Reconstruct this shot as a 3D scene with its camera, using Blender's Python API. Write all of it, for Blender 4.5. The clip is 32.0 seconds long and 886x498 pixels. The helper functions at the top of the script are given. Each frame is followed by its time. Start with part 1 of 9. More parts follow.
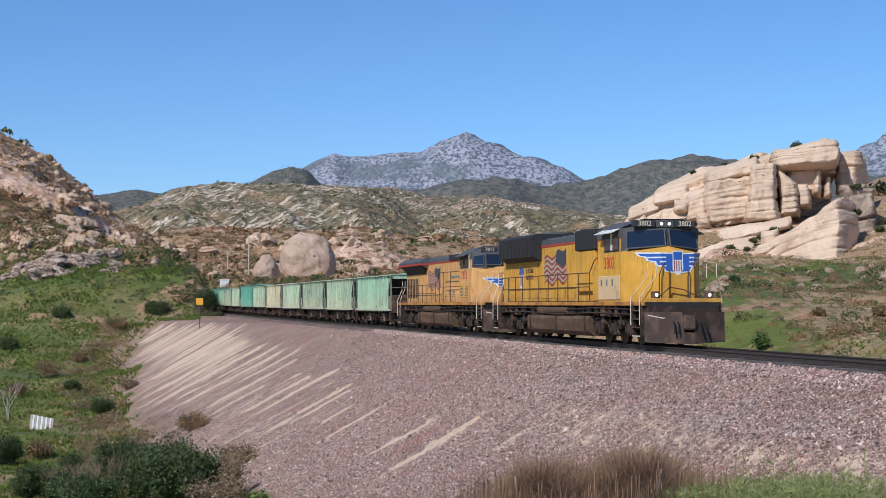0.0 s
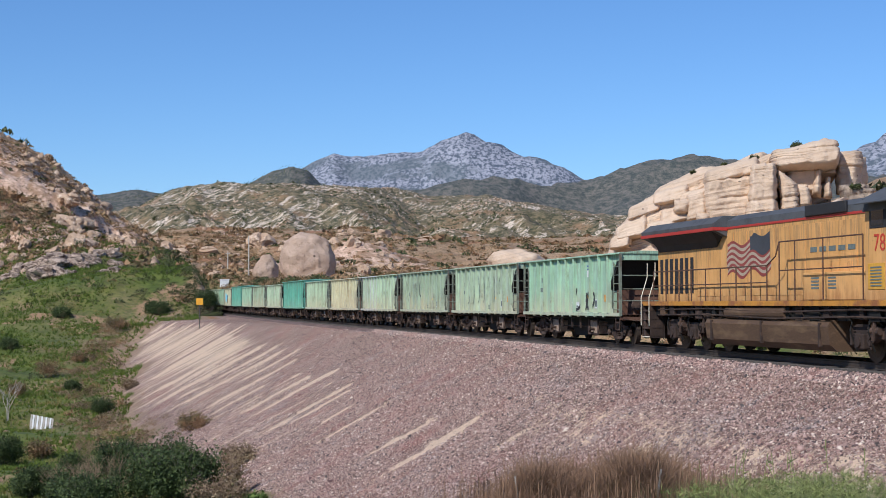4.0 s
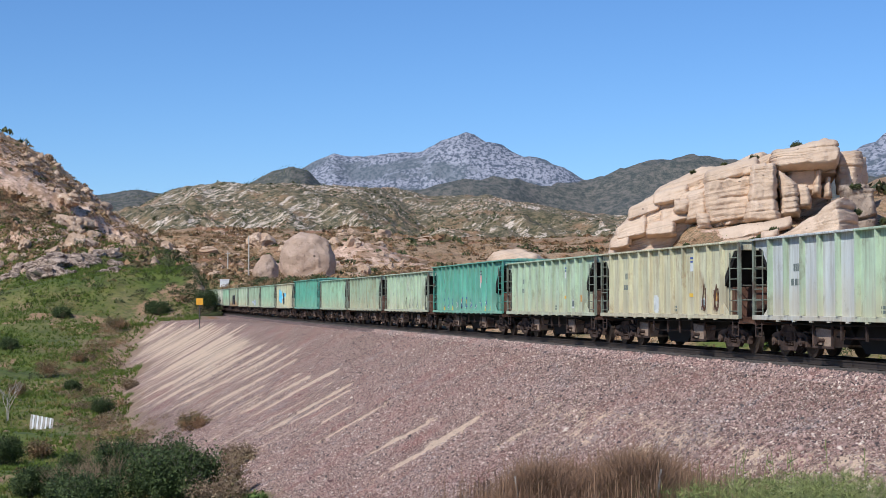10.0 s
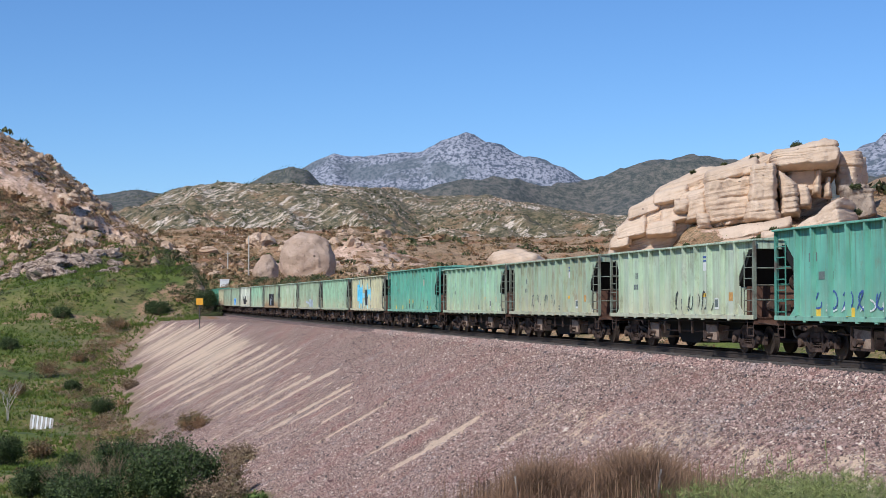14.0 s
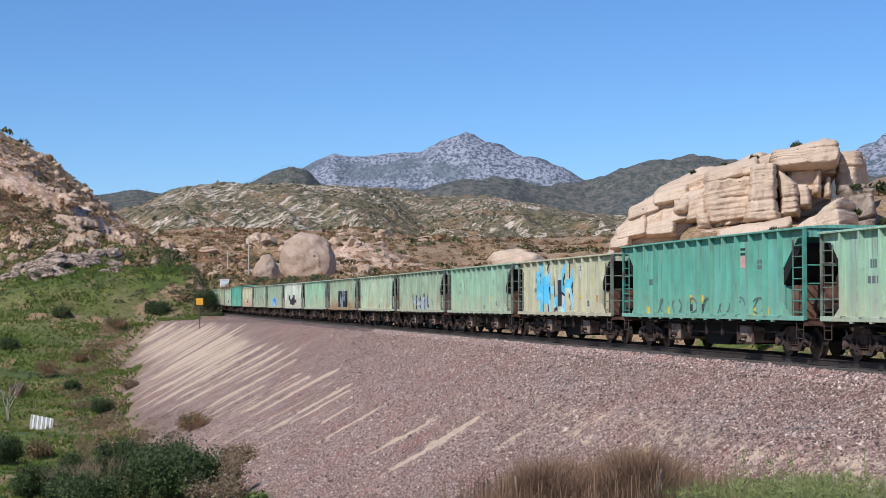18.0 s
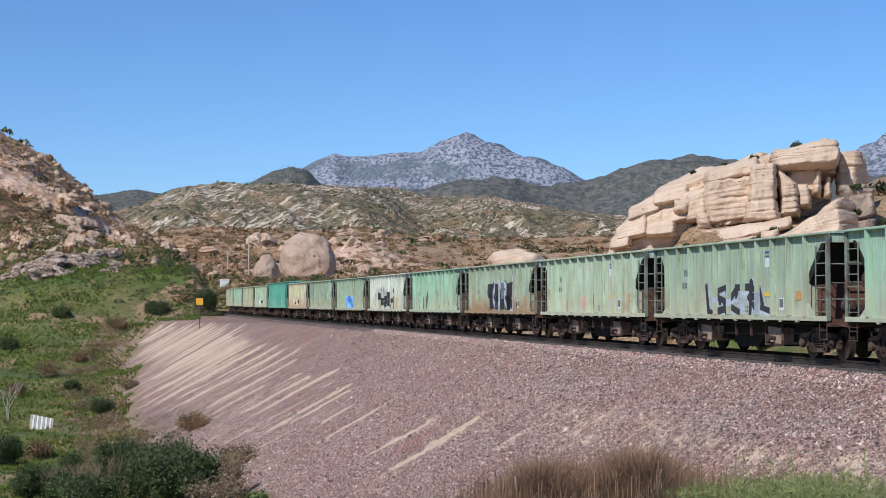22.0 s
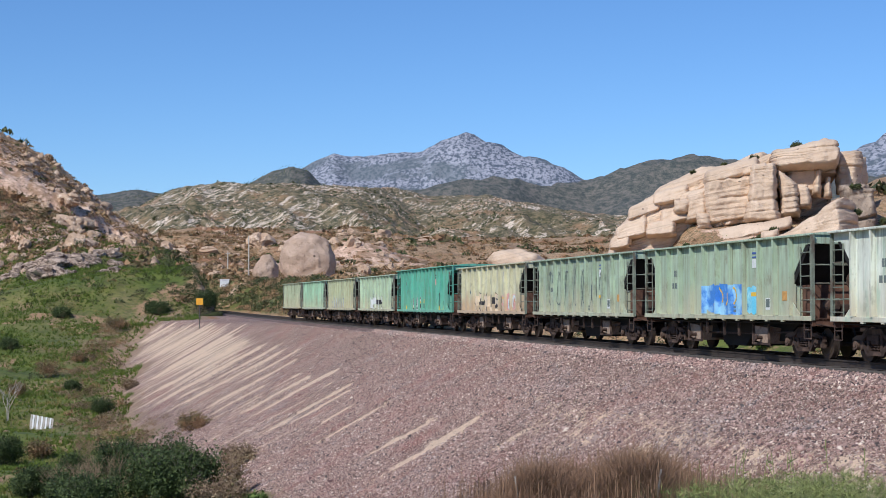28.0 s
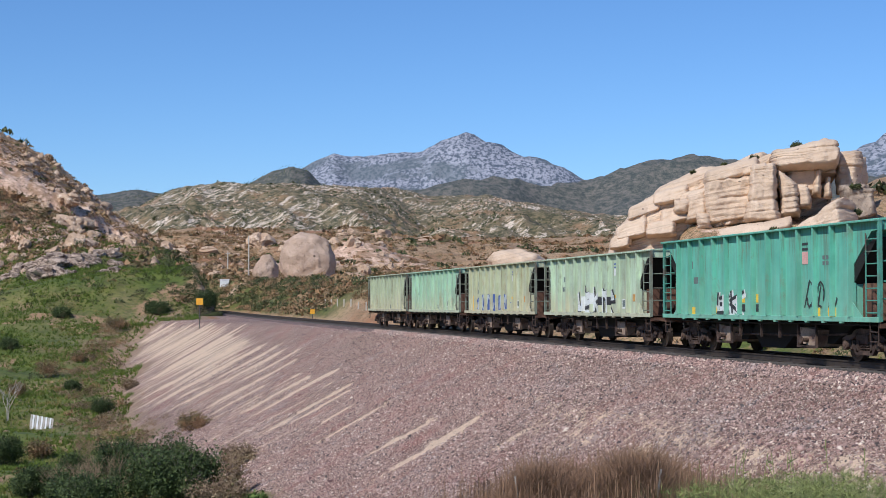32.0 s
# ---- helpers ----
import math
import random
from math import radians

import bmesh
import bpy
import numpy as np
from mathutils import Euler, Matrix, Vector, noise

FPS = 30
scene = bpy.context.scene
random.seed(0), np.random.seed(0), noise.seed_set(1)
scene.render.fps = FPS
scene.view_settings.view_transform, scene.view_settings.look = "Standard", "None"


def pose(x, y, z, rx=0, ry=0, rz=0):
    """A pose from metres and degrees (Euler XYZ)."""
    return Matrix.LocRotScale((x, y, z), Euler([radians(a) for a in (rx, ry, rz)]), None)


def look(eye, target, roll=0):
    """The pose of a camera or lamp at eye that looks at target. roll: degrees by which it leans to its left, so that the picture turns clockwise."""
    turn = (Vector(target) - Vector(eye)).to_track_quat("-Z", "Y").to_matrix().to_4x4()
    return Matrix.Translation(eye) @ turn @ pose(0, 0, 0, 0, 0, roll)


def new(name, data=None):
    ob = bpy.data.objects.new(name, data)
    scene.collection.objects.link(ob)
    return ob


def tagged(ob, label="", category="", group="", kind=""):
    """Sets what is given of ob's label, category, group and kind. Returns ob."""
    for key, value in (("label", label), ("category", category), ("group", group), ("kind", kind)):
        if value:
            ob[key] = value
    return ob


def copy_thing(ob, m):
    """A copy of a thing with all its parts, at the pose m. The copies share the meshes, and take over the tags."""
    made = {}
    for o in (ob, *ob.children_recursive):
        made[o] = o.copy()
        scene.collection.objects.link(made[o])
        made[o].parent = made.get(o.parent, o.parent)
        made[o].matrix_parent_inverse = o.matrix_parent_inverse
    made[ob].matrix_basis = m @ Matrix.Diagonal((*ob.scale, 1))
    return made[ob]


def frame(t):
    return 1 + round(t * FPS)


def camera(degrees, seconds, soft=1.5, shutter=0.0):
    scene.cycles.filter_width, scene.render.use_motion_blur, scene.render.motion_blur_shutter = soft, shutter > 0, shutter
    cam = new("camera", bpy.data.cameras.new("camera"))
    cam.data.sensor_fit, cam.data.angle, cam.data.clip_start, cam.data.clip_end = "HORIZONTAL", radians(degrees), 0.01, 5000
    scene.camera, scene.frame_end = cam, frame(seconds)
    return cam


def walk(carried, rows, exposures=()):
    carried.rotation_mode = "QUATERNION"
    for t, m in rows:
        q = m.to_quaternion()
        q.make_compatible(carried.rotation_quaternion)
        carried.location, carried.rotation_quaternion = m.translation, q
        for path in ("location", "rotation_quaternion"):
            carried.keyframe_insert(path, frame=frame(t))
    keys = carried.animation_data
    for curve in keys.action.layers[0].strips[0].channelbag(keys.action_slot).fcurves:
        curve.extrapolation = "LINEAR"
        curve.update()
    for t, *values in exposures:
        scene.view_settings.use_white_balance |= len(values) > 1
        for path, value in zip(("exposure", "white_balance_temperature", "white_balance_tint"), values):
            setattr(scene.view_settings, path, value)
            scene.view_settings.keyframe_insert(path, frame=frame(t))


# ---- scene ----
# ---------------------------------------------------------------- camera
# x to the right, y away from the camera, z up; z = 0 is the rail head in front of the camera
EYE_Z = 1.485
cam = camera(32.40, 32.0, soft=0.8)
STAND = pose(0, 0, EYE_Z, 90 + 2.08, 0, 0)
walk(cam, [(0, STAND), (32, STAND)], exposures=[(0, 0.0, 5600, 10), (32, 0.0, 5600, 10)])

# ---------------------------------------------------------------- light
SUN_AZ, SUN_EL = radians(-144), radians(42)      # azimuth from +y towards +x
world = bpy.data.worlds.new("sky")
world.use_nodes = True
scene.world = world
_nt = world.node_tree
_bg = _nt.nodes["Background"]
_sky = _nt.nodes.new("ShaderNodeTexSky")
_sky.sky_type = "NISHITA"
_sky.sun_disc = False
_sky.sun_elevation, _sky.sun_rotation = SUN_EL, SUN_AZ
_sky.air_density, _sky.dust_density, _sky.ozone_density = 1.2, 0.0, 8.0
_sky.altitude = 1800
_nt.links.new(_sky.outputs[0], _bg.inputs[0])
_bg.inputs[1].default_value = 0.107
sun = new("sun", bpy.data.lights.new("sun", "SUN"))
sun.data.energy, sun.data.angle, sun.data.color = 4.25, radians(0.53), (1.0, 0.89, 0.735)
sun.matrix_world = look((0, 0, 0), (-math.sin(SUN_AZ) * math.cos(SUN_EL), -math.cos(SUN_AZ) * math.cos(SUN_EL), -math.sin(SUN_EL)))


# ---------------------------------------------------------------- materials
def mat(name, color=(0.5, 0.5, 0.5), rough=0.8, metal=0.0, var=0.12, scale=6.0, fine=60.0, bump=0.0, dark=None, dark_amount=0.0, dark_scale=1.5, stretch=(1, 1, 1), emit=0.0, spec=0.5):
    """Principled material with variation at two scales, optional blotches of a second colour and bump, in object space."""
    m = bpy.data.materials.new(name)
    m.use_nodes = True
    nt = m.node_tree
    n, l = nt.nodes, nt.links
    b = n["Principled BSDF"]
    b.inputs["Roughness"].default_value = rough
    b.inputs["Metallic"].default_value = metal
    b.inputs["Specular IOR Level"].default_value = spec
    tc = n.new("ShaderNodeTexCoord")
    mp = n.new("ShaderNodeMapping")
    mp.inputs["Scale"].default_value = stretch
    l.new(tc.outputs["Object"], mp.inputs[0])
    n1, n2 = n.new("ShaderNodeTexNoise"), n.new("ShaderNodeTexNoise")
    n1.inputs["Scale"].default_value, n2.inputs["Scale"].default_value = scale, fine
    n1.inputs["Detail"].default_value, n2.inputs["Detail"].default_value = 5, 3
    for k in (n1, n2):
        l.new(mp.outputs[0], k.inputs["Vector"])
    add = n.new("ShaderNodeMath")
    add.operation = "ADD"
    l.new(n1.outputs[0], add.inputs[0]), l.new(n2.outputs[0], add.inputs[1])
    ramp = n.new("ShaderNodeMapRange")
    ramp.inputs[1].default_value, ramp.inputs[2].default_value = 0.6, 1.4
    ramp.inputs[3].default_value, ramp.inputs[4].default_value = 1 - var * 1.5, 1 + var * 1.5
    l.new(add.outputs[0], ramp.inputs[0])
    mul = n.new("ShaderNodeVectorMath")
    mul.operation = "SCALE"
    mul.inputs[0].default_value = color
    l.new(ramp.outputs[0], mul.inputs["Scale"])
    out = mul.outputs[0]
    if dark is not None:
        n3 = n.new("ShaderNodeTexNoise")
        n3.inputs["Scale"].default_value, n3.inputs["Detail"].default_value = dark_scale, 6
        n3.inputs["Roughness"].default_value = 0.65
        l.new(mp.outputs[0], n3.inputs["Vector"])
        r3 = n.new("ShaderNodeMapRange")
        r3.inputs[1].default_value, r3.inputs[2].default_value = 0.62 - 0.3 * dark_amount, 0.75 - 0.3 * dark_amount
        l.new(n3.outputs[0], r3.inputs[0])
        mx = n.new("ShaderNodeMix")
        mx.data_type = "RGBA"
        mx.inputs[7].default_value = (*dark, 1)
        l.new(r3.outputs[0], mx.inputs[0])
        l.new(out, mx.inputs[6])
        out = mx.outputs[2]
    l.new(out, b.inputs["Base Color"])
    if bump:
        bp = n.new("ShaderNodeBump")
        bp.inputs["Strength"].default_value, bp.inputs["Distance"].default_value = 0.6, bump
        l.new(add.outputs[0], bp.inputs["Height"])
        l.new(bp.outputs[0], b.inputs["Normal"])
    if emit:
        b.inputs["Emission Color"].default_value = (*color, 1)
        b.inputs["Emission Strength"].default_value = emit
    return m


class Nodes:
    """Short-hand for node graphs."""

    def __init__(self, name, rough=0.9):
        self.m = bpy.data.materials.new(name)
        self.m.use_nodes = True
        self.nt = self.m.node_tree
        self.b = self.nt.nodes["Principled BSDF"]
        self.b.inputs["Roughness"].default_value = rough

    def plug(self, sock, v):
        if isinstance(v, bpy.types.NodeSocket):
            self.nt.links.new(v, sock)
        elif isinstance(v, (tuple, list)):
            sock.default_value = (*v, 1) if sock.type == "RGBA" and len(v) == 3 else v
        else:
            sock.default_value = v

    def math(self, op, a, b=0.0, clamp=False):
        k = self.nt.nodes.new("ShaderNodeMath")
        k.operation, k.use_clamp = op, clamp
        self.plug(k.inputs[0], a), self.plug(k.inputs[1], b)
        return k.outputs[0]

    def mix(self, f, a, b):
        k = self.nt.nodes.new("ShaderNodeMix")
        k.data_type = "RGBA"
        self.plug(k.inputs[0], f), self.plug(k.inputs[6], a), self.plug(k.inputs[7], b)
        return k.outputs[2]

    def scale(self, col, f):
        k = self.nt.nodes.new("ShaderNodeVectorMath")
        k.operation = "SCALE"
        self.plug(k.inputs[0], col), self.plug(k.inputs["Scale"], f)
        return k.outputs[0]

    def noise(self, vec, scale, detail=4, rough=0.55, dist=0.0):
        k = self.nt.nodes.new("ShaderNodeTexNoise")
        k.inputs["Scale"].default_value, k.inputs["Detail"].default_value = scale, detail
        k.inputs["Roughness"].default_value, k.inputs["Distortion"].default_value = rough, dist
        self.plug(k.inputs["Vector"], vec)
        return k.outputs[0]

    def cells(self, vec, scale, out="Color"):
        k = self.nt.nodes.new("ShaderNodeTexVoronoi")
        k.inputs["Scale"].default_value = scale
        self.plug(k.inputs["Vector"], vec)
        return k.outputs[out]

    def step(self, v, lo, hi, a=0.0, b=1.0):
        k = self.nt.nodes.new("ShaderNodeMapRange")
        self.plug(k.inputs[0], v)
        for i, x in enumerate((lo, hi, a, b)):
            k.inputs[i + 1].default_value = x
        return k.outputs[0]

    def mapped(self, vec, scale=(1, 1, 1), loc=(0, 0, 0), rot=(0, 0, 0)):
        k = self.nt.nodes.new("ShaderNodeMapping")
        k.inputs["Scale"].default_value, k.inputs["Location"].default_value, k.inputs["Rotation"].default_value = scale, loc, rot
        self.plug(k.inputs[0], vec)
        return k.outputs[0]

    def attr(self, name, out="Fac"):
        k = self.nt.nodes.new("ShaderNodeAttribute")
        k.attribute_name = name
        return k.outputs[out]

    def coord(self, out="Object"):
        return self.nt.nodes.new("ShaderNodeTexCoord").outputs[out]

    def island(self):
        return self.nt.nodes.new("ShaderNodeNewGeometry").outputs["Random Per Island"]

    def obj_random(self):
        return self.nt.nodes.new("ShaderNodeObjectInfo").outputs["Random"]

    def finish(self, color, height=None, dist=0.05, strength=0.7):
        self.plug(self.b.inputs["Base Color"], color)
        if height is not None:
            k = self.nt.nodes.new("ShaderNodeBump")
            k.inputs["Strength"].default_value, k.inputs["Distance"].default_value = strength, dist
            self.plug(k.inputs["Height"], height)
            self.nt.links.new(k.outputs[0], self.b.inputs["Normal"])
        return self.m


def ground_material():
    g = Nodes("ground_mixed", 0.95)
    P = g.coord("Object")
    stones = g.cells(P, 25.0)
    sep = g.nt.nodes.new("ShaderNodeSeparateColor")
    g.plug(sep.inputs[0], stones)
    r1, r2 = sep.outputs[0], sep.outputs[1]
    gapd = g.cells(P, 25.0, "Distance")
    stone = g.mix(r1, (0.100, 0.045, 0.037), (0.66, 0.43, 0.335))
    stone = g.mix(g.step(r2, 0.88, 0.91), stone, (0.80, 0.68, 0.56))
    stone = g.mix(g.step(r2, 0.0, 0.24, 1.0, 0.0), stone, (0.055, 0.042, 0.042))
    red = g.step(g.noise(g.mapped(P, (0.35, 0.35, 0.35)), 0.7, 5, 0.6), 0.52, 0.72)
    stone = g.mix(g.math("MULTIPLY", red, 0.38), stone, (0.36, 0.115, 0.095))
    stone = g.scale(stone, g.step(g.noise(P, 0.25, 4), 0.3, 0.7, 0.70, 1.0))
    # sand
    sn = g.noise(P, 3.0, 6, 0.6)
    sand = g.mix(sn, (0.60, 0.425, 0.285), (0.87, 0.685, 0.50))
    sand = g.mix(g.step(g.noise(P, 9.0, 3), 0.58, 0.66), sand, (0.30, 0.21, 0.17))
    # grass: fresh green with dry and bare patches
    gn = g.noise(P, 0.9, 6, 0.65)
    gfine = g.noise(P, 5.0, 5, 0.75)
    wide = g.noise(g.mapped(P, (1, 1, 1), (3, 1, 7)), 0.10, 5, 0.6)
    grass = g.mix(g.step(gn, 0.35, 0.65), (0.040, 0.066, 0.010), (0.118, 0.150, 0.020))
    grass = g.mix(g.step(wide, 0.46, 0.62), grass, g.mix(gn, (0.088, 0.118, 0.013), (0.175, 0.200, 0.024)))
    grass = g.mix(g.step(gfine, 0.50, 0.66, 0.0, 0.85), grass, (0.030, 0.042, 0.012))
    grass = g.mix(g.step(g.noise(g.mapped(P, (1, 0.55, 1)), 0.13, 7, 0.72), 0.54, 0.585), grass, g.mix(gn, (0.22, 0.125, 0.060), (0.42, 0.275, 0.16)))
    # scrubby dirt
    dn = g.noise(P, 0.12, 6, 0.62)
    df = g.noise(P, 1.6, 5, 0.7)
    dirt = g.mix(g.step(dn, 0.35, 0.65), (0.30, 0.175, 0.092), (0.49, 0.325, 0.19))
    dirt = g.mix(g.step(df, 0.50, 0.62), dirt, (0.115, 0.098, 0.040))
    dirt = g.mix(g.step(g.noise(P, 0.05, 5, 0.6), 0.53, 0.62), dirt, (0.33, 0.155, 0.072))
    dirt = g.mix(g.step(g.noise(P, 3.2, 6, 0.8), 0.52, 0.58, 0.0, 0.85), dirt, (0.080, 0.074, 0.030))
    dirt = g.mix(g.step(g.noise(g.mapped(P, (1, 1, 1), (5, 9, 2)), 0.8, 8, 0.82), 0.585, 0.62), dirt, (0.56, 0.42, 0.29))
    # broken bare rock in the hillsides
    rn = g.noise(P, 0.5, 8, 0.72)
    rock = g.mix(g.step(rn, 0.36, 0.64), (0.47, 0.295, 0.20), (0.77, 0.565, 0.42))
    rock = g.mix(g.step(g.noise(P, 1.5, 8, 0.8), 0.53, 0.60), rock, (0.25, 0.155, 0.090))
    rock = g.mix(g.step(g.noise(g.mapped(P, (1, 1, 1), (8, 1, 3)), 0.16, 6, 0.7), 0.50, 0.58), rock, g.mix(rn, (0.26, 0.155, 0.085), (0.42, 0.27, 0.165)))
    rock = g.mix(g.step(g.noise(g.mapped(P, (1, 1, 1), (2, 4, 6)), 0.55, 7, 0.78), 0.57, 0.61), rock, (0.105, 0.088, 0.040))
    # chaparral on the middle ridge: grey-green brush, pale rock ribs
    P2 = g.mapped(P, (0.03, 0.03, 0.03))
    brush = g.mix(g.step(g.noise(P2, 6.0, 8, 0.8), 0.40, 0.58), (0.058, 0.058, 0.026), (0.250, 0.190, 0.105))
    brush = g.mix(g.step(g.noise(P2, 1.3, 5, 0.6), 0.52, 0.66), brush, (0.27, 0.165, 0.085))
    tip = g.mapped(g.mapped(P, rot=(0, 0.70, 0)), (0.035, 0.03, 0.16))
    ribs = g.noise(tip, 2.2, 9, 0.82, 0.8)
    amount = g.math("ADD", ribs, g.step(g.noise(P2, 0.55, 4, 0.6), 0.35, 0.65, -0.055, 0.055))
    brush = g.mix(g.step(amount, 0.545, 0.57), brush, g.mix(g.noise(P, 0.35, 6, 0.75), (0.36, 0.28, 0.20), (0.90, 0.77, 0.62)))
    brush = g.mix(g.step(g.noise(P, 0.28, 7, 0.82), 0.53, 0.57), brush, (0.045, 0.050, 0.022))
    # far granite mountain speckled with trees, distance haze put into its blue-grey colours
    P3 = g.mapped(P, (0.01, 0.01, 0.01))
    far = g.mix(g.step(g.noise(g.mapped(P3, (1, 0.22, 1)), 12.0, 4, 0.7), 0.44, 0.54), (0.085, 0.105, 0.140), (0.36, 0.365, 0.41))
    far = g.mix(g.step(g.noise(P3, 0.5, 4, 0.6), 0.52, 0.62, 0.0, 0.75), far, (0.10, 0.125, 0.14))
    col = dirt
    col = g.mix(g.attr("grass"), col, grass)
    col = g.mix(g.attr("brush"), col, brush)
    col = g.mix(g.step(g.math("ADD", g.attr("rock"), g.step(g.noise(P, 0.6, 7, 0.75), 0.3, 0.7, -0.4, 0.4)), 0.42, 0.55), col, rock)
    col = g.mix(g.attr("dark"), col, g.mix(g.step(g.noise(g.mapped(P3, (1, 0.22, 1)), 14.0, 7, 0.8), 0.42, 0.60), (0.045, 0.058, 0.050), (0.180, 0.160, 0.130)))
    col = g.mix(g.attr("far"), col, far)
    col = g.mix(g.attr("ballast"), col, stone)
    runs = g.nt.nodes.new("ShaderNodeCombineXYZ")
    g.plug(runs.inputs[0], g.math("MULTIPLY", g.attr("along"), 0.95))
    g.plug(runs.inputs[1], g.math("MULTIPLY", g.attr("across"), 0.055))
    streak = g.noise(runs.outputs[0], 1.0, 7, 0.68)
    col = g.mix(g.step(g.math("ADD", g.math("MULTIPLY", g.attr("bare"), 0.295), streak), 0.735, 0.775), col, sand)
    edge = g.math("ADD", g.attr("sand"), g.step(g.noise(P, 2.2, 6, 0.7), 0.3, 0.7, -0.35, 0.35))
    col = g.mix(g.step(edge, 0.36, 0.56), col, sand)
    brown = g.mix(g.noise(P, 1.4, 7, 0.75), (0.15, 0.095, 0.058), (0.40, 0.285, 0.195))
    col = g.mix(g.step(g.math("ADD", g.attr("foot"), g.step(g.noise(P, 0.9, 7, 0.75), 0.3, 0.7, -0.55, 0.25)), 0.30, 0.75, 0.0, 0.75), col, brown)
    hgt = g.math("ADD", g.math("MULTIPLY", g.math("SUBTRACT", 1.0, gapd), g.attr("ballast")), g.noise(P, 2.5, 6, 0.7))
    return g.finish(col, hgt, 0.06, 0.9)


GROUND = ground_material()


def rock_material():
    g = Nodes("sandstone", 0.9)
    P = g.coord("Object")
    n1 = g.noise(P, 0.22, 6, 0.6)
    col = g.mix(g.step(n1, 0.32, 0.68), (0.555, 0.410, 0.285), (0.715, 0.55, 0.40))
    col = g.mix(g.step(g.noise(P, 2.0, 7, 0.75), 0.52, 0.70, 0.0, 0.42), col, (0.46, 0.335, 0.235))
    tip = g.mapped(g.mapped(P, rot=(0, 0.22, 0)), (0.06, 0.06, 1.6))
    bed = g.noise(tip, 1.0, 7, 0.62, 0.25)
    col = g.mix(g.step(bed, 0.54, 0.64, 0.0, 0.50), col, (0.34, 0.245, 0.18))
    stain = g.noise(g.mapped(P, (0.7, 0.7, 0.10)), 1.0, 5, 0.6)
    col = g.mix(g.step(stain, 0.60, 0.76, 0.0, 0.40), col, (0.33, 0.245, 0.19))
    # small holes only as dark spots, their shade painted in
    pit_shade = g.cells(g.mapped(P, (1, 1, 1.7)), 0.40, "Distance")
    col = g.mix(g.step(pit_shade, 0.05, 0.08, 0.85, 0.0), col, (0.13, 0.095, 0.075))
    h = g.math("ADD", g.math("MULTIPLY", bed, -1.2), g.noise(P, 1.8, 8, 0.72))
    return g.finish(col, h, 0.16, 0.9)


ROCK = rock_material()
def pink_rock_material():
    g = Nodes("pink_sandstone", 0.9)
    P = g.coord("Object")
    col = g.mix(g.step(g.noise(P, 0.3, 6, 0.65), 0.3, 0.7), (0.46, 0.315, 0.205), (0.63, 0.46, 0.325))
    col = g.mix(g.step(g.noise(P, 1.1, 8, 0.78), 0.53, 0.62), col, (0.24, 0.155, 0.095))
    col = g.mix(g.step(g.noise(P, 0.7, 8, 0.8), 0.56, 0.60), col, (0.74, 0.60, 0.46))
    return g.finish(col, g.noise(P, 1.0, 9, 0.78), 0.5, 0.9)


PINK = pink_rock_material()


# ---------------------------------------------------------------- the track's line
def track_table():
    """Stations s (metres behind the first point, away from the camera), x, y, heading, rail height."""
    s = np.arange(-140.0, 560.0, 1.0)
    k = 3.218e-4 - 4.703e-4 * s / 100 - 3.0e-7 * (s / 100) ** 2 * 100
    k = np.where(s < -40, 4.0e-4, k)
    k = np.where(s > 182, 7.0e-3, k)
    th = np.concatenate([[0], np.cumsum((k[1:] + k[:-1]) / 2)])
    i0 = 140
    th += 0.22267 - th[i0]
    dx, dy = -np.sin(th), np.cos(th)
    x = np.concatenate([[0], np.cumsum((dx[1:] + dx[:-1]) / 2)])
    y = np.concatenate([[0], np.cumsum((dy[1:] + dy[:-1]) / 2)])
    z = 0.111 * (np.clip(s, 0, 230) / 100) ** 2
    return s, x - x[i0] + 6.868, y - y[i0] + 61.318, th, z


TS, TX, TY, TTH, TZ = track_table()


def on_track(s, lat=0.0, h=0.0):
    """Place at station s, lat metres to the camera's side of the centre line, h above the rail heads; and the heading."""
    x, y, th, z = (np.interp(s, TS, a) for a in (TX, TY, TTH, TZ))
    return x - lat * np.cos(th), y - lat * np.sin(th), z + h, th


def station(x, y):
    """Station and offset (positive on the camera's side) of points in plan."""
    x, y = np.asarray(x, float), np.asarray(y, float)
    best = np.full(x.shape, 1e18)
    bs = np.zeros(x.shape)
    bi = np.zeros(x.shape, int)
    last = int(np.searchsorted(TS, 335.0))
    for i in range(0, last, 8):
        d = (x - TX[i]) ** 2 + (y - TY[i]) ** 2
        m = d < best
        best[m], bi[m] = d[m], i
    for _ in range(2):
        ex, ey = -np.sin(TTH[bi]), np.cos(TTH[bi])
        along = (x - TX[bi]) * ex + (y - TY[bi]) * ey
        bi = np.clip(bi + np.round(along).astype(int), 0, last)
    nx, ny = -np.cos(TTH[bi]), -np.sin(TTH[bi])
    lat = (x - TX[bi]) * nx + (y - TY[bi]) * ny
    d = np.hypot(x - TX[bi], y - TY[bi])
    lat = np.where(np.abs(lat) > d * 0.7, lat, np.sign(lat) * d)
    return TS[bi], lat


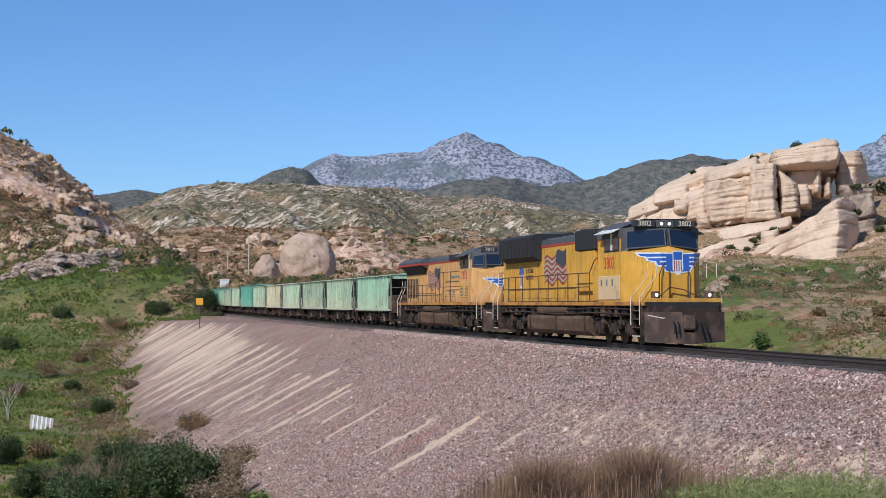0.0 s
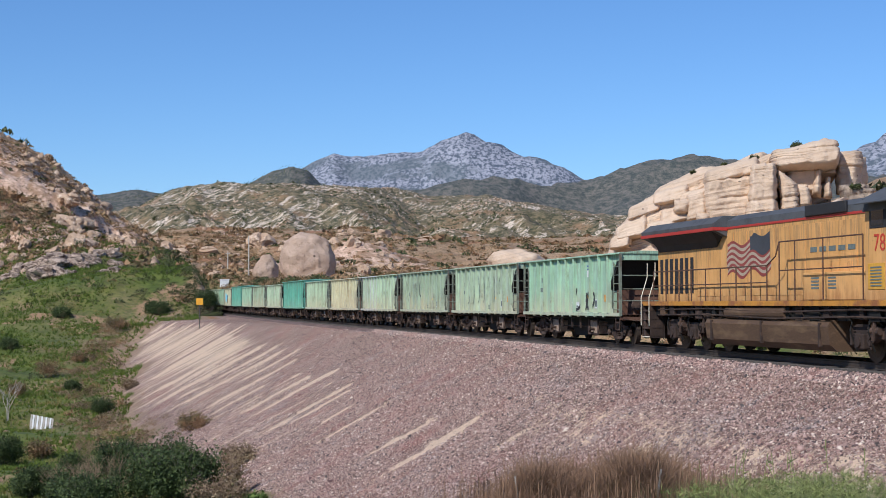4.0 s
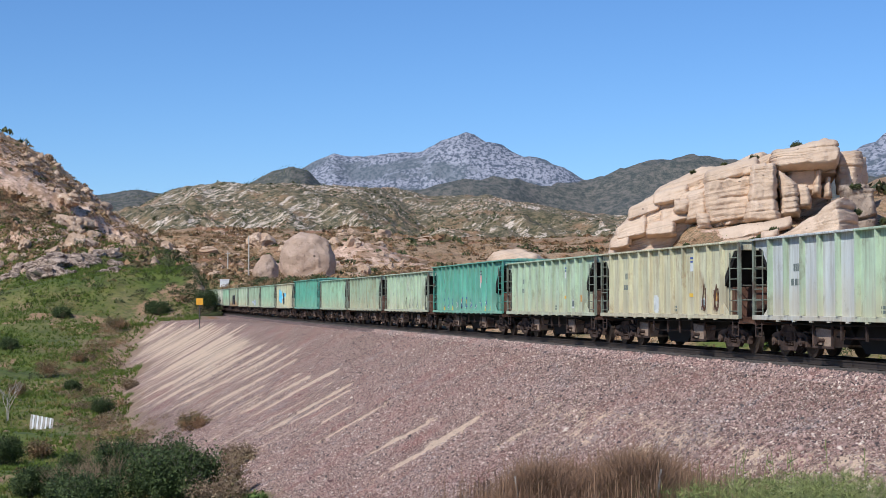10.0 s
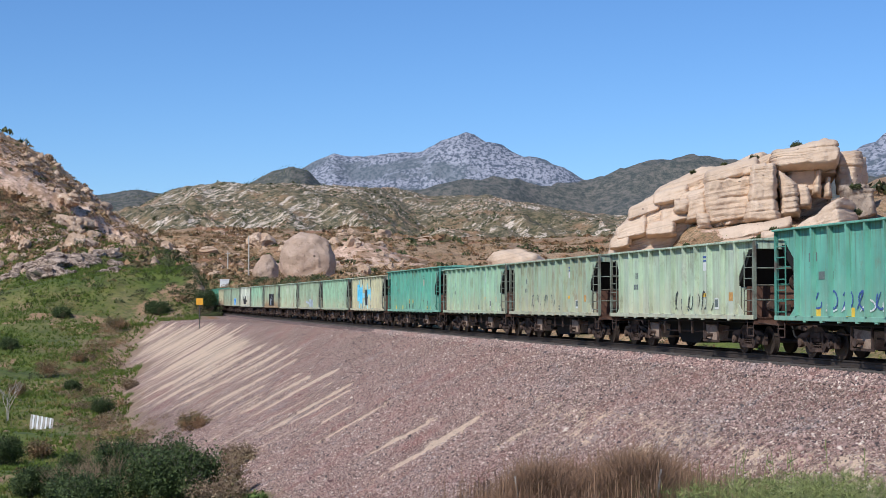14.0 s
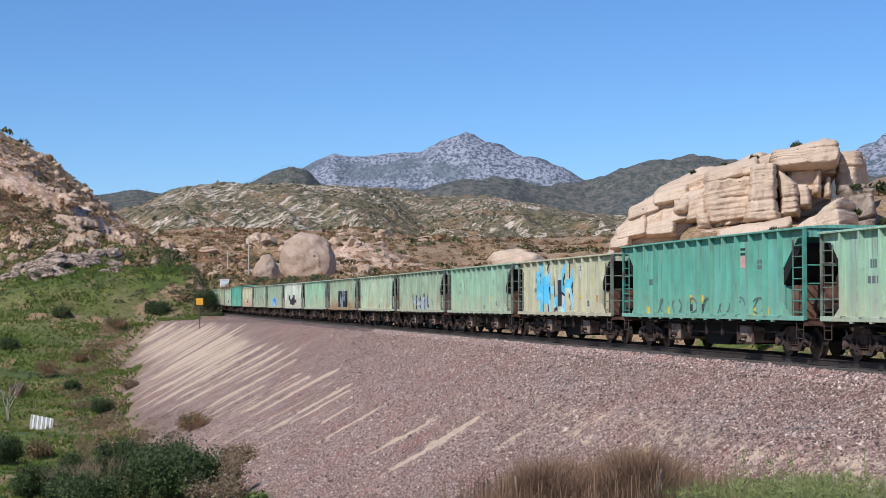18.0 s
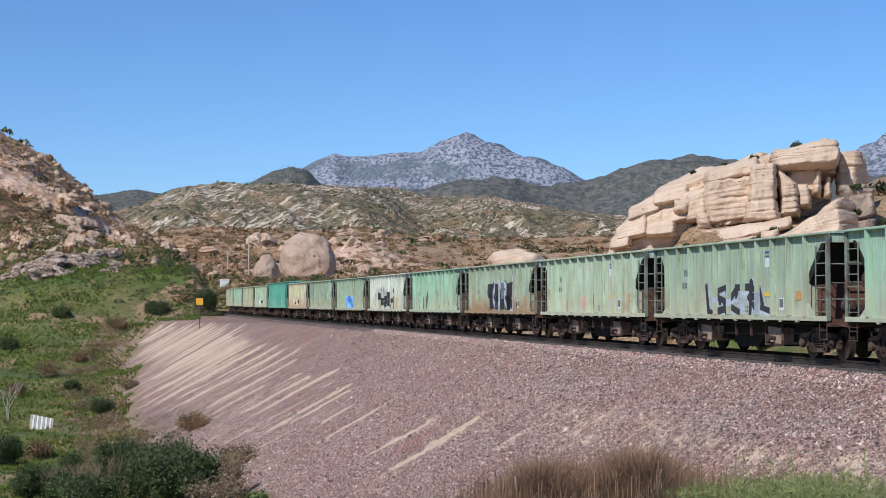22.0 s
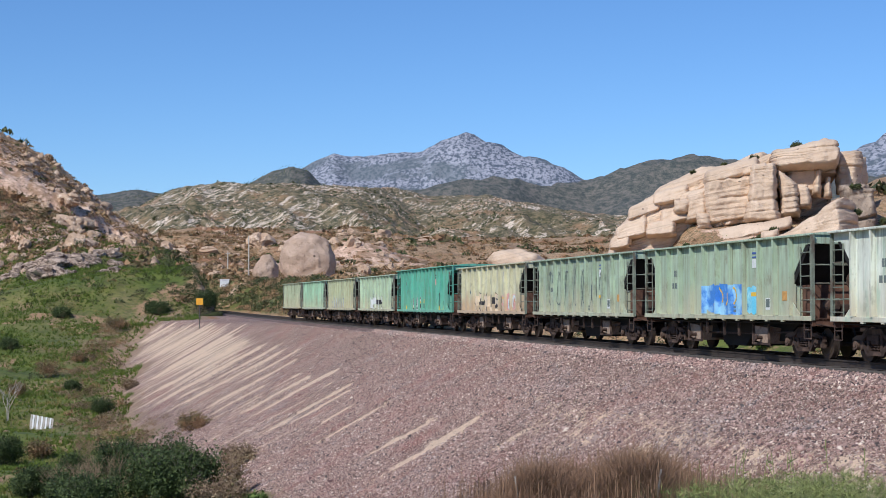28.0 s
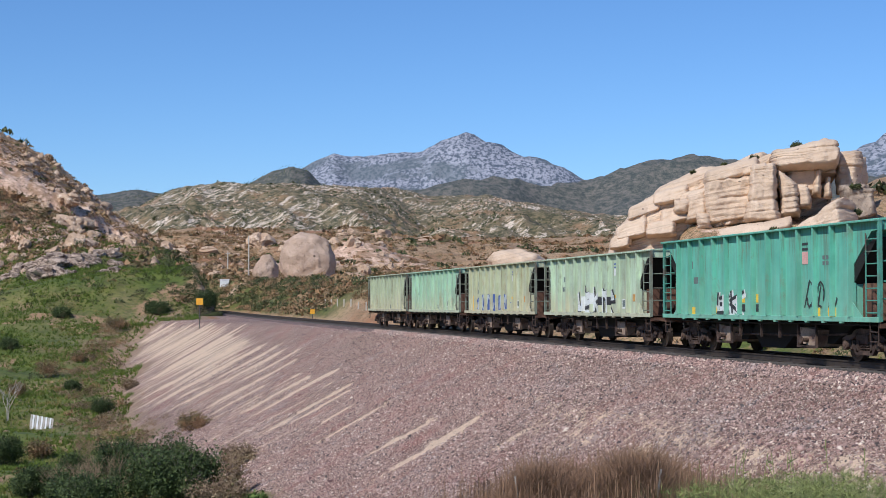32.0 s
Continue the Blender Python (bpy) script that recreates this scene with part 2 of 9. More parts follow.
# ---------------------------------------------------------------- numbers on smooth noise
def value_noise(x, y, seed=0):
    xi, yi = np.floor(x).astype(np.int64), np.floor(y).astype(np.int64)
    fx, fy = x - xi, y - yi
    fx, fy = fx * fx * (3 - 2 * fx), fy * fy * (3 - 2 * fy)

    def h(a, b):
        n = (a * 374761393 + b * 668265263 + seed * 1442695041) & 0x7FFFFFFF
        n = ((n ^ (n >> 13)) * 1274126177) & 0x7FFFFFFF
        return ((n ^ (n >> 16)) & 0xFFFF) / 65535.0

    a, b, c, d = h(xi, yi), h(xi + 1, yi), h(xi, yi + 1), h(xi + 1, yi + 1)
    return (a * (1 - fx) + b * fx) * (1 - fy) + (c * (1 - fx) + d * fx) * fy


def fbm(x, y, octaves=5, seed=0, gain=0.5):
    t, amp, tot = 0.0, 1.0, 0.0
    for o in range(octaves):
        t = t + amp * (value_noise(x * 2**o + 17.3 * o, y * 2**o - 9.1 * o, seed + o) - 0.5)
        tot += amp
        amp *= gain
    return t / tot * 2


def smooth(a, b, x):
    t = np.clip((x - a) / (b - a), 0, 1)
    return t * t * (3 - 2 * t)


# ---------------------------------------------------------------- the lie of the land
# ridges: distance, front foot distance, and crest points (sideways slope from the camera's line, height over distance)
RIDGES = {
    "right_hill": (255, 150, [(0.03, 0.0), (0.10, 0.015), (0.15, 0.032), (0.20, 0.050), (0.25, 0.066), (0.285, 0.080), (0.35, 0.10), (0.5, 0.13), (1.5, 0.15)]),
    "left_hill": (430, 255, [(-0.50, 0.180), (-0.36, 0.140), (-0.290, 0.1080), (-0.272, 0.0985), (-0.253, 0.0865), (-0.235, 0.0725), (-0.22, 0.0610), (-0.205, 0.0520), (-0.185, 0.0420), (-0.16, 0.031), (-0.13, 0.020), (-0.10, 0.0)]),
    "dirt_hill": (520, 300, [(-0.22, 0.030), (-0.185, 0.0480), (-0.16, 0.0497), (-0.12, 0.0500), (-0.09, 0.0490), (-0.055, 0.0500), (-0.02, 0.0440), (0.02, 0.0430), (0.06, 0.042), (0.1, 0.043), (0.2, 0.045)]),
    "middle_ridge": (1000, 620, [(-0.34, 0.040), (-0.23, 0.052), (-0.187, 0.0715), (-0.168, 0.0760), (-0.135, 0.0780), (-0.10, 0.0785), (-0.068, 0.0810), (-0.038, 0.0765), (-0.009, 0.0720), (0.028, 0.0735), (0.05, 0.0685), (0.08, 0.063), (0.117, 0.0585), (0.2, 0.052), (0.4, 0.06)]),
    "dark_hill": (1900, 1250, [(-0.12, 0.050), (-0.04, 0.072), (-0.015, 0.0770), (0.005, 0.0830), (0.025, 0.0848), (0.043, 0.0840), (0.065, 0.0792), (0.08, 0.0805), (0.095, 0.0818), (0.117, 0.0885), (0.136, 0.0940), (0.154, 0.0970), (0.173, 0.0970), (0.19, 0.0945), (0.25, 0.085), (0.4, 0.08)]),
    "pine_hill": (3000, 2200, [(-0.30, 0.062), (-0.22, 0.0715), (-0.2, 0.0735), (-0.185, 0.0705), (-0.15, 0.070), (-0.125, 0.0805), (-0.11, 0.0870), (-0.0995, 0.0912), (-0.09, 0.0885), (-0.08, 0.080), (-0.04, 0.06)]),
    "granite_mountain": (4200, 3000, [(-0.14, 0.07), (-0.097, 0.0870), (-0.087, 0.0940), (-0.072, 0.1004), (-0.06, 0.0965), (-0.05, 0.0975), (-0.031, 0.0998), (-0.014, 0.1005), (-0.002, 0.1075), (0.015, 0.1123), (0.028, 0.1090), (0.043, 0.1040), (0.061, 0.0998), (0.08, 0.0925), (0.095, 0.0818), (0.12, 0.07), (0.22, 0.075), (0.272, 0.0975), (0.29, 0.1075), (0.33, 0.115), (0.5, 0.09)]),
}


def left_profile(d):
    return np.interp(d, [0, 20, 45, 62, 77, 106, 134, 155, 174, 190, 206, 222, 240, 262, 330, 600], [-0.2, -3.0, -5.6, -6.9, -7.7, -8.6, -8.5, -7.3, -5.5, -3.4, -1.3, 0.9, 3.2, 5.2, 9.0, 12.0])


def right_profile(d):
    return np.interp(d, [0, 30, 60, 90, 150, 200, 260, 400, 700], [-2.0, -1.0, -0.2, 0.8, 2.9, 4.4, 5.6, 10.0, 14.0])


ROUGHNESS = {"right_hill": 0.10, "left_hill": 0.17, "dirt_hill": 0.15, "middle_ridge": 0.14, "dark_hill": 0.13, "pine_hill": 0.12, "granite_mountain": 0.14}


def natural(x, y, s, lat):
    """Height of the untouched land."""
    d = np.hypot(x, y) + 1e-6
    u = np.where(y > 0.2 * d, x / np.maximum(y, 0.2 * d), np.sign(x) * 5)
    w = 1 - smooth(-10, 10, lat)
    w = np.where(d > 240, w + (smooth(-0.10, 0.02, u) - w) * smooth(240, 320, d), w)
    slope = np.interp(d, [38, 60, 90, 130, 176, 260, 400], [0, 0.5, 1.5, 2.4, 2.9, 3.0, 0]) * smooth(0.06, 0.20, u)
    z = left_profile(d) * (1 - w) + (right_profile(d) + slope) * w
    z = z + fbm(x / 9.0, y / 9.0, 4, 3) * 0.7 * smooth(25, 60, d) - 0.9 * np.clip(fbm(x / 13.0, y / 26.0, 3, 9) - 0.15, 0, 1) * smooth(60, 110, d) + fbm(x / 60.0, y / 60.0, 4, 5) * np.clip(d / 260, 0.1, 2.0) * 2.0 * smooth(140, 260, d)
    bank = -0.12 - 0.38 * np.maximum(0, d - 4.0)
    z = np.where(d < 30, np.minimum(np.maximum(z, bank), -0.12), z)
    z = np.where(y < 0, np.where(d < 60, -0.12 + fbm(x / 6, y / 6, 3, 4) * 0.1, z * 0.4), z)
    front = smooth(-0.2, 0.5, y / d)
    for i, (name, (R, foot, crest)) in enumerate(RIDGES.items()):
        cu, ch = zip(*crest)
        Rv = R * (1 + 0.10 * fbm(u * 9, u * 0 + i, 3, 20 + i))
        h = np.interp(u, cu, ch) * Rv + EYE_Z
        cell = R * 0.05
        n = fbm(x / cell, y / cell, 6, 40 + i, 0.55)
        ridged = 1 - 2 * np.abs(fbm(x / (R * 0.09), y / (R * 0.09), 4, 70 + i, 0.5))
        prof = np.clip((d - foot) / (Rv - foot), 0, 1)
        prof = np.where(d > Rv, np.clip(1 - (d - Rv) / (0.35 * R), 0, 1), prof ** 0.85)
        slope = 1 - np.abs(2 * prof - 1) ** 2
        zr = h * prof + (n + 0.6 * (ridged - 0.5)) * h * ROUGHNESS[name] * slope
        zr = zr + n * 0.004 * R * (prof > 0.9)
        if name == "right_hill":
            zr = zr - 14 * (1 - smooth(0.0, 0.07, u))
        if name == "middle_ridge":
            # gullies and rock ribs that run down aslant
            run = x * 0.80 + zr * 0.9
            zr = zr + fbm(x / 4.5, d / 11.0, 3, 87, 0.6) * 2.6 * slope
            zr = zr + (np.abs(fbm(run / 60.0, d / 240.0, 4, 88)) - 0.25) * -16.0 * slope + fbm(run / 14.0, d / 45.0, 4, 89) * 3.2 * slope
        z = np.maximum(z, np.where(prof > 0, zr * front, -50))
    apron = 5.0 + 0.30 * (np.clip(y, 150, 196) - 172) + 0.06 * (x - 36) + 0.5 * fbm(x / 5, y / 5, 4, 15)
    apron = apron - 9 * (1 - smooth(24, 33, x)) - 9 * smooth(56, 66, x) - 12 * smooth(200, 215, y)
    z = np.maximum(z, np.where((y > 150) & (y < 230), apron, -50))
    rock = rocky(x, y, d, u)
    lump = np.abs(fbm(x / 7.5 + 0.25 * fbm(x / 3, y / 3, 2, 12), y / 9.0, 4, 97, 0.55))
    z = z + rock * ((0.30 - lump) * 3.6 * (d > 235) + (0.3 - lump) * 1.2 * (d <= 235))
    return z


def rocky(x, y, d, u):
    """Share of bare broken rock on the hillsides."""
    n = fbm((x + 0.3 * y) / 30.0, y / 30.0, 5, 93, 0.55)
    heart = np.exp(-((u + 0.222) / 0.034) ** 2 - ((d - 305) / 48) ** 2)
    top = smooth(300, 360, d) * smooth(-0.19, -0.215, u)
    share = smooth(0.05, 0.28, n + 0.62 * heart + 0.22 * top) * smooth(250, 272, d) * (1 - smooth(455, 480, d)) * (1 - smooth(-0.19, -0.165, u))
    spots = smooth(0.22, 0.38, n + 0.1 * fbm(x / 5, y / 5, 3, 94)) * smooth(268, 285, d) * (1 - smooth(500, 560, d)) * smooth(-0.19, -0.165, u) * (1 - smooth(-0.02, 0.04, u)) * 0.75
    ledges = smooth(0.0, 0.16, fbm((x - 0.4 * y) / 7.0, (y + 0.4 * x) / 3.2, 4, 95)) * smooth(24, 30, x) * (1 - smooth(58, 64, x)) * smooth(168, 176, y) * (1 - smooth(200, 206, y)) * 0.8
    return np.maximum(np.maximum(share, spots), ledges)


def land(x, y):
    return lie(x, y)[:5]


def lie(x, y):
    """Height of the ground with the railway's fill, and the share of ballast on it."""
    x, y = np.asarray(x, float), np.asarray(y, float)
    d = np.hypot(x, y)
    s, lat = station(x, y)
    zr = np.interp(s, TS, TZ)
    nat = natural(x, y, s, lat)
    near = np.abs(lat) < 90
    bench = 2.6 + 10.5 * smooth(70, 165, s)
    side = np.maximum(0, lat - bench)
    rag = fbm(s / 7.0, lat / 7.0, 4, 8) * 0.25
    fill = zr - 0.42 - 0.05 * np.clip(lat - 1.6, 0, bench) - 0.55 * side + rag * np.clip(side / 4, 0, 1)
    fill = fill + np.exp(-((lat - 5.2) / 0.9) ** 2) * (1 - smooth(-10, 10, s)) * 0.28      # a narrow sandy step
    # the line turns into a cutting beyond
    cut = smooth(152, 172, s)
    cut = cut * (1 - smooth(265, 285, s))
    nat = np.where(near & (s > 150), nat + (4.4 + 1.6 * smooth(185, 210, s)) * cut * smooth(2.0, 6.0, lat) * (1 - smooth(20, 45, lat)), nat)
    left = np.maximum(nat, np.where(s < 285, fill, -99))
    shoulder = np.interp(s, [138, 152, 164, 200], [14.0, 8.0, 2.6, 2.3])
    left = np.minimum(left, np.where((s > 120) & (s < 283) & (lat < 25), zr - 0.42 + np.maximum(0, lat - shoulder) * np.interp(s, [150, 165], [1.4, 2.2]), 1e9))
    apron = zr - 0.45 - 0.10 * np.maximum(0, -lat - 2.2)
    right = np.where(lat > -3.5, apron, np.minimum(np.maximum(nat, apron - 0.3), np.where(lat > -25, zr - 0.52 + np.maximum(0, -lat - 3.2) * 0.85, 1e9)))
    z = np.where(near, np.where(lat > 0, left, np.where(s < 285, right, nat)), nat)
    z = np.where((np.abs(lat) < 2.4) & (s < 285), zr - 0.40 - 0.03 * np.abs(lat), z)
    proud = fill - nat + 0.9 * fbm(x / 3.5, y / 3.5, 4, 2) + 0.5 * fbm(x / 14.0, y / 14.0, 3, 6)
    ballast = np.where(near & (lat > -3.4) & (s < 285), smooth(-0.1, 0.9, np.where(lat < 4.0, 1.0, proud)), 0.0)
    return z, s, lat, d, ballast, np.where(near & (s < 285) & (lat > 0), proud, -9.0)
# ---------------------------------------------------------------- building helpers
def mesh_of(name, verts, faces, material=None, flat=True):
    me = bpy.data.meshes.new(name)
    me.from_pydata([tuple(v) for v in verts], [], [tuple(f) for f in faces])
    me.update()
    if material:
        me.materials.append(material)
    if not flat:
        me.shade_smooth()
    return me


def part(name, bm, material, parent=None, label="", flat=True, local=None):
    """Links a bmesh (or a mesh) as one object under a thing or a part."""
    if isinstance(bm, bmesh.types.BMesh):
        me = bpy.data.meshes.new(name)
        bm.to_mesh(me)
        bm.free()
    else:
        me = bm
    if material and not me.materials:
        me.materials.append(material)
    if not flat:
        me.shade_smooth()
    ob = new(name, me)
    if parent:
        ob.parent = parent
    if local is not None:
        ob.matrix_basis = local
    if label:
        tagged(ob, label)
    return ob


def empty(name, m=None):
    ob = new(name)
    ob.empty_display_size = 0.3
    if m is not None:
        ob.matrix_basis = m
    return ob


def box(bm, x0, x1, y0, y1, z0, z1, bevel=0.0):
    r = bmesh.ops.create_cube(bm, size=1)
    vs = r["verts"]
    bmesh.ops.transform(bm, matrix=Matrix.Translation(((x0 + x1) / 2, (y0 + y1) / 2, (z0 + z1) / 2)) @ Matrix.Diagonal((abs(x1 - x0), abs(y1 - y0), abs(z1 - z0), 1)), verts=vs)
    if bevel:
        es = list({e for v in vs for e in v.link_edges})
        bmesh.ops.bevel(bm, geom=es, offset=bevel, segments=2, affect="EDGES", profile=0.5)
    return vs


def rod(bm, a, b, r, seg=6):
    a, b = Vector(a), Vector(b)
    q = (b - a).to_track_quat("Z", "Y").to_matrix().to_4x4()
    bmesh.ops.create_cone(bm, cap_ends=True, segments=seg, radius1=r, radius2=r, depth=(b - a).length, matrix=Matrix.Translation((a + b) / 2) @ q)


def pipe(bm, pts, r, seg=6):
    for a, b in zip(pts[:-1], pts[1:]):
        rod(bm, a, b, r, seg)


def disc(bm, c, axis, r, t, seg=24, r2=None):
    c, axis = Vector(c), Vector(axis)
    q = axis.to_track_quat("Z", "Y").to_matrix().to_4x4()
    bmesh.ops.create_cone(bm, cap_ends=True, segments=seg, radius1=r, radius2=r if r2 is None else r2, depth=t, matrix=Matrix.Translation(c) @ q)


def prism(bm, outline, y0, y1):
    """A flat outline in the x-z plane pulled out from y0 to y1."""
    a = [bm.verts.new((x, y0, z)) for x, z in outline]
    b = [bm.verts.new((x, y1, z)) for x, z in outline]
    n = len(a)
    bm.faces.new(a), bm.faces.new(b[::-1])
    for i in range(n):
        bm.faces.new((a[i], b[i], b[(i + 1) % n], a[(i + 1) % n]))
    bmesh.ops.recalc_face_normals(bm, faces=bm.faces[:])


def prism_x(bm, outline, x0, x1):
    """An outline in the y-z plane pulled out from x0 to x1."""
    a = [bm.verts.new((x0, y, z)) for y, z in outline]
    b = [bm.verts.new((x1, y, z)) for y, z in outline]
    n = len(a)
    bm.faces.new(a), bm.faces.new(b[::-1])
    for i in range(n):
        bm.faces.new((a[i], b[i], b[(i + 1) % n], a[(i + 1) % n]))
    bmesh.ops.recalc_face_normals(bm, faces=bm.faces[:])


# ---------------------------------------------------------------- ground: one sheet to the horizon
# bare sandy gullies down the fill: station, offset where it begins and ends, half width
GULLIES = [(22, 6.5, 12, 0.26), (24, 6.2, 13, 0.34), (28, 6.5, 10, 0.24), (33, 5.5, 13, 0.40), (37, 6, 13, 0.36), (41, 6.5, 13, 0.36), (46, 6, 14, 0.42), (51, 5, 14, 0.5), (56, 4.5, 14, 0.5), (62, 5, 15, 0.7),
           (68, 4.5, 15, 0.7), (75, 5, 16, 0.9), (84, 5.5, 16, 1.0), (95, 6.0, 16, 1.2),
           (1, 6.8, 11.5, 0.26), (-4, 6.0, 12, 0.32), (5.5, 8.0, 12, 0.20), (-10, 6.0, 9, 0.24), (11, 6.8, 12, 0.18), (16, 7.5, 12, 0.22)]


def sandy(S, L, nb):
    """Share of bare sand on the fill."""
    sand = np.zeros_like(S)
    for gs, l0, l1, w in GULLIES:
        wob = 0.25 * w * np.sin(L * 1.7 + gs) + 0.4 * w * fbm(L / 1.5, L * 0 + gs, 3, 5)
        sand = np.maximum(sand, np.exp(-((S - gs - wob - 0.03 * (L - l0)) / (1.7 * w)) ** 2) * smooth(l0 - 0.5, l0 + 1.2, L) * (1 - smooth(l1 - 3, l1, L)))
    sand = np.maximum(sand, np.exp(-((L - 5.4 - 0.4 * nb) / 0.55) ** 2) * (1 - smooth(-12, 4, S)) * 0.44)
    sand = np.maximum(sand, (0.38 + 0.5 * fbm(S / 3.0, L / 1.2, 4, 78)) * smooth(4.0, 5.0, L) * (1 - smooth(6.2, 8.5, L)) * (1 - smooth(-14, -2, S)) * 0.8)
    return sand


def bare_share(S, L):
    """Where narrow runs of sand lie over the ballast."""
    far = smooth(40, 85, S) * (1 - smooth(162, 190, S)) * smooth(4.0, 8.5, L - 8.5 * smooth(95, 160, S)) * (1 - 0.30 * smooth(9.5, 14, L - 8.5 * smooth(95, 160, S)))
    step = smooth(3.6, 5.0, L) * (1 - smooth(6.4, 9.0, L)) * (1 - smooth(-16, 4, S)) * 0.5
    mid = smooth(5.5, 8.5, L) * (1 - smooth(13, 17, L)) * smooth(-15, 25, S) * (1 - smooth(60, 90, S)) * 0.72
    heart = smooth(62, 85, S) * (1 - smooth(140, 165, S)) * np.exp(-((L - 8.0 * smooth(95, 160, S) - 7.5) / 3.2) ** 2) * 0.98
    return np.maximum(np.maximum(np.maximum(far, step), mid), heart)


def build_ground():
    az = np.concatenate([np.arange(-180, -28, 4.0), np.arange(-28, -19, 0.5), np.arange(-19, 19, 0.075), np.arange(19, 28, 0.5), np.arange(28, 180, 4.0)])
    rr = [0.0, 1.5]
    while rr[-1] < 4900:
        r = rr[-1]
        rr.append(r * (1.06 if r < 22 else 1.0055 if 225 < r < 480 else 1.006 if 600 < r < 1050 else 1.0125 if r < 1100 else 1.022))
    rr = np.array(rr[1:])
    A, R = np.meshgrid(np.radians(az), rr)
    X, Y = R * np.sin(A), R * np.cos(A)
    Z, S, L, D, ballast, proud = lie(X, Y)
    bare_rock = rocky(X, Y, D, X / np.maximum(np.abs(Y), 1e-3)) * (Y > 0)
    na, nr = len(az), len(rr)
    verts = np.stack([X.ravel(), Y.ravel(), Z.ravel()], 1)
    verts = np.vstack([verts, [[0, 0, -0.12]]])
    i = np.arange(nr - 1)[:, None] * na + np.arange(na)[None, :]
    j = np.roll(i, -1, axis=1)
    quads = np.stack([i, j, j + na, i + na], -1).reshape(-1, 4)
    me = bpy.data.meshes.new("ground")
    centre = len(verts) - 1
    fan = [(centre, (k + 1) % na, k) for k in range(na)]
    nv, nq, nf = len(verts), len(quads), len(fan)
    me.vertices.add(nv)
    me.vertices.foreach_set("co", verts.ravel())
    me.loops.add(nq * 4 + nf * 3)
    me.loops.foreach_set("vertex_index", np.concatenate([quads[:, ::-1].ravel(), np.array(fan).ravel()[::-1]]).astype(np.int32))
    me.polygons.add(nq + nf)
    starts = np.concatenate([np.arange(nq) * 4, nq * 4 + np.arange(nf) * 3]).astype(np.int32)
    me.polygons.foreach_set("loop_start", starts)
    me.update(calc_edges=True)
    me.validate()
    # what covers the ground where
    u = X / np.maximum(np.abs(Y), 1e-3)
    side = np.where(D < 60, 1 - smooth(-4, 6, X + 3 * fbm(X / 5, Y / 5, 3, 63)), 1 - smooth(-0.02, 0.10, u))
    n = fbm(X / 22, Y / 22, 5, 61)
    nb = fbm(X / 6, Y / 6, 4, 62)
    grass = np.zeros_like(X)
    grass = np.maximum(grass, (1 - smooth(250, 310, D + n * 40)) * smooth(4, 8, L) * side)                # the gully and the near slope
    grass = np.maximum(grass, np.exp(-((X - 0.243 * Y - 2 * n) / 5.5) ** 2 - ((Y - 118) / 34) ** 2) * 1.4 * (L < -4))           # green slope behind the line
    grass = np.maximum(grass, smooth(0.155, 0.175, u) * (1 - smooth(0.215, 0.24, u + 0.03 * n)) * smooth(48, 60, D) * (1 - smooth(150, 172, D)) * (L < -4) * 1.2)
    grass = np.maximum(grass, np.exp(-((u - 0.20 - 0.0013 * (95 - D) - 0.01 * n) / 0.014) ** 2) * (D < 110) * (L < -5) * 1.1)
    grass = np.maximum(grass, (L < -4) * (L > -40) * (D < 130) * 0.25)
    grass = np.maximum(grass, smooth(3.4, 4.2, -L) * (1 - smooth(12, 18, -L)) * smooth(85, 110, S) * (S < 280) * 0.9)
    foot = smooth(-1.9, -0.5, proud) * (1 - smooth(0.3, 1.7, proud)) * (S > 20) * (S < 190) * (L > 5)
    grass = grass * (1 - 0.85 * foot)
    grass = np.clip(grass + 0.5 * nb * (grass > 0.05) - 0.1, 0, 1) * (D < 330)
    brush = smooth(560, 640, D) * (1 - smooth(1180, 1280, D))
    dark = smooth(1150, 1250, D) * (1 - smooth(3300, 3400, D))
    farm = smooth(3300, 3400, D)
    sand = sandy(S, L, nb)
    road = np.exp(-((D - 512 - 8 * n) / 9.0) ** 2) * smooth(-0.115, -0.10, u) * (1 - smooth(-0.01, 0.01, u)) * (0.8 + 0.5 * nb)
    sand = np.maximum(sand * (ballast > 0.1), road)
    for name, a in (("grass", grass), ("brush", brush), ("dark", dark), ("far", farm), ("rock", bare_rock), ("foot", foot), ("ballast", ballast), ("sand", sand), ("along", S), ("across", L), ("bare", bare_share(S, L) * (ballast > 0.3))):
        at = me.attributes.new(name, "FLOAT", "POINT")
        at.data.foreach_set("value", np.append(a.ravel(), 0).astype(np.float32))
    me.materials.append(GROUND)
    me.shade_smooth()
    ob = new("ground", me)
    return tagged(ob, "hilly dry ground with grass slopes and a purple ballast fill", "ground", kind="structure")


build_ground()


# ---------------------------------------------------------------- the railway line
RAIL_STEEL = mat("rusty_rail", (0.075, 0.060, 0.052), 0.6, 0.4, 0.2, 4, 50)
TIE_WOOD = mat("weathered_tie", (0.085, 0.075, 0.068), 0.95, 0, 0.3, 3, 40, bump=0.01, dark=(0.14, 0.12, 0.105), dark_amount=0.4)
BED = Nodes("dark_ballast", 0.95)


def bed_material():
    g = BED
    P = g.coord("Object")
    sep = g.nt.nodes.new("ShaderNodeSeparateColor")
    g.plug(sep.inputs[0], g.cells(P, 16.0))
    c = g.mix(sep.outputs[0], (0.055, 0.036, 0.034), (0.27, 0.185, 0.165))
    c = g.scale(c, g.step(g.noise(P, 0.6, 4), 0.3, 0.7, 0.75, 1.2))
    return g.finish(c, g.cells(P, 16.0, "Distance"), -0.05, 0.9)


bed_material()


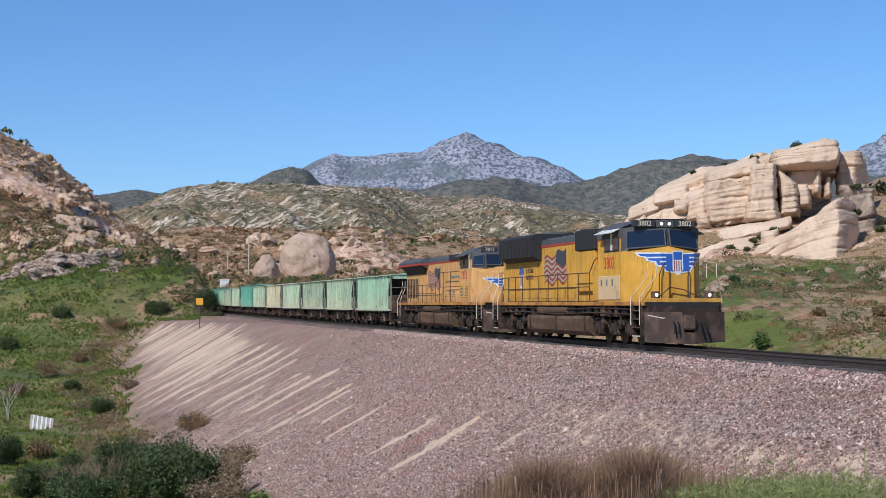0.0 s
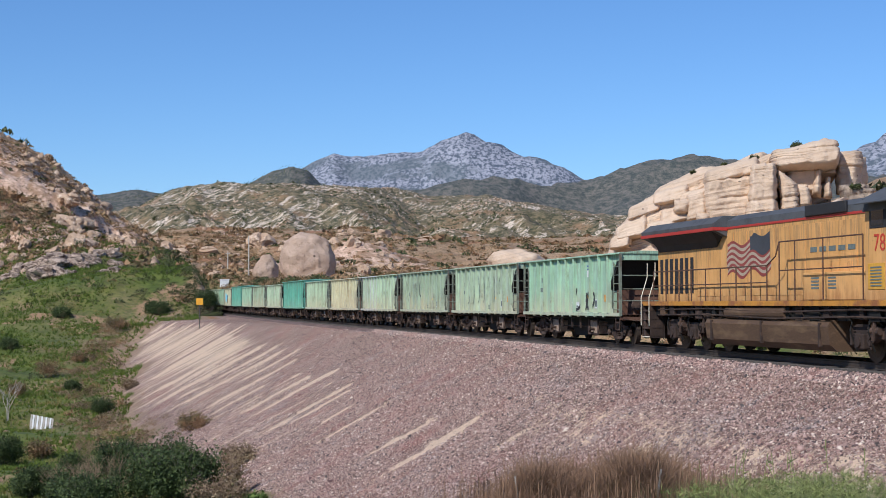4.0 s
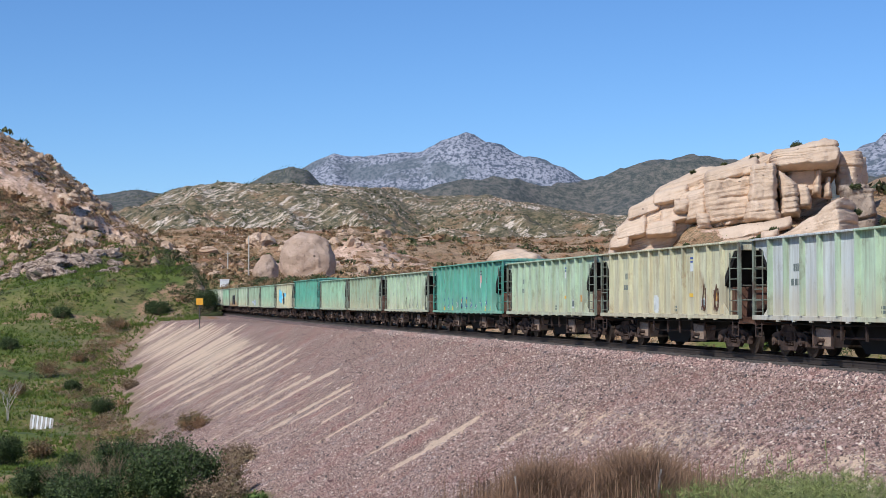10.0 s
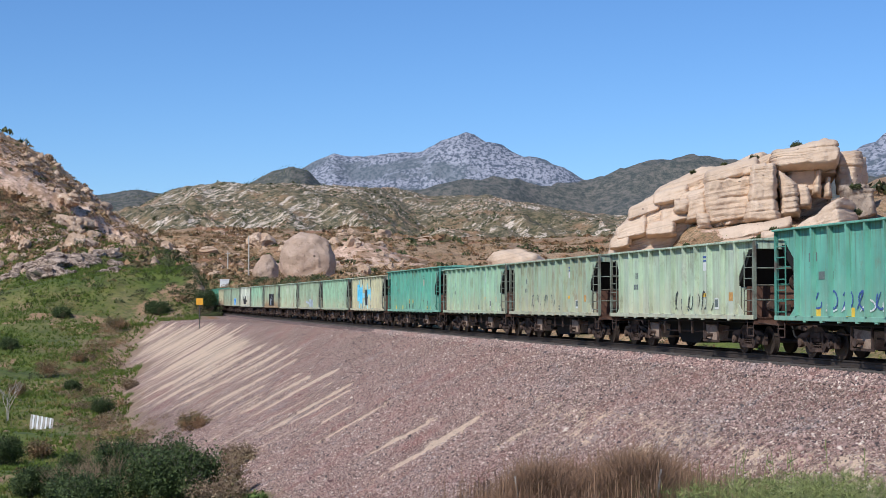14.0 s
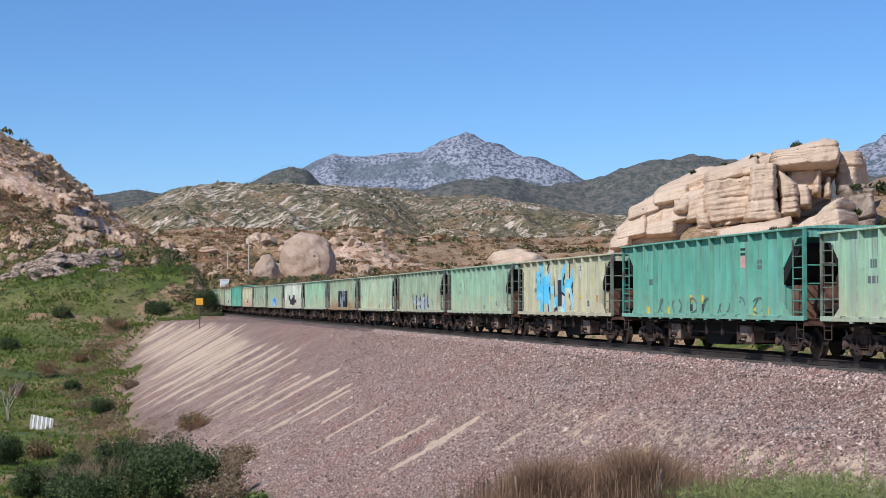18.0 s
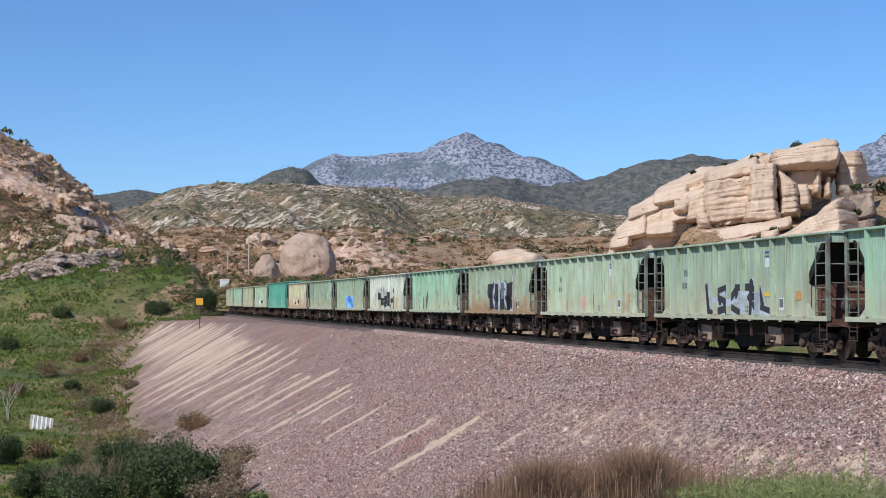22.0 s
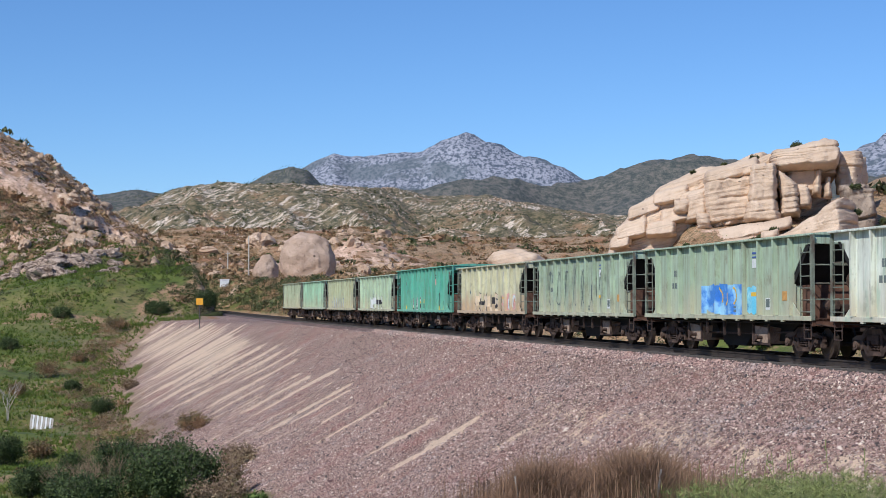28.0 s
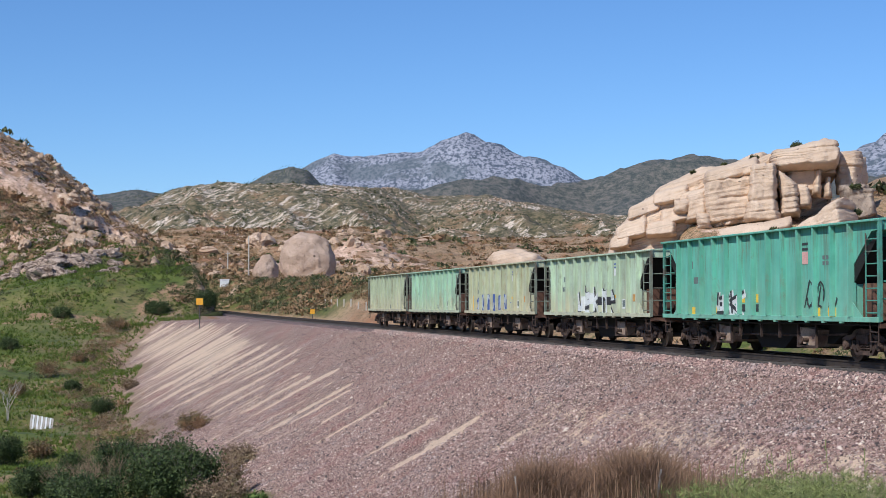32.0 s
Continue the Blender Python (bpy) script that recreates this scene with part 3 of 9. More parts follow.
def sweep(profile, stations, name, material, parent=None):
    """A rail-like bar: profile points (lat, z) carried along the line."""
    vs, fs = [], []
    n = len(profile)
    for s in stations:
        for lat, z in profile:
            x, y, zz, th = on_track(s, lat, z)
            vs.append((x, y, zz))
    for i in range(len(stations) - 1):
        for k in range(n):
            a, b = i * n + k, i * n + (k + 1) % n
            fs.append((a, b, b + n, a + n))
    fs.append(tuple(range(n))), fs.append(tuple(len(vs) - 1 - k for k in range(n)))
    me = mesh_of(name, vs, fs, material)
    bm = bmesh.new()
    bm.from_mesh(me)
    bmesh.ops.recalc_face_normals(bm, faces=bm.faces[:])
    bm.to_mesh(me)
    bm.free()
    return part(name, me, material, parent)


def build_track():
    track = tagged(empty("railway_track"), "single railway track with rusty rails on dark wooden ties", "track", kind="structure")
    st = np.arange(-120, 420, 2.5)
    head = [(-0.036, 0), (0.036, 0), (0.036, -0.035), (0.010, -0.05), (0.010, -0.15), (0.072, -0.165), (0.072, -0.18), (-0.072, -0.18), (-0.072, -0.165), (-0.010, -0.15), (-0.010, -0.05), (-0.036, -0.035)]
    for c in (0.7535, -0.7535):
        sweep([(c + a, b) for a, b in head], st, "rail", RAIL_STEEL, track)
    sweep([(-1.75, -0.50), (-1.45, -0.245), (1.42, -0.245), (1.75, -0.50)], st, "ballast_bed", BED.m, track)
    bm = bmesh.new()
    box(bm, -0.115, 0.115, -1.30, 1.30, -0.40, -0.183, 0.012)
    tie = bpy.data.meshes.new("tie")
    bm.to_mesh(tie)
    bm.free()
    tie.materials.append(TIE_WOOD)
    rnd = random.Random(5)
    far_v, far_f = [], []
    k = 0
    s = -60.0
    while s < 230:
        x, y, z, th = on_track(s)
        m = Matrix.Translation((float(x), float(y), float(z) + rnd.uniform(-0.012, 0.012))) @ Matrix.Rotation(float(th) + rnd.uniform(-0.02, 0.02), 4, "Z") @ Matrix.Translation((rnd.uniform(-0.04, 0.04), 0, 0)) @ Matrix.Rotation(math.pi / 2, 4, "Z")
        if -45 < s < 95 and k < 290:
            ob = new("tie", tie)
            ob.parent = track
            ob.matrix_basis = m
            k += 1
        else:
            b = len(far_v)
            for sx in (-0.115, 0.115):
                for sy in (-1.3, 1.3):
                    for sz in (-0.4, -0.183):
                        far_v.append(m @ Vector((sx, sy, sz)))
            far_f += [[b + q for q in f] for f in ((0, 1, 3, 2), (4, 6, 7, 5), (0, 4, 5, 1), (2, 3, 7, 6), (1, 5, 7, 3))]
        s += 0.49
    tagged(part("far_ties", mesh_of("far_ties", far_v, far_f, TIE_WOOD), TIE_WOOD, track), kind="stuff")
    return track


build_track()
# ---------------------------------------------------------------- train: materials
def car_paint(name, col, stain=(0.20, 0.13, 0.08), amount=0.3, seed=0.0, pale=None, split=None, bottom=None, drips=0.45, dusty=0.65, streak=0.20):
    """Weathered paint on ribbed steel: faded patches, runs of dirt from the top and rust. split: (from x, colour) for a repainted half; bottom: a grimy lower band."""
    g = Nodes(name, 0.75)
    P0 = g.coord("Object")
    shift = g.nt.nodes.new("ShaderNodeCombineXYZ")
    g.plug(shift.inputs[0], g.math("MULTIPLY", g.obj_random(), 40.0))
    add = g.nt.nodes.new("ShaderNodeVectorMath")
    g.plug(add.inputs[0], g.mapped(P0, (1, 1, 1), (seed * 7.3, seed * 3.1, 0))), g.plug(add.inputs[1], shift.outputs[0])
    P = add.outputs[0]
    sx = g.nt.nodes.new("ShaderNodeSeparateXYZ")
    g.plug(sx.inputs[0], P0)
    c = g.mix(g.step(g.noise(P, 0.8, 5, 0.6), 0.3, 0.7), col, tuple(min(1, k * 1.34 + 0.025) for k in col))
    if split:
        c = g.mix(g.step(g.math("ADD", sx.outputs[0], g.step(g.noise(P, 3, 4), 0, 1, -0.25, 0.25)), split[0] - 0.05, split[0] + 0.05, 1.0, 0.0), c, split[1])
    runs = g.noise(g.mapped(P, (6.5, 6.5, 0.30)), 1.0, 7, 0.7)
    c = g.mix(g.step(runs, 0.47, 0.66, 0.0, min(0.95, 0.95 * amount + streak)), c, stain)
    drip = g.noise(g.mapped(P, (11.0, 11.0, 0.55), (3.0, 0, 0)), 1.0, 5, 0.7)
    high = g.math("ADD", g.math("MULTIPLY", g.step(sx.outputs[2], 2.3, 3.4), 0.12), drip)
    c = g.mix(g.step(high, 0.60, 0.70, 0.0, drips), c, (0.13, 0.11, 0.075))
    fade = g.noise(g.mapped(P, (2.6, 2.6, 0.22)), 1.0, 5, 0.6)
    c = g.scale(c, g.step(fade, 0.3, 0.7, 1 - 0.66 * streak, 1 + 0.85 * streak))
    dust = g.math("ADD", sx.outputs[2], g.step(g.noise(g.mapped(P, (1.4, 1.4, 0.5)), 1.0, 6, 0.7), 0.2, 0.8, -1.1, 1.1))
    c = g.mix(g.step(dust, 0.9, 2.3, dusty, 0.0), c, (0.54, 0.47, 0.33))
    if pale:
        c = g.mix(g.step(g.noise(g.mapped(P, (2.2, 2.2, 0.6)), 1.0, 5, 0.6), 0.52, 0.70, 0.0, 0.7), c, pale)
    c = g.mix(g.step(g.noise(g.mapped(P, (1, 1, 0.6)), 1.7, 7, 0.72), 0.58 - 0.10 * amount, 0.70 - 0.06 * amount, 0.0, 0.6), c, stain)
    if bottom:
        edge = g.math("ADD", sx.outputs[2], g.step(g.noise(g.mapped(P, (3, 3, 0.6)), 1.0, 6, 0.7), 0.2, 0.8, -0.7, 0.7))
        c = g.mix(g.step(edge, 1.35, 1.95, 0.75, 0.0), c, bottom)
    c = g.mix(g.step(g.noise(P, 9, 5, 0.75), 0.64, 0.72, 0.0, 0.45), c, (0.20, 0.12, 0.07))
    return g.finish(c, g.noise(P, 1.6, 4), 0.02, 0.5)


STEEL_BROWN = mat("brown_running_gear", (0.055, 0.034, 0.026), 0.85, 0.1, 0.3, 3, 30, bump=0.01, dark=(0.140, 0.090, 0.064), dark_amount=0.4)
STEEL_BLACK = mat("black_underframe", (0.012, 0.011, 0.010), 0.85, 0.1, 0.3, 3, 30)
RUST_PANEL = mat("rusty_bulkhead", (0.105, 0.050, 0.031), 0.85, 0.1, 0.25, 2, 30, dark=(0.20, 0.11, 0.07), dark_amount=0.4)
TAN_GATE = mat("dusty_gate", (0.36, 0.265, 0.195), 0.85, 0, 0.2, 3, 25, dark=(0.17, 0.105, 0.075), dark_amount=0.5)
WHEEL = mat("wheel_steel", (0.10, 0.075, 0.06), 0.55, 0.6, 0.2, 5, 40, dark=(0.05, 0.04, 0.035), dark_amount=0.4)
ORANGE = mat("orange_patch", (0.55, 0.30, 0.09), 0.7, 0, 0.2, 8, 60, dark=(0.40, 0.28, 0.15), dark_amount=0.5)
YELLOW_PATCH = mat("yellow_patch", (0.78, 0.50, 0.06), 0.7, 0, 0.1, 8, 60)
WHITE_MARK = mat("white_mark", (0.68, 0.70, 0.68), 0.75, 0, 0.12, 6, 50, dark=(0.4, 0.42, 0.38), dark_amount=0.35)
BLACK_MARK = mat("black_mark", (0.035, 0.035, 0.04), 0.7, 0, 0.15, 6, 50)
GREY_MARK = mat("faded_lettering", (0.14, 0.17, 0.16), 0.8, 0, 0.2, 8, 60)
BLUE_MARK = mat("blue_mark", (0.06, 0.11, 0.33), 0.7, 0, 0.12, 6, 50)
CYAN_SPRAY = mat("cyan_spray", (0.16, 0.58, 0.80), 0.6, 0, 0.15, 2, 40, dark=(0.40, 0.72, 0.85), dark_amount=0.5, dark_scale=1.2)
BLUE_SPRAY = mat("blue_spray", (0.07, 0.24, 0.66), 0.6, 0, 0.15, 2, 40, dark=(0.35, 0.62, 0.82), dark_amount=0.45, dark_scale=1.2)
SILVER_SPRAY = mat("silver_spray", (0.50, 0.56, 0.62), 0.5, 0.1, 0.15, 2, 40, dark=(0.36, 0.41, 0.47), dark_amount=0.4)
CREAM_SPRAY = mat("cream_spray", (0.70, 0.58, 0.42), 0.65, 0, 0.15, 2, 40)
PINK_SPRAY = mat("pink_spray", (0.66, 0.36, 0.32), 0.65, 0, 0.15, 2, 40)


# ---------------------------------------------------------------- train: running gear
def wheelset_mesh(r, gauge=0.75, seg=28):
    bm = bmesh.new()
    for sy in (-1, 1):
        disc(bm, (0, sy * gauge, 0), (0, sy, 0), r, 0.115, seg)
        disc(bm, (0, sy * (gauge - 0.075), 0), (0, sy, 0), r + 0.028, 0.03, seg)
        disc(bm, (0, sy * (gauge + 0.062), 0), (0, sy, 0), r * 0.80, 0.012, seg, r * 0.72)
        disc(bm, (0, sy * (gauge + 0.10), 0), (0, sy, 0), 0.115, 0.12, 12)
        for k in range(3):
            a = k * 2.094
            box(bm, r * 0.5 * math.cos(a) - 0.03, r * 0.5 * math.cos(a) + 0.03, sy * (gauge + 0.06) - 0.012, sy * (gauge + 0.06) + 0.012, r * 0.5 * math.sin(a) - 0.03, r * 0.5 * math.sin(a) + 0.03)
    rod(bm, (0, -gauge - 0.28, 0), (0, gauge + 0.28, 0), 0.075, 10)
    me = bpy.data.meshes.new("wheelset")
    bm.to_mesh(me)
    bm.free()
    me.materials.append(WHEEL)
    return me


CAR_WHEEL, LOCO_WHEEL = wheelset_mesh(0.42), wheelset_mesh(0.53, 0.75, 32)
CAR_AXLES, LOCO_AXLES = [], []


def freight_truck(car, x):
    """Two-axle cast truck: bolster with side frames, springs, brake beam and wheelsets."""
    bm = bmesh.new()
    box(bm, -0.20, 0.20, -1.10, 1.10, 0.46, 0.74, 0.04)
    disc(bm, (0, 0, 0.80), (0, 0, 1), 0.2, 0.16, 14)
    truck = part("truck", bm, STEEL_BROWN, car, local=pose(x, 0, 0))
    for sy in (-1, 1):
        bm = bmesh.new()
        y0, y1 = sy * 0.97, sy * 1.09
        prism(bm, [(-1.17, 0.46), (-1.17, 0.60), (-0.95, 0.68), (-0.52, 0.72), (-0.34, 0.86), (0.34, 0.86), (0.52, 0.72), (0.95, 0.68), (1.17, 0.60), (1.17, 0.46), (0.98, 0.56), (0.60, 0.58), (0.36, 0.72), (-0.36, 0.72), (-0.60, 0.58), (-0.98, 0.56)], y0, y1)
        prism(bm, [(-0.78, 0.56), (-0.66, 0.60), (-0.36, 0.30), (0.36, 0.30), (0.66, 0.60), (0.78, 0.56), (0.44, 0.19), (-0.44, 0.19)], y0, y1)
        for k in (-1, 1):
            prism(bm, [(k * 0.30, 0.26), (k * 0.41, 0.26), (k * 0.41, 0.76), (k * 0.30, 0.76)], y0, y1)
            prism(bm, [(k * 1.16, 0.30), (k * 1.04, 0.30), (k * 1.04, 0.60), (k * 1.16, 0.56)], y0, y1)
            prism(bm, [(k * 0.74, 0.30), (k * 0.64, 0.34), (k * 0.64, 0.60), (k * 0.74, 0.58)], y0, y1)
            disc(bm, (k * 0.89, sy * 1.10, 0.44), (0, sy, 0), 0.115, 0.13, 12)
            disc(bm, (k * 0.89, sy * 1.17, 0.44), (0, sy, 0), 0.06, 0.03, 10)
        box(bm, -0.26, 0.26, sy * 1.06, sy * 1.12, 0.56, 0.72, 0.02)
        part("side_frame", bm, STEEL_BROWN, truck)
        bm = bmesh.new()
        for k in (-0.16, 0.0, 0.16):
            turns = [(k + 0.062 * math.cos(q * 1.05), sy * 1.03 + 0.062 * math.sin(q * 1.05), 0.30 + 0.26 * q / 24) for q in range(25)]
            pipe(bm, turns, 0.016, 4)
        part("spring_nest", bm, STEEL_BROWN, truck)
    for k in (-0.42, 0.42):
        bm = bmesh.new()
        box(bm, k - 0.05, k + 0.05, -0.8, 0.8, 0.36, 0.44, 0.015)
        box(bm, k - 0.09, k + 0.09, -0.80, -0.70, 0.28, 0.50, 0.02)
        box(bm, k - 0.09, k + 0.09, 0.70, 0.80, 0.28, 0.50, 0.02)
        part("brake_beam", bm, STEEL_BROWN, truck)
    for k in (-0.89, 0.89):
        w = part("wheelset", CAR_WHEEL, WHEEL, truck, local=pose(k, 0, 0.42))
        CAR_AXLES.append(w)
    return truck


def ladder(name, x0, x1, y, z0, z1, n, material, parent, r=0.016):
    bm = bmesh.new()
    for x in (x0, x1):
        box(bm, x - 0.014, x + 0.014, y - 0.014, y + 0.014, z0, z1)
    for k in range(n):
        z = z0 + (z1 - z0) * (k + 0.5) / n
        rod(bm, (x0, y, z), (x1, y, z), r, 6)
    return part(name, bm, material, parent)


def hopper_car(kind, paint, sill_paint):
    """Ribbed covered hopper. kind 'a': open triangular ends; kind 'b': the longer, taller car."""
    a = kind == "a"
    half = 6.42 if a else 7.38          # end of the body
    low = 5.20 if a else 5.95           # where the side sheets end at the bottom
    knee = 2.28 if a else 2.45
    top = 3.36 if a else 3.56
    sill = 1.06
    car = empty("hopper_car")
    bm = bmesh.new()
    prism(bm, [(-low, sill + 0.1), (low, sill + 0.1), (low, knee), (half - 0.45, top - 0.26), (half - 0.05, top - 0.24), (half - 0.05, top), (-half + 0.05, top), (-half + 0.05, top - 0.24), (-half + 0.45, top - 0.26), (-low, knee)], -1.48, 1.48)
    part("body", bm, paint, car)
    bm = bmesh.new()
    prism_x(bm, [(-1.56, top), (1.56, top), (1.50, top + 0.045), (0.7, top + 0.10), (-0.7, top + 0.10), (-1.50, top + 0.045)], -half, half)
    roof = part("roof", bm, paint, car)
    for k in (-0.66, -0.22, 0.22, 0.66):
        bm = bmesh.new()
        box(bm, k * half - 0.9, k * half + 0.9, -0.28, 0.28, top + 0.10, top + 0.16, 0.02)
        part("roof_hatch", bm, paint, roof)
    n = 11 if a else 13
    first = low if a else low + 0.0
    bm = bmesh.new()
    box(bm, -0.036, 0.036, -0.110, 0.110, sill + 0.12, top - 0.02)
    rib = bpy.data.meshes.new("rib")
    bm.to_mesh(rib)
    bm.free()
    rib.materials.append(paint)
    for sy in (-1, 1):
        for k in range(n):
            x = -first + 2 * first * k / (n - 1)
            part("rib", rib, paint, car, local=pose(x, sy * 1.52, 0))
        bm = bmesh.new()
        box(bm, -half, half, sy * 1.48, sy * 1.645, top - 0.03, top + 0.02, 0.01)
        part("top_chord", bm, paint, car)
        bm = bmesh.new()
        box(bm, -half, half, sy * 1.46, sy * 1.58, sill - 0.02, sill + 0.11, 0.01)
        for k in range(n - 1):
            x = -first + 2 * first * (k + 0.5) / (n - 1)
            box(bm, x - 0.05, x + 0.05, sy * 1.50, sy * 1.60, sill - 0.06, sill - 0.02)
        part("side_sill", bm, paint, car)
        for sx in (-1, 1):
            bm = bmesh.new()
            box(bm, sx * half - 0.045, sx * half + 0.045, sy * 1.50 - 0.045, sy * 1.50 + 0.045, sill, top)
            part("corner_post", bm, sill_paint, car)
            ladder("ladder", sx * (half - 0.66), sx * (half - 0.06), sy * 1.53, 1.12, top - 0.31, 6 if a else 7, sill_paint, car, 0.016)
            bm = bmesh.new()
            prism(bm, [(sx * (low + 0.02), 1.16), (sx * (low + 0.55), 1.16), (sx * (low + 0.02), 1.55)], sy * 1.50, sy * 1.52)
            part("gusset", bm, paint, car)
    for sx in (-1, 1):
        bm = bmesh.new()
        prism(bm, [(sx * (low + 0.02), 1.1), (sx * (low + 0.72), 1.1), (sx * (low + 0.62), 2.02), (sx * (low + 0.02), 2.02)], -1.22, 1.22)
        part("end_bulkhead", bm, RUST_PANEL, car, "rust-brown end plate")
        bm = bmesh.new()
        prism(bm, [(sx * (low - 0.6), 1.16), (sx * (low + 0.0), 2.0), (sx * (half - 0.25), 3.08), (sx * (half - 0.3), 3.16), (sx * (low - 0.6), 2.2)], -1.46, 1.46)
        # black here paints in the shade of the open end
        part("slope_sheet", bm, STEEL_BLACK, car)
        bm = bmesh.new()
        box(bm, sx * low, sx * half, -1.46, 1.46, sill - 0.03, sill + 0.03)
        box(bm, sx * (half - 0.12), sx * half, -1.5, 1.5, sill - 0.16, sill + 0.05)
        part("end_platform", bm, RUST_PANEL, car)
        bm = bmesh.new()
        for z in (1.62, 2.05, 2.55):
            rod(bm, (sx * (half - 0.03), -1.47, z), (sx * (half - 0.03), 1.47, z), 0.022, 6)
        part("end_rail", bm, sill_paint, car)
        ladder_y = bmesh.new()
        for k in range(6):
            rod(ladder_y, (sx * (half + 0.02), 0.75, 1.3 + 0.34 * k), (sx * (half + 0.02), 1.42, 1.3 + 0.34 * k), 0.016, 6)
        part("end_rung", ladder_y, sill_paint, car)
        bm = bmesh.new()
        box(bm, sx * (half - 0.5), sx * (half + 0.22), -0.13, 0.13, 0.74, 0.98, 0.03)
        box(bm, sx * (half + 0.2), sx * (half + 0.55), -0.16, 0.16, 0.70, 1.0, 0.05)
        part("coupler", bm, STEEL_BROWN, car)
        bm = bmesh.new()
        pipe(bm, [(sx * (half + 0.05), -0.35, 0.85), (sx * (half + 0.28), -0.38, 0.55), (sx * (half + 0.5), -0.33, 0.48)], 0.028, 6)
        part("air_hose", bm, STEEL_BLACK, car)
        bm = bmesh.new()
        pipe(bm, [(sx * (half + 0.1), -1.45, 0.95), (sx * (half + 0.12), -0.9, 0.88), (sx * (half + 0.3), -0.3, 0.9)], 0.018, 6)
        part("uncoupling_lever", bm, STEEL_BROWN, car)
        for sy in (-1, 1):
            bm = bmesh.new()
            for dx in (0.10, 0.52):
                rod(bm, (sx * (half - dx), sy * 1.5, 1.05), (sx * (half - dx), sy * 1.5, 0.55), 0.018, 6)
            for z in (0.56, 0.80):
                rod(bm, (sx * (half - 0.10), sy * 1.5, z), (sx * (half - 0.52), sy * 1.5, z), 0.018, 6)
            part("stirrup", bm, STEEL_BROWN, car)
        freight_truck(car, sx * (4.98 if a else 5.75))
    bm = bmesh.new()
    box(bm, -half, half, -0.16, 0.16, 0.78, 1.08)
    part("centre_sill", bm, STEEL_BLACK, car)
    k = 1.0 if a else 1.12
    bays = ((-2.0 * k, 1.9 * k, -0.95, 0.55, 0.22), (-4.6 * k, -1.0 * k, -3.2 * k, -1.8 * k, 0.42), (1.0 * k, 4.6 * k, 1.8 * k, 3.2 * k, 0.42))
    for x0, x1, b0, b1, zb in bays:
        bm = bmesh.new()
        prism(bm, [(x0, 1.10), (x1, 1.10), (b1, zb), (b0, zb)], -0.85, 0.85)
        part("hopper_bay", bm, STEEL_BLACK, car)
    for x0 in (-2.55 * k, 2.55 * k):
        gate = bmesh.new()
        prism(gate, [(x0 - 0.42, 0.42), (x0 + 0.36, 0.34), (x0 + 0.52, 0.80), (x0 - 0.50, 0.86)], -1.22, 1.22)
        gate = part("outlet_gate", gate, TAN_GATE, car, "dusty tan outlet gate")
        for sy in (-1, 1):
            bm = bmesh.new()
            rod(bm, (x0, sy * 1.2, 0.52), (x0, sy * 1.44, 0.52), 0.055, 10)
            disc(bm, (x0, sy * 1.44, 0.52), (0, sy, 0), 0.11, 0.05, 10)
            part("capstan", bm, STEEL_BROWN, gate)
            bm = bmesh.new()
            box(bm, x0 - 0.62, x0 + 0.62, sy * 1.22, sy * 1.27, 0.30, 0.37, 0.01)
            box(bm, x0 - 0.60, x0 - 0.53, sy * 1.22, sy * 1.27, 0.37, 0.92)
            box(bm, x0 + 0.50, x0 + 0.57, sy * 1.22, sy * 1.27, 0.37, 0.92)
            part("gate_frame", bm, STEEL_BROWN, gate)
    for sy in (-1, 1):
        for x in (-1.3 * k, 1.15 * k, 0.05):
            bm = bmesh.new()
            prism(bm, [(x - 0.05, 1.06), (x + 0.05, 1.06), (x + 0.035, 0.55), (x - 0.035, 0.55)], sy * 1.30, sy * 1.36)
            part("hanger", bm, STEEL_BROWN, car)
        bm = bmesh.new()
        pipe(bm, [(-4.2 * k, sy * 1.0, 0.72), (-1.6 * k, sy * 1.08, 0.60), (1.5 * k, sy * 1.08, 0.62), (4.2 * k, sy * 1.0, 0.70)], 0.028, 6)
        part("brake_rod", bm, STEEL_BROWN, car)
        bm = bmesh.new()
        pipe(bm, [(-half + 0.4, sy * 1.36, 0.98), (-2.0, sy * 1.36, 0.93), (2.2, sy * 1.36, 0.97), (half - 0.4, sy * 1.36, 0.96)], 0.022, 6)
        part("train_pipe", bm, STEEL_BLACK, car)
    bm = bmesh.new()
    disc(bm, (half - 0.55, -0.75, 1.45), (1, 0, 0), 0.19, 0.6, 14)
    box(bm, half - 0.9, half - 0.3, -0.55, -0.2, 1.12, 1.5, 0.03)
    part("brake_cylinder", bm, STEEL_BROWN, car)
    bm = bmesh.new()
    disc(bm, (-half + 0.1, -0.9, 2.1), (1, 0, 0), 0.26, 0.04, 18)
    part("brake_wheel", bm, STEEL_BROWN, car)
    # lettering and panels on both sides
    for sy in (-1, 1):
        d = -sy

        def plate(x, z, w, h, m, name="stencil"):
            b = bmesh.new()
            box(b, x - w / 2, x + w / 2, sy * 1.482, sy * (1.488 if "print" not in name else 1.491), z - h / 2, z + h / 2)
            return part(name, b, m, car)

        def bars(x, z, w, h, rows, m, name="lettering"):
            b = bmesh.new()
            for r in range(rows):
                for q in range(3):
                    ww = w / 3 * 0.7
                    box(b, x - w / 2 + w * (q + 0.5) / 3 - ww / 2, x - w / 2 + w * (q + 0.5) / 3 + ww / 2, sy * 1.482, sy * 1.487, z + h / 2 - h * (r + 0.85) / rows, z + h / 2 - h * (r + 0.15) / rows)
            return part(name, b, m, car)

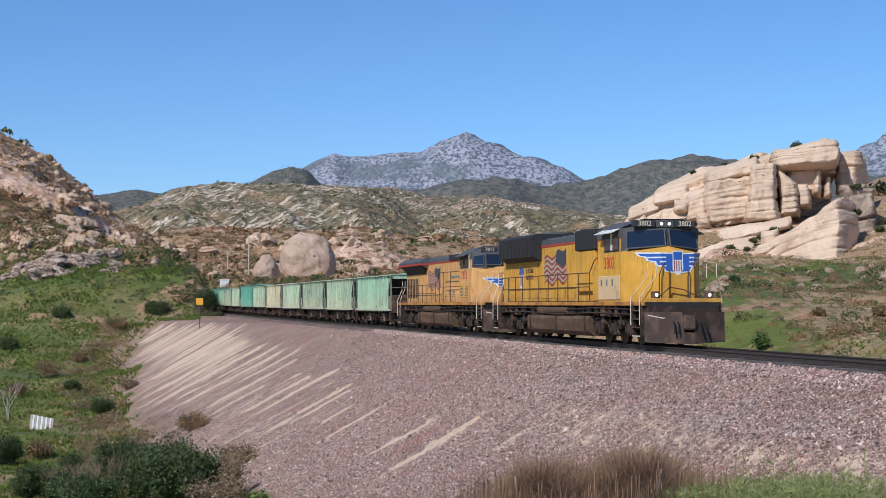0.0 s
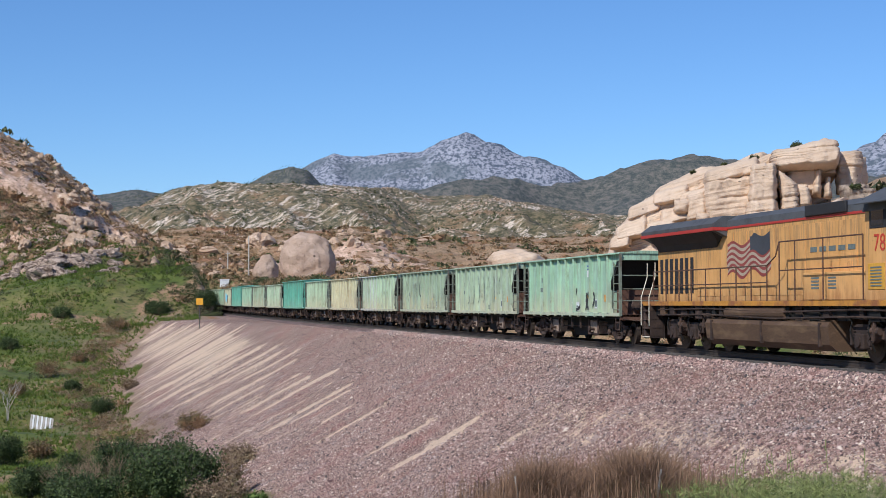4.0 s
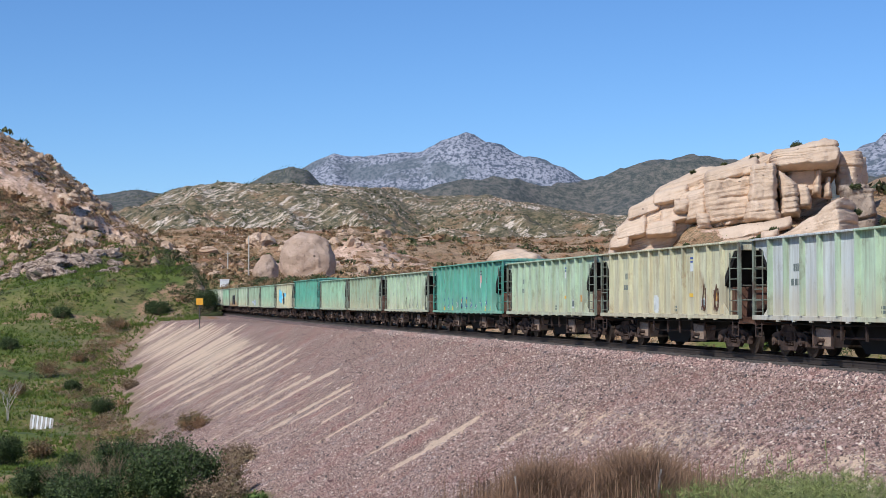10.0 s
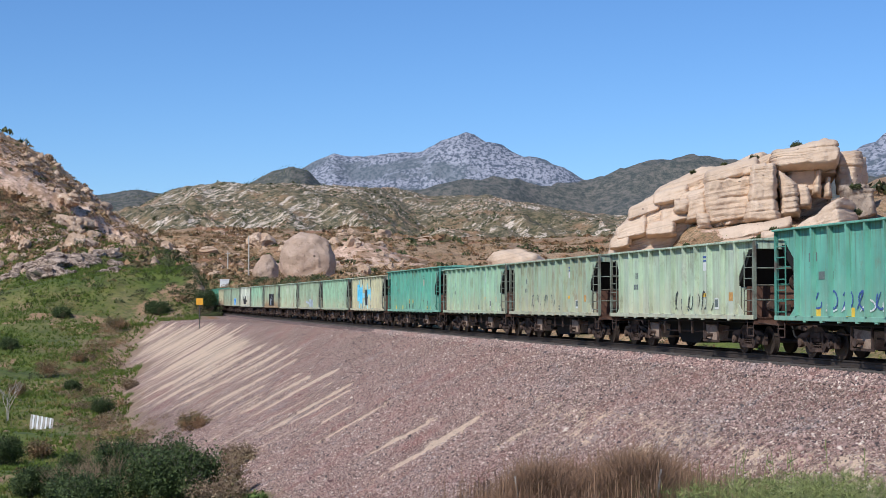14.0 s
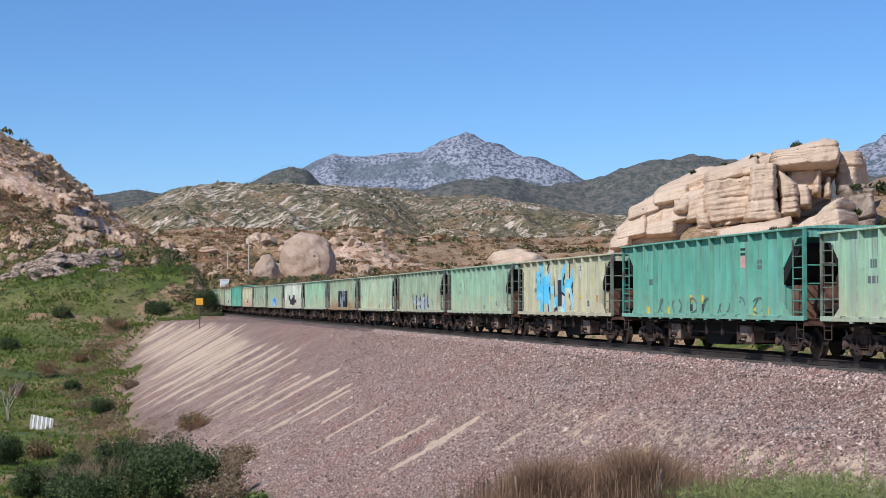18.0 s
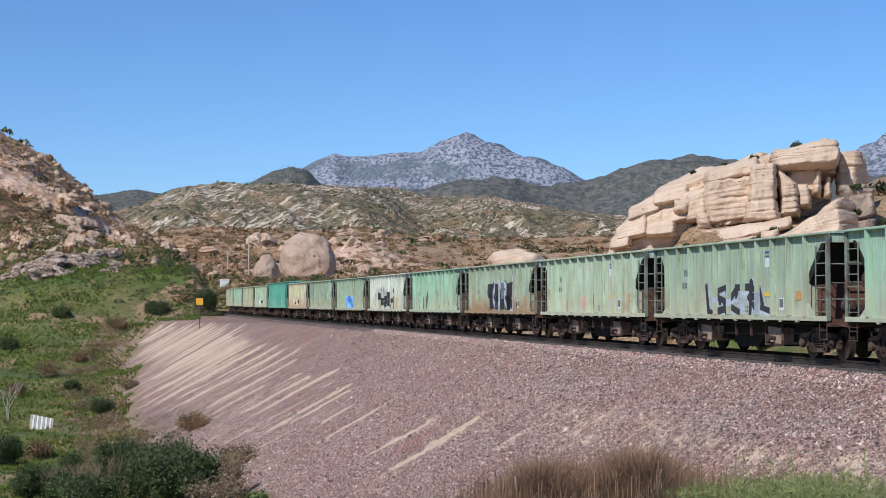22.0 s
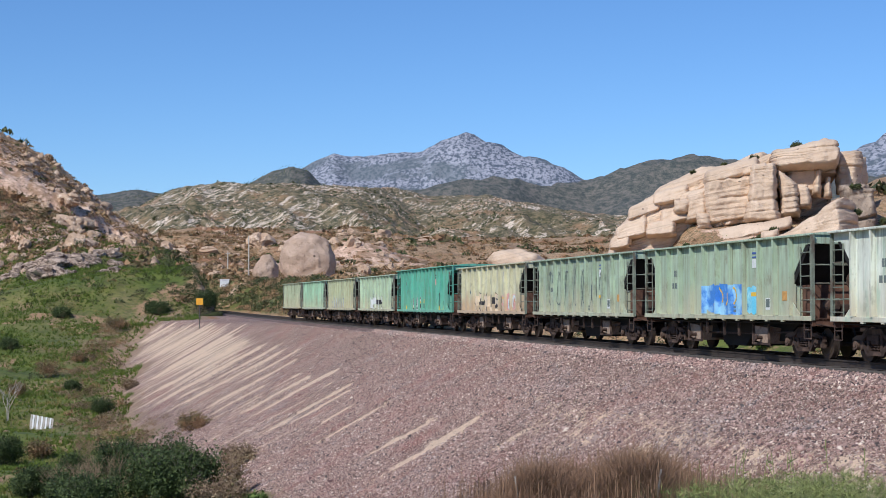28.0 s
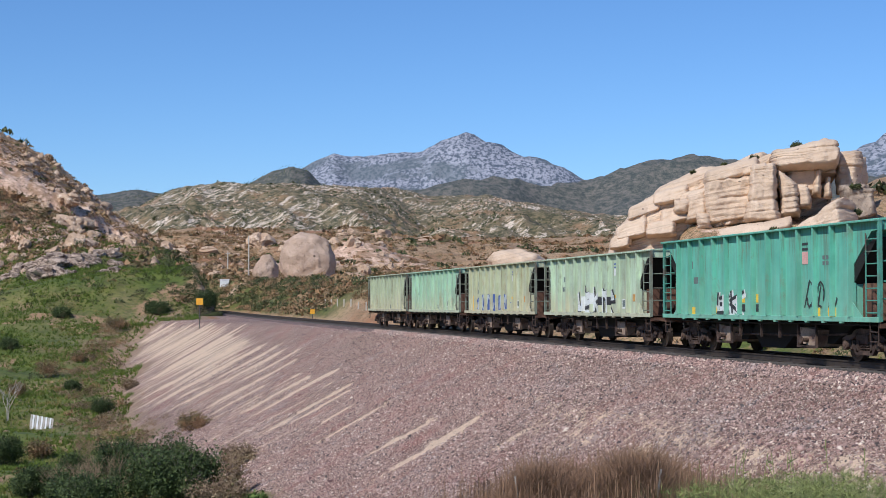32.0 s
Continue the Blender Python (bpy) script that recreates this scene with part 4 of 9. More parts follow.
        if a:
            plate(4.65, 1.72, 0.30, 0.26, ORANGE, "orange_square")
            plate(2.65, 2.98, 0.34, 0.06, BLUE_MARK, "emblem"), plate(2.65, 2.86, 0.34, 0.05, BLUE_MARK, "emblem"), plate(2.65, 2.68, 0.34, 0.26, WHITE_MARK, "emblem_field")
            bars(-3.65, 2.50, 0.36, 0.30, 1, GREY_MARK), bars(-3.65, 2.10, 0.7, 0.26, 1, GREY_MARK)
            plate(3.55, 1.50, 0.30, 0.34, WHITE_MARK, "service_panel"), plate(3.55, 1.52, 0.25, 0.24, GREY_MARK, "service_print")
            bars(1.05, 1.35, 0.5, 0.22, 2, GREY_MARK), plate(2.65, 1.78, 0.5, 0.12, YELLOW_PATCH, "yellow_stripe")
        else:
            for x in (-4.9, -3.0, 3.9, 4.8):
                plate(x, 1.28, 0.45, 0.24, YELLOW_PATCH, "yellow_square")
            for x in (-0.9, 0.05):
                plate(x, 1.66, 0.28, 0.24, YELLOW_PATCH, "yellow_placard"), plate(x, 1.38, 0.30, 0.22, BLACK_MARK, "placard_print")
            plate(3.25, 3.12, 0.34, 0.07, BLACK_MARK, "emblem"), plate(3.25, 2.98, 0.34, 0.07, BLACK_MARK, "emblem"), plate(3.25, 2.74, 0.34, 0.34, PINK_SPRAY, "emblem_field")
            bars(-5.1, 2.75, 0.55, 0.34, 1, GREY_MARK), bars(-4.6, 2.25, 1.5, 0.30, 1, GREY_MARK), bars(4.55, 2.65, 0.6, 0.3, 2, GREY_MARK)
    return car


def curve_through(pts, steps=7):
    """Catmull-Rom curve through points."""
    p = [pts[0]] + list(pts) + [pts[-1]]
    out = []
    for a, b, c, d in zip(p[:-3], p[1:-2], p[2:-1], p[3:]):
        for q in range(steps):
            t = q / steps
            out.append(tuple(0.5 * (2 * b[k] + (c[k] - a[k]) * t + (2 * a[k] - 5 * b[k] + 4 * c[k] - d[k]) * t * t + (3 * b[k] - a[k] - 3 * c[k] + d[k]) * t**3) for k in (0, 1)))
    return out + [pts[-1]]


def ribbons(strokes, width, y, name, material, parent, label=""):
    """Flat painted strokes on the near side of a car: each a curve through (x, z), swelling and thinning, with round ends."""
    for n, st in enumerate(strokes):
        vs = []
        lift = 0.0008 * (n % 8)
        c = curve_through(st)
        m = len(c)
        for i, (x, z) in enumerate(c):
            (xa, za), (xb, zb) = c[max(0, i - 1)], c[min(m - 1, i + 1)]
            ln = math.hypot(xb - xa, zb - za) + 1e-6
            h = width / 2 * (1 + 0.24 * math.sin(i * 0.9 + 2.1 * n) + 0.10 * math.sin(i * 2.3 + n))
            h *= 0.45 if i in (0, m - 1) else 0.85 if i in (1, m - 2) else 1.0
            nx, nz = -(zb - za) / ln * h, (xb - xa) / ln * h
            vs += [(x + nx, y - lift, z + nz), (x - nx, y - lift, z - nz)]
        part(name, mesh_of(name, vs, [(2 * i, 2 * i + 1, 2 * i + 3, 2 * i + 2) for i in range(m - 1)], material), material, parent, label)


BAR_SETS = (
    (((-0.1, 0.90), (1.1, 0.96)), ((0.5, 0.95), (0.42, 0.02)), ((0.0, 0.9), (0.05, 0.6))),
    (((0.1, 1.0), (0.15, 0.1)), ((0.1, 0.1), (0.9, 0.05)), ((0.85, 0.0), (0.95, 1.0))),
    (((0.12, 1.0), (0.12, 0.0)), ((1.0, 1.0), (0.2, 0.5)), ((0.2, 0.5), (1.05, -0.1))),
    (((0.1, 0.0), (0.15, 1.0)), ((0.1, 0.95), (0.9, 0.8)), ((0.9, 0.8), (0.2, 0.5)), ((0.3, 0.5), (0.95, -0.1))),
    (((0.95, 0.95), (0.15, 0.85)), ((0.15, 0.85), (0.2, 0.5)), ((0.15, 0.5), (0.9, 0.45)), ((0.9, 0.5), (0.85, 0.05)), ((0.9, 0.08), (0.05, 0.0))),
)


def spray_bars(car, bars, t, y, name, material, move):
    """Angular flared strokes that crowd one another, laid a hair apart on the near side of a car."""
    for n, ((xa, za), (xb, zb), fa, fb) in enumerate(bars):
        dx, dz = xb - xa, zb - za
        ln = math.hypot(dx, dz) + 1e-6
        ex, ez = dx / ln * t * 0.5, dz / ln * t * 0.5
        nx, nz = -dz / ln * t / 2, dx / ln * t / 2
        lift = y - 0.0005 * (n % 8)
        vs = []
        for x, z in ((xa - ex + nx * fa, za - ez + nz * fa), (xb + ex * 0.6 + nx * fb, zb + ez * 0.6 + nz * fb), (xb + ex * 1.3, zb + ez * 1.3), (xb + ex * 0.5 - nx * fb, zb + ez * 0.5 - nz * fb), (xa - ex * 0.7 - nx * fa, za - ez * 0.7 - nz * fa)):
            vs.append((x + move[0], lift, max(1.07, z + move[1])))
        part(name, mesh_of(name, vs, [(0, 1, 2, 3, 4)], material), material, car)


def graffiti(car, x0, x1, z0, z1, fill, outline, n, seed, thick=0.22):
    """Sprayed letter-like shapes that cannot be read: thick crowded ones where they have an outline, thin tags where not."""
    rnd = random.Random(seed)
    w = (x1 - x0) / n
    strokes = []
    if outline:
        bars = []
        for k in range(n):
            for (a, b), (c, d) in BAR_SETS[(k * 3 + seed) % len(BAR_SETS)]:
                j = lambda: rnd.uniform(-0.17, 0.17)
                bars.append(((x0 + w * (k + a + j()), z0 + (z1 - z0) * (b + j())), (x0 + w * (k + c + j()), z0 + (z1 - z0) * (d + j())), rnd.uniform(0.75, 1.2), rnd.uniform(0.75, 1.35)))
        t = max(0.12, min(0.36 * w, thick))
        spray_bars(car, bars, t + 0.15, -1.4880, "graffiti_outline", outline, (0.05, -0.06))
        spray_bars(car, bars, t, -1.4940, "graffiti", fill, (0, 0))
        for k in range(11):
            x = -5.2 + 1.04 * k
            if x0 + 0.1 < x < x1 - 0.1:
                za, zb = sorted((rnd.uniform(z0, z0 + 0.5 * (z1 - z0)), rnd.uniform(z0 + 0.5 * (z1 - z0), z1)))
                bm = bmesh.new()
                box(bm, x - 0.039, x + 0.039, -1.634, -1.485, za, zb)
                part("rib_paint", bm, rnd.choice((fill, fill, outline)), car)
        return
    for k in range(n):
        cx0, cx1 = x0 + w * (k + 0.12), x0 + w * (k + 0.88)
        a0 = rnd.uniform(0, 6.28)
        turn = rnd.choice((-1, 1)) * rnd.uniform(2.5, 5.5)
        cx, cz = (cx0 + cx1) / 2, (z0 + z1) / 2
        strokes.append([(cx + (cx1 - cx0) / 2 * math.cos(a0 + turn * q / 9) * (0.6 + 0.4 * q / 9), cz + (z1 - z0) / 2 * math.sin(a0 + turn * q / 9) * rnd.uniform(0.85, 1.0)) for q in range(10)])
        strokes.append([(cx0 + rnd.uniform(-0.1, 0.1) * w, z0), ((cx0 + cx1) / 2, z1 + rnd.uniform(-0.1, 0.05))])
    ribbons(strokes, thick, -1.4960, "graffiti", fill, car)


def smear(car, x0, x1, z0, z1, material, seed, name="paint_patch"):
    """An uneven patch of sprayed-over paint."""
    rnd = random.Random(seed)
    n = 26
    cx, cz, rx, rz = (x0 + x1) / 2, (z0 + z1) / 2, (x1 - x0) / 2, (z1 - z0) / 2
    pts = []
    for k in range(n):
        a = 2 * math.pi * k / n
        f = 1.08 + rnd.uniform(-0.16, 0.10)
        c, s = math.cos(a), math.sin(a)
        q = max(abs(c), abs(s)) ** 0.7
        pts.append((cx + rx * c / q * f * 0.95, -1.4850, cz + rz * s / q * f * 0.95))
    patch = part(name, mesh_of(name, pts, [tuple(range(n))], material), material, car)
    for k in range(11):
        x = -5.2 + 1.04 * k
        if x0 + 0.1 < x < x1 - 0.1 and material in (BLUE_SPRAY, CYAN_SPRAY, BLACK_MARK):
            bm = bmesh.new()
            box(bm, x - 0.039, x + 0.039, -1.634, -1.485, z0 + 0.02, z1 - 0.08)
            part("rib_paint", bm, material, patch)
    return patch


# ---------------------------------------------------------------- the 26 hopper cars
BOUNDS = [38.2, 52.3, 66.2, 80.05, 94.1, 107.85, 121.4, 137.3, 152.0, 165.8, 179.3, 195.5, 209.5, 223.6, 237.3, 251.2, 264.9, 279.0, 293.0, 307.0, 321.2, 335.4, 351.4, 365.6, 380.0, 393.9, 407.4]
MINT, PALE, CREAM, WHITE_GREEN, OLIVE, TEAL = (0.305, 0.465, 0.330), (0.385, 0.485, 0.345), (0.500, 0.490, 0.330), (0.570, 0.600, 0.510), (0.315, 0.400, 0.285), (0.125, 0.360, 0.270)
DIRT, RUSTY, GREYED = (0.21, 0.19, 0.13), (0.27, 0.15, 0.075), (0.17, 0.17, 0.14)
CARS = [
    ("mint green", MINT, DIRT, 0.15, {}), ("pale green, dirt-streaked", PALE, GREYED, 0.45, {}), ("grey-green, dirt-streaked", OLIVE, GREYED, 0.45, {"pale": PALE}),
    ("half white, half pale green", PALE, DIRT, 0.25, {"split": (-0.1, (0.56, 0.59, 0.57))}), ("yellowish cream, rust-streaked", CREAM, RUSTY, 0.35, {}), ("pale green", PALE, DIRT, 0.3, {}),
    ("teal", TEAL, DIRT, 0.05, {"dusty": 0.2}), ("pale mint", PALE, DIRT, 0.2, {"pale": WHITE_GREEN}), ("dull green, stained", OLIVE, RUSTY, 0.3, {"pale": PALE}), ("faded mint", MINT, DIRT, 0.2, {"pale": PALE}),
    ("teal", TEAL, DIRT, 0.08, {"dusty": 0.2}), ("cream", CREAM, DIRT, 0.2, {}), ("faded mint", MINT, DIRT, 0.25, {"pale": PALE}), ("grey-green", OLIVE, DIRT, 0.25, {"pale": PALE}),
    ("very pale green, rust-marked", PALE, RUSTY, 0.25, {"pale": WHITE_GREEN}), ("green with a rusty lower edge", OLIVE, RUSTY, 0.35, {"bottom": (0.34, 0.19, 0.09)}), ("mint green", MINT, DIRT, 0.12, {}),
    ("whitish mint", WHITE_GREEN, DIRT, 0.15, {"pale": MINT}), ("olive green, stained", OLIVE, DIRT, 0.35, {}), ("dirty grey-green", OLIVE, GREYED, 0.55, {}), ("cream with a tan lower edge", CREAM, DIRT, 0.2, {"bottom": (0.50, 0.36, 0.24)}),
    ("bright teal", (0.110, 0.370, 0.270), DIRT, 0.03, {"dusty": 0.15}), ("faded green", PALE, DIRT, 0.25, {}), ("yellowish pale green", (0.40, 0.44, 0.29), RUSTY, 0.25, {}), ("mint green", MINT, DIRT, 0.15, {"pale": PALE}), ("pale olive", (0.36, 0.41, 0.28), DIRT, 0.25, {}),
]
LONG = (6, 10, 21)
TRAIN = []


def repaint(ob, old, new_mat):
    for o in ob.children_recursive:
        for slot in o.material_slots:
            if slot.material == old:
                slot.link = "OBJECT"
                slot.material = new_mat


def build_hoppers():
    base_a, base_b = mat("bare_paint_a", PALE), mat("bare_paint_b", TEAL)
    # kind a's posts and ladders: darker green for end shade, with brown blotches
    sill_a, sill_b = mat("shaded_end_green", (0.19, 0.215, 0.165), 0.8, 0, 0.25, 4, 40, dark=(0.10, 0.07, 0.05), dark_amount=0.4), mat("teal_sill", (0.09, 0.29, 0.22), 0.8, 0, 0.2, 4, 40, dark=(0.12, 0.1, 0.08), dark_amount=0.35)
    protos = {}
    for k, (words, col, stain, amount, more) in enumerate(CARS):
        b = k in LONG
        key = "b" if b else "a"
        m = on_rails((BOUNDS[k] + BOUNDS[k + 1]) / 2)
        if key not in protos:
            car = hopper_car(key, base_b if b else base_a, sill_b if b else sill_a)
            car.matrix_basis = m
            protos[key] = car
        else:
            car = copy_thing(protos[key], m)
        cars.append((car, b, words, car_paint("car_paint", col, stain, amount, float(k), **more)))
    for k, (car, b, words, paint) in enumerate(cars):
        repaint(car, base_b if b else base_a, paint)
        tagged(car, words + (" long covered hopper car on rails" if b else " ribbed covered hopper car on rails"), "hopper car", "hopper cars")
        TRAIN.append((car, (BOUNDS[k] + BOUNDS[k + 1]) / 2))
    c = [x[0] for x in cars]
    graffiti(c[0], 0.4, 3.6, 1.25, 2.15, BLACK_MARK, None, 2, 11, 0.13), smear(c[0], 0.5, 1.5, 1.2, 1.6, WHITE_MARK, 3)
    graffiti(c[1], -3.5, 3.5, 1.5, 2.9, GREY_MARK, None, 7, 12, 0.05)
    graffiti(c[2], -2.5, 0.2, 1.9, 2.9, BLACK_MARK, None, 4, 13, 0.07), smear(c[2], -1.6, -1.0, 1.3, 1.8, WHITE_MARK, 5)
    smear(c[4], -0.9, -0.4, 1.2, 1.8, WHITE_MARK, 6), graffiti(c[4], 3.4, 4.9, 1.3, 2.2, RUST_PANEL, None, 3, 14, 0.1)
    graffiti(c[6], -5.2, 4.9, 1.35, 1.85, BLUE_MARK, None, 12, 15, 0.055), graffiti(c[6], -4.5, 4.5, 1.3, 1.6, WHITE_MARK, None, 9, 16, 0.05), smear(c[6], 2.6, 3.2, 2.3, 3.1, WHITE_MARK, 7)
    graffiti(c[8], -3.0, 1.0, 1.4, 1.9, GREY_MARK, None, 6, 17, 0.05), graffiti(c[7], 0.0, 3.4, 1.3, 1.9, BLACK_MARK, None, 6, 18, 0.045)
    graffiti(c[10], -4.0, 5.0, 1.2, 1.7, GREY_MARK, None, 7, 19, 0.05)
    smear(c[11], -2.4, 1.2, 1.25, 1.9, WHITE_MARK, 42), graffiti(c[11], -3.4, 1.8, 1.35, 3.0, CYAN_SPRAY, BLACK_MARK, 5, 20, 0.42)
    graffiti(c[13], -1.9, 2.9, 1.2, 2.0, BLACK_MARK, SILVER_SPRAY, 6, 21, 0.2)
    smear(c[14], 0.5, 0.9, 1.2, 2.0, RUST_PANEL, 9), smear(c[14], -0.9, -0.5, 1.3, 1.8, PINK_SPRAY, 10)
    smear(c[15], -2.0, 3.2, 1.22, 2.55, BLACK_MARK, 41), graffiti(c[15], -1.6, 2.9, 1.2, 2.5, SILVER_SPRAY, BLACK_MARK, 4, 22, 0.30)
    graffiti(c[16], -3.9, -1.2, 1.2, 2.2, BLACK_MARK, None, 3, 23, 0.13)
    graffiti(c[17], -2.9, 2.6, 1.2, 2.35, BLACK_MARK, WHITE_MARK, 6, 24, 0.24), smear(c[17], 3.2, 3.9, 1.2, 1.9, ORANGE, 12)
    smear(c[18], -1.3, 2.1, 1.18, 2.15, BLUE_SPRAY, 13), smear(c[18], 2.0, 2.9, 1.2, 2.0, CYAN_SPRAY, 33), graffiti(c[18], -0.6, 1.6, 1.45, 2.0, YELLOW_PATCH, None, 2, 25, 0.06)
    graffiti(c[19], -4.5, 3.5, 1.4, 2.9, GREY_MARK, None, 7, 26, 0.05)
    graffiti(c[20], -2.9, 2.0, 1.2, 1.95, CREAM_SPRAY, BLACK_MARK, 5, 27, 0.2), smear(c[20], 2.3, 5.0, 1.2, 2.0, PINK_SPRAY, 14), graffiti(c[20], 2.5, 4.8, 1.3, 1.9, WHITE_MARK, None, 3, 28, 0.13)
    graffiti(c[21], -2.9, -0.9, 1.25, 1.8, BLACK_MARK, WHITE_MARK, 2, 29, 0.09), graffiti(c[21], 3.2, 5.2, 1.4, 2.1, BLACK_MARK, None, 3, 30, 0.06)
    graffiti(c[22], -1.8, 2.4, 1.2, 1.95, WHITE_MARK, BLACK_MARK, 5, 31, 0.22)
    smear(c[23], -4.2, 2.0, 1.2, 1.95, BLUE_MARK, 15), graffiti(c[23], -4.0, 1.9, 1.25, 1.9, SILVER_SPRAY, None, 7, 32, 0.16), smear(c[23], -4.9, -4.4, 1.15, 2.0, YELLOW_PATCH, 16)


def travel(s0, t):
    """Station of a point of the train that was at s0 at the start."""
    return s0 - (10.9228 * t + 0.02344 * t * t / 2 - 0.000218 * t**3 / 6)


def on_rails(s):
    """Pose of a car whose middle is at station s, facing the way it goes."""
    x, y, z, th = on_track(s)
    th = float(th)
    return Matrix.Translation((float(x), float(y), float(z))) @ Matrix.Rotation(math.atan2(-math.cos(th), math.sin(th)), 4, "Z")


cars = []
build_hoppers()
# ---------------------------------------------------------------- locomotives
YELLOW = car_paint("loco_yellow", (0.53, 0.275, 0.020), (0.24, 0.115, 0.035), 0.0, 31.0, bottom=(0.40, 0.180, 0.032), drips=0.30, dusty=0.1, streak=0.10)
YELLOW_OLD = car_paint("loco_yellow_faded", (0.54, 0.285, 0.085), (0.26, 0.115, 0.045), 0.04, 32.0, bottom=(0.36, 0.150, 0.045), drips=0.40, dusty=0.15, streak=0.12)
DECK_OLD = mat("rusty_deck_edge", (0.52, 0.24, 0.035), 0.7, 0, 0.15, 2, 30, dark=(0.28, 0.11, 0.04), dark_amount=0.5)
ROOF_GREY = mat("loco_grey", (0.085, 0.088, 0.092), 0.7, 0, 0.12, 2, 30, dark=(0.06, 0.06, 0.062), dark_amount=0.4)
RED_LINE = mat("red_stripe", (0.45, 0.040, 0.030), 0.5, 0, 0.08, 3, 30)
GRILLE = mat("radiator_mesh", (0.030, 0.029, 0.030), 0.7, 0.2, 0.25, 3, 60)
LOCO_BROWN = mat("dusty_truck_paint", (0.038, 0.023, 0.017), 0.85, 0, 0.3, 3, 30, bump=0.01, dark=(0.105, 0.062, 0.042), dark_amount=0.35)
PLOW = mat("plow_steel", (0.062, 0.038, 0.028), 0.75, 0.1, 0.2, 2, 25, dark=(0.13, 0.080, 0.055), dark_amount=0.5)
TANK = mat("dusty_tank", (0.095, 0.055, 0.030), 0.7, 0, 0.2, 1.2, 20, dark=(0.17, 0.108, 0.058), dark_amount=0.35, stretch=(0.4, 1, 1.5))
RAIL_WHITE = mat("white_handrail", (0.70, 0.64, 0.50), 0.5, 0, 0.08, 5, 40)
RAIL_DARK = mat("dark_handrail", (0.10, 0.050, 0.030), 0.7, 0, 0.15, 5, 40)
LAMP_LIT = mat("lit_lamp", (1.0, 0.93, 0.80), 0.3, 0, 0.0, 5, 40, emit=1.6)
LENS = mat("lamp_lens", (0.55, 0.56, 0.58), 0.15, 0.2, 0.05, 5, 40)
NUMBER_RED = mat("red_number", (0.52, 0.055, 0.030), 0.5, 0, 0.06, 5, 40)
FLAG_RED, FLAG_WHITE, FLAG_BLUE = mat("faded_red", (0.27, 0.060, 0.050), 0.6, 0, 0.2, 2, 30), mat("faded_white", (0.42, 0.34, 0.25), 0.6, 0, 0.15, 2, 30), mat("faded_blue", (0.055, 0.060, 0.070), 0.6, 0, 0.2, 2, 30)
WING_BLUE, WING_WHITE = mat("wing_blue", (0.035, 0.11, 0.42), 0.45, 0, 0.06, 4, 30), mat("wing_white", (0.70, 0.70, 0.70), 0.45, 0, 0.06, 4, 30)
CREAM_PANEL = mat("cream_panel", (0.66, 0.47, 0.26), 0.6, 0, 0.08, 3, 30, dark=(0.45, 0.28, 0.12), dark_amount=0.2)


def window_glass():
    m = bpy.data.materials.new("tinted_cab_glass")
    m.use_nodes = True
    b = m.node_tree.nodes["Principled BSDF"]
    b.inputs["Base Color"].default_value = (0.012, 0.018, 0.030, 1)
    b.inputs["Roughness"].default_value = 0.06
    b.inputs["Specular IOR Level"].default_value = 0.8
    return m


GLASS = window_glass()


def letters(text, size, m, material, parent, name="number"):
    cu = bpy.data.curves.new(name, "FONT")
    cu.body, cu.size, cu.extrude, cu.align_x, cu.align_y = text, size, 0.004, "CENTER", "CENTER"
    cu.materials.append(material)
    ob = new(name, cu)
    ob.parent = parent
    ob.matrix_basis = m
    return ob


NEAR_SIDE = Matrix.Rotation(math.pi / 2, 4, "X")                                    # reads from -y
FRONT_SIDE = Matrix.Rotation(math.pi / 2, 4, "Z") @ Matrix.Rotation(math.pi / 2, 4, "X")   # reads from +x


def hull(bm, rings):
    """Skin through rings of points with equal counts, closed at both ends."""
    vs = [[bm.verts.new(p) for p in ring] for ring in rings]
    n = len(vs[0])
    for a, b in zip(vs[:-1], vs[1:]):
        for k in range(n):
            bm.faces.new((a[k], a[(k + 1) % n], b[(k + 1) % n], b[k]))
    bm.faces.new(vs[0][::-1]), bm.faces.new(vs[-1])
    bmesh.ops.recalc_face_normals(bm, faces=bm.faces[:])


def sheet(name, pts, material, parent):
    """A thin flat plate through points in space, with a few millimetres of thickness."""
    p = [Vector(q) for q in pts]
    nrm = (p[1] - p[0]).cross(p[2] - p[1]).normalized() * 0.004
    bm = bmesh.new()
    a, b = [bm.verts.new(q + nrm) for q in p], [bm.verts.new(q - nrm) for q in p]
    n = len(p)
    bm.faces.new(a), bm.faces.new(b[::-1])
    for k in range(n):
        bm.faces.new((a[k], b[k], b[(k + 1) % n], a[(k + 1) % n]))
    bmesh.ops.recalc_face_normals(bm, faces=bm.faces[:])
    return part(name, bm, material, parent)


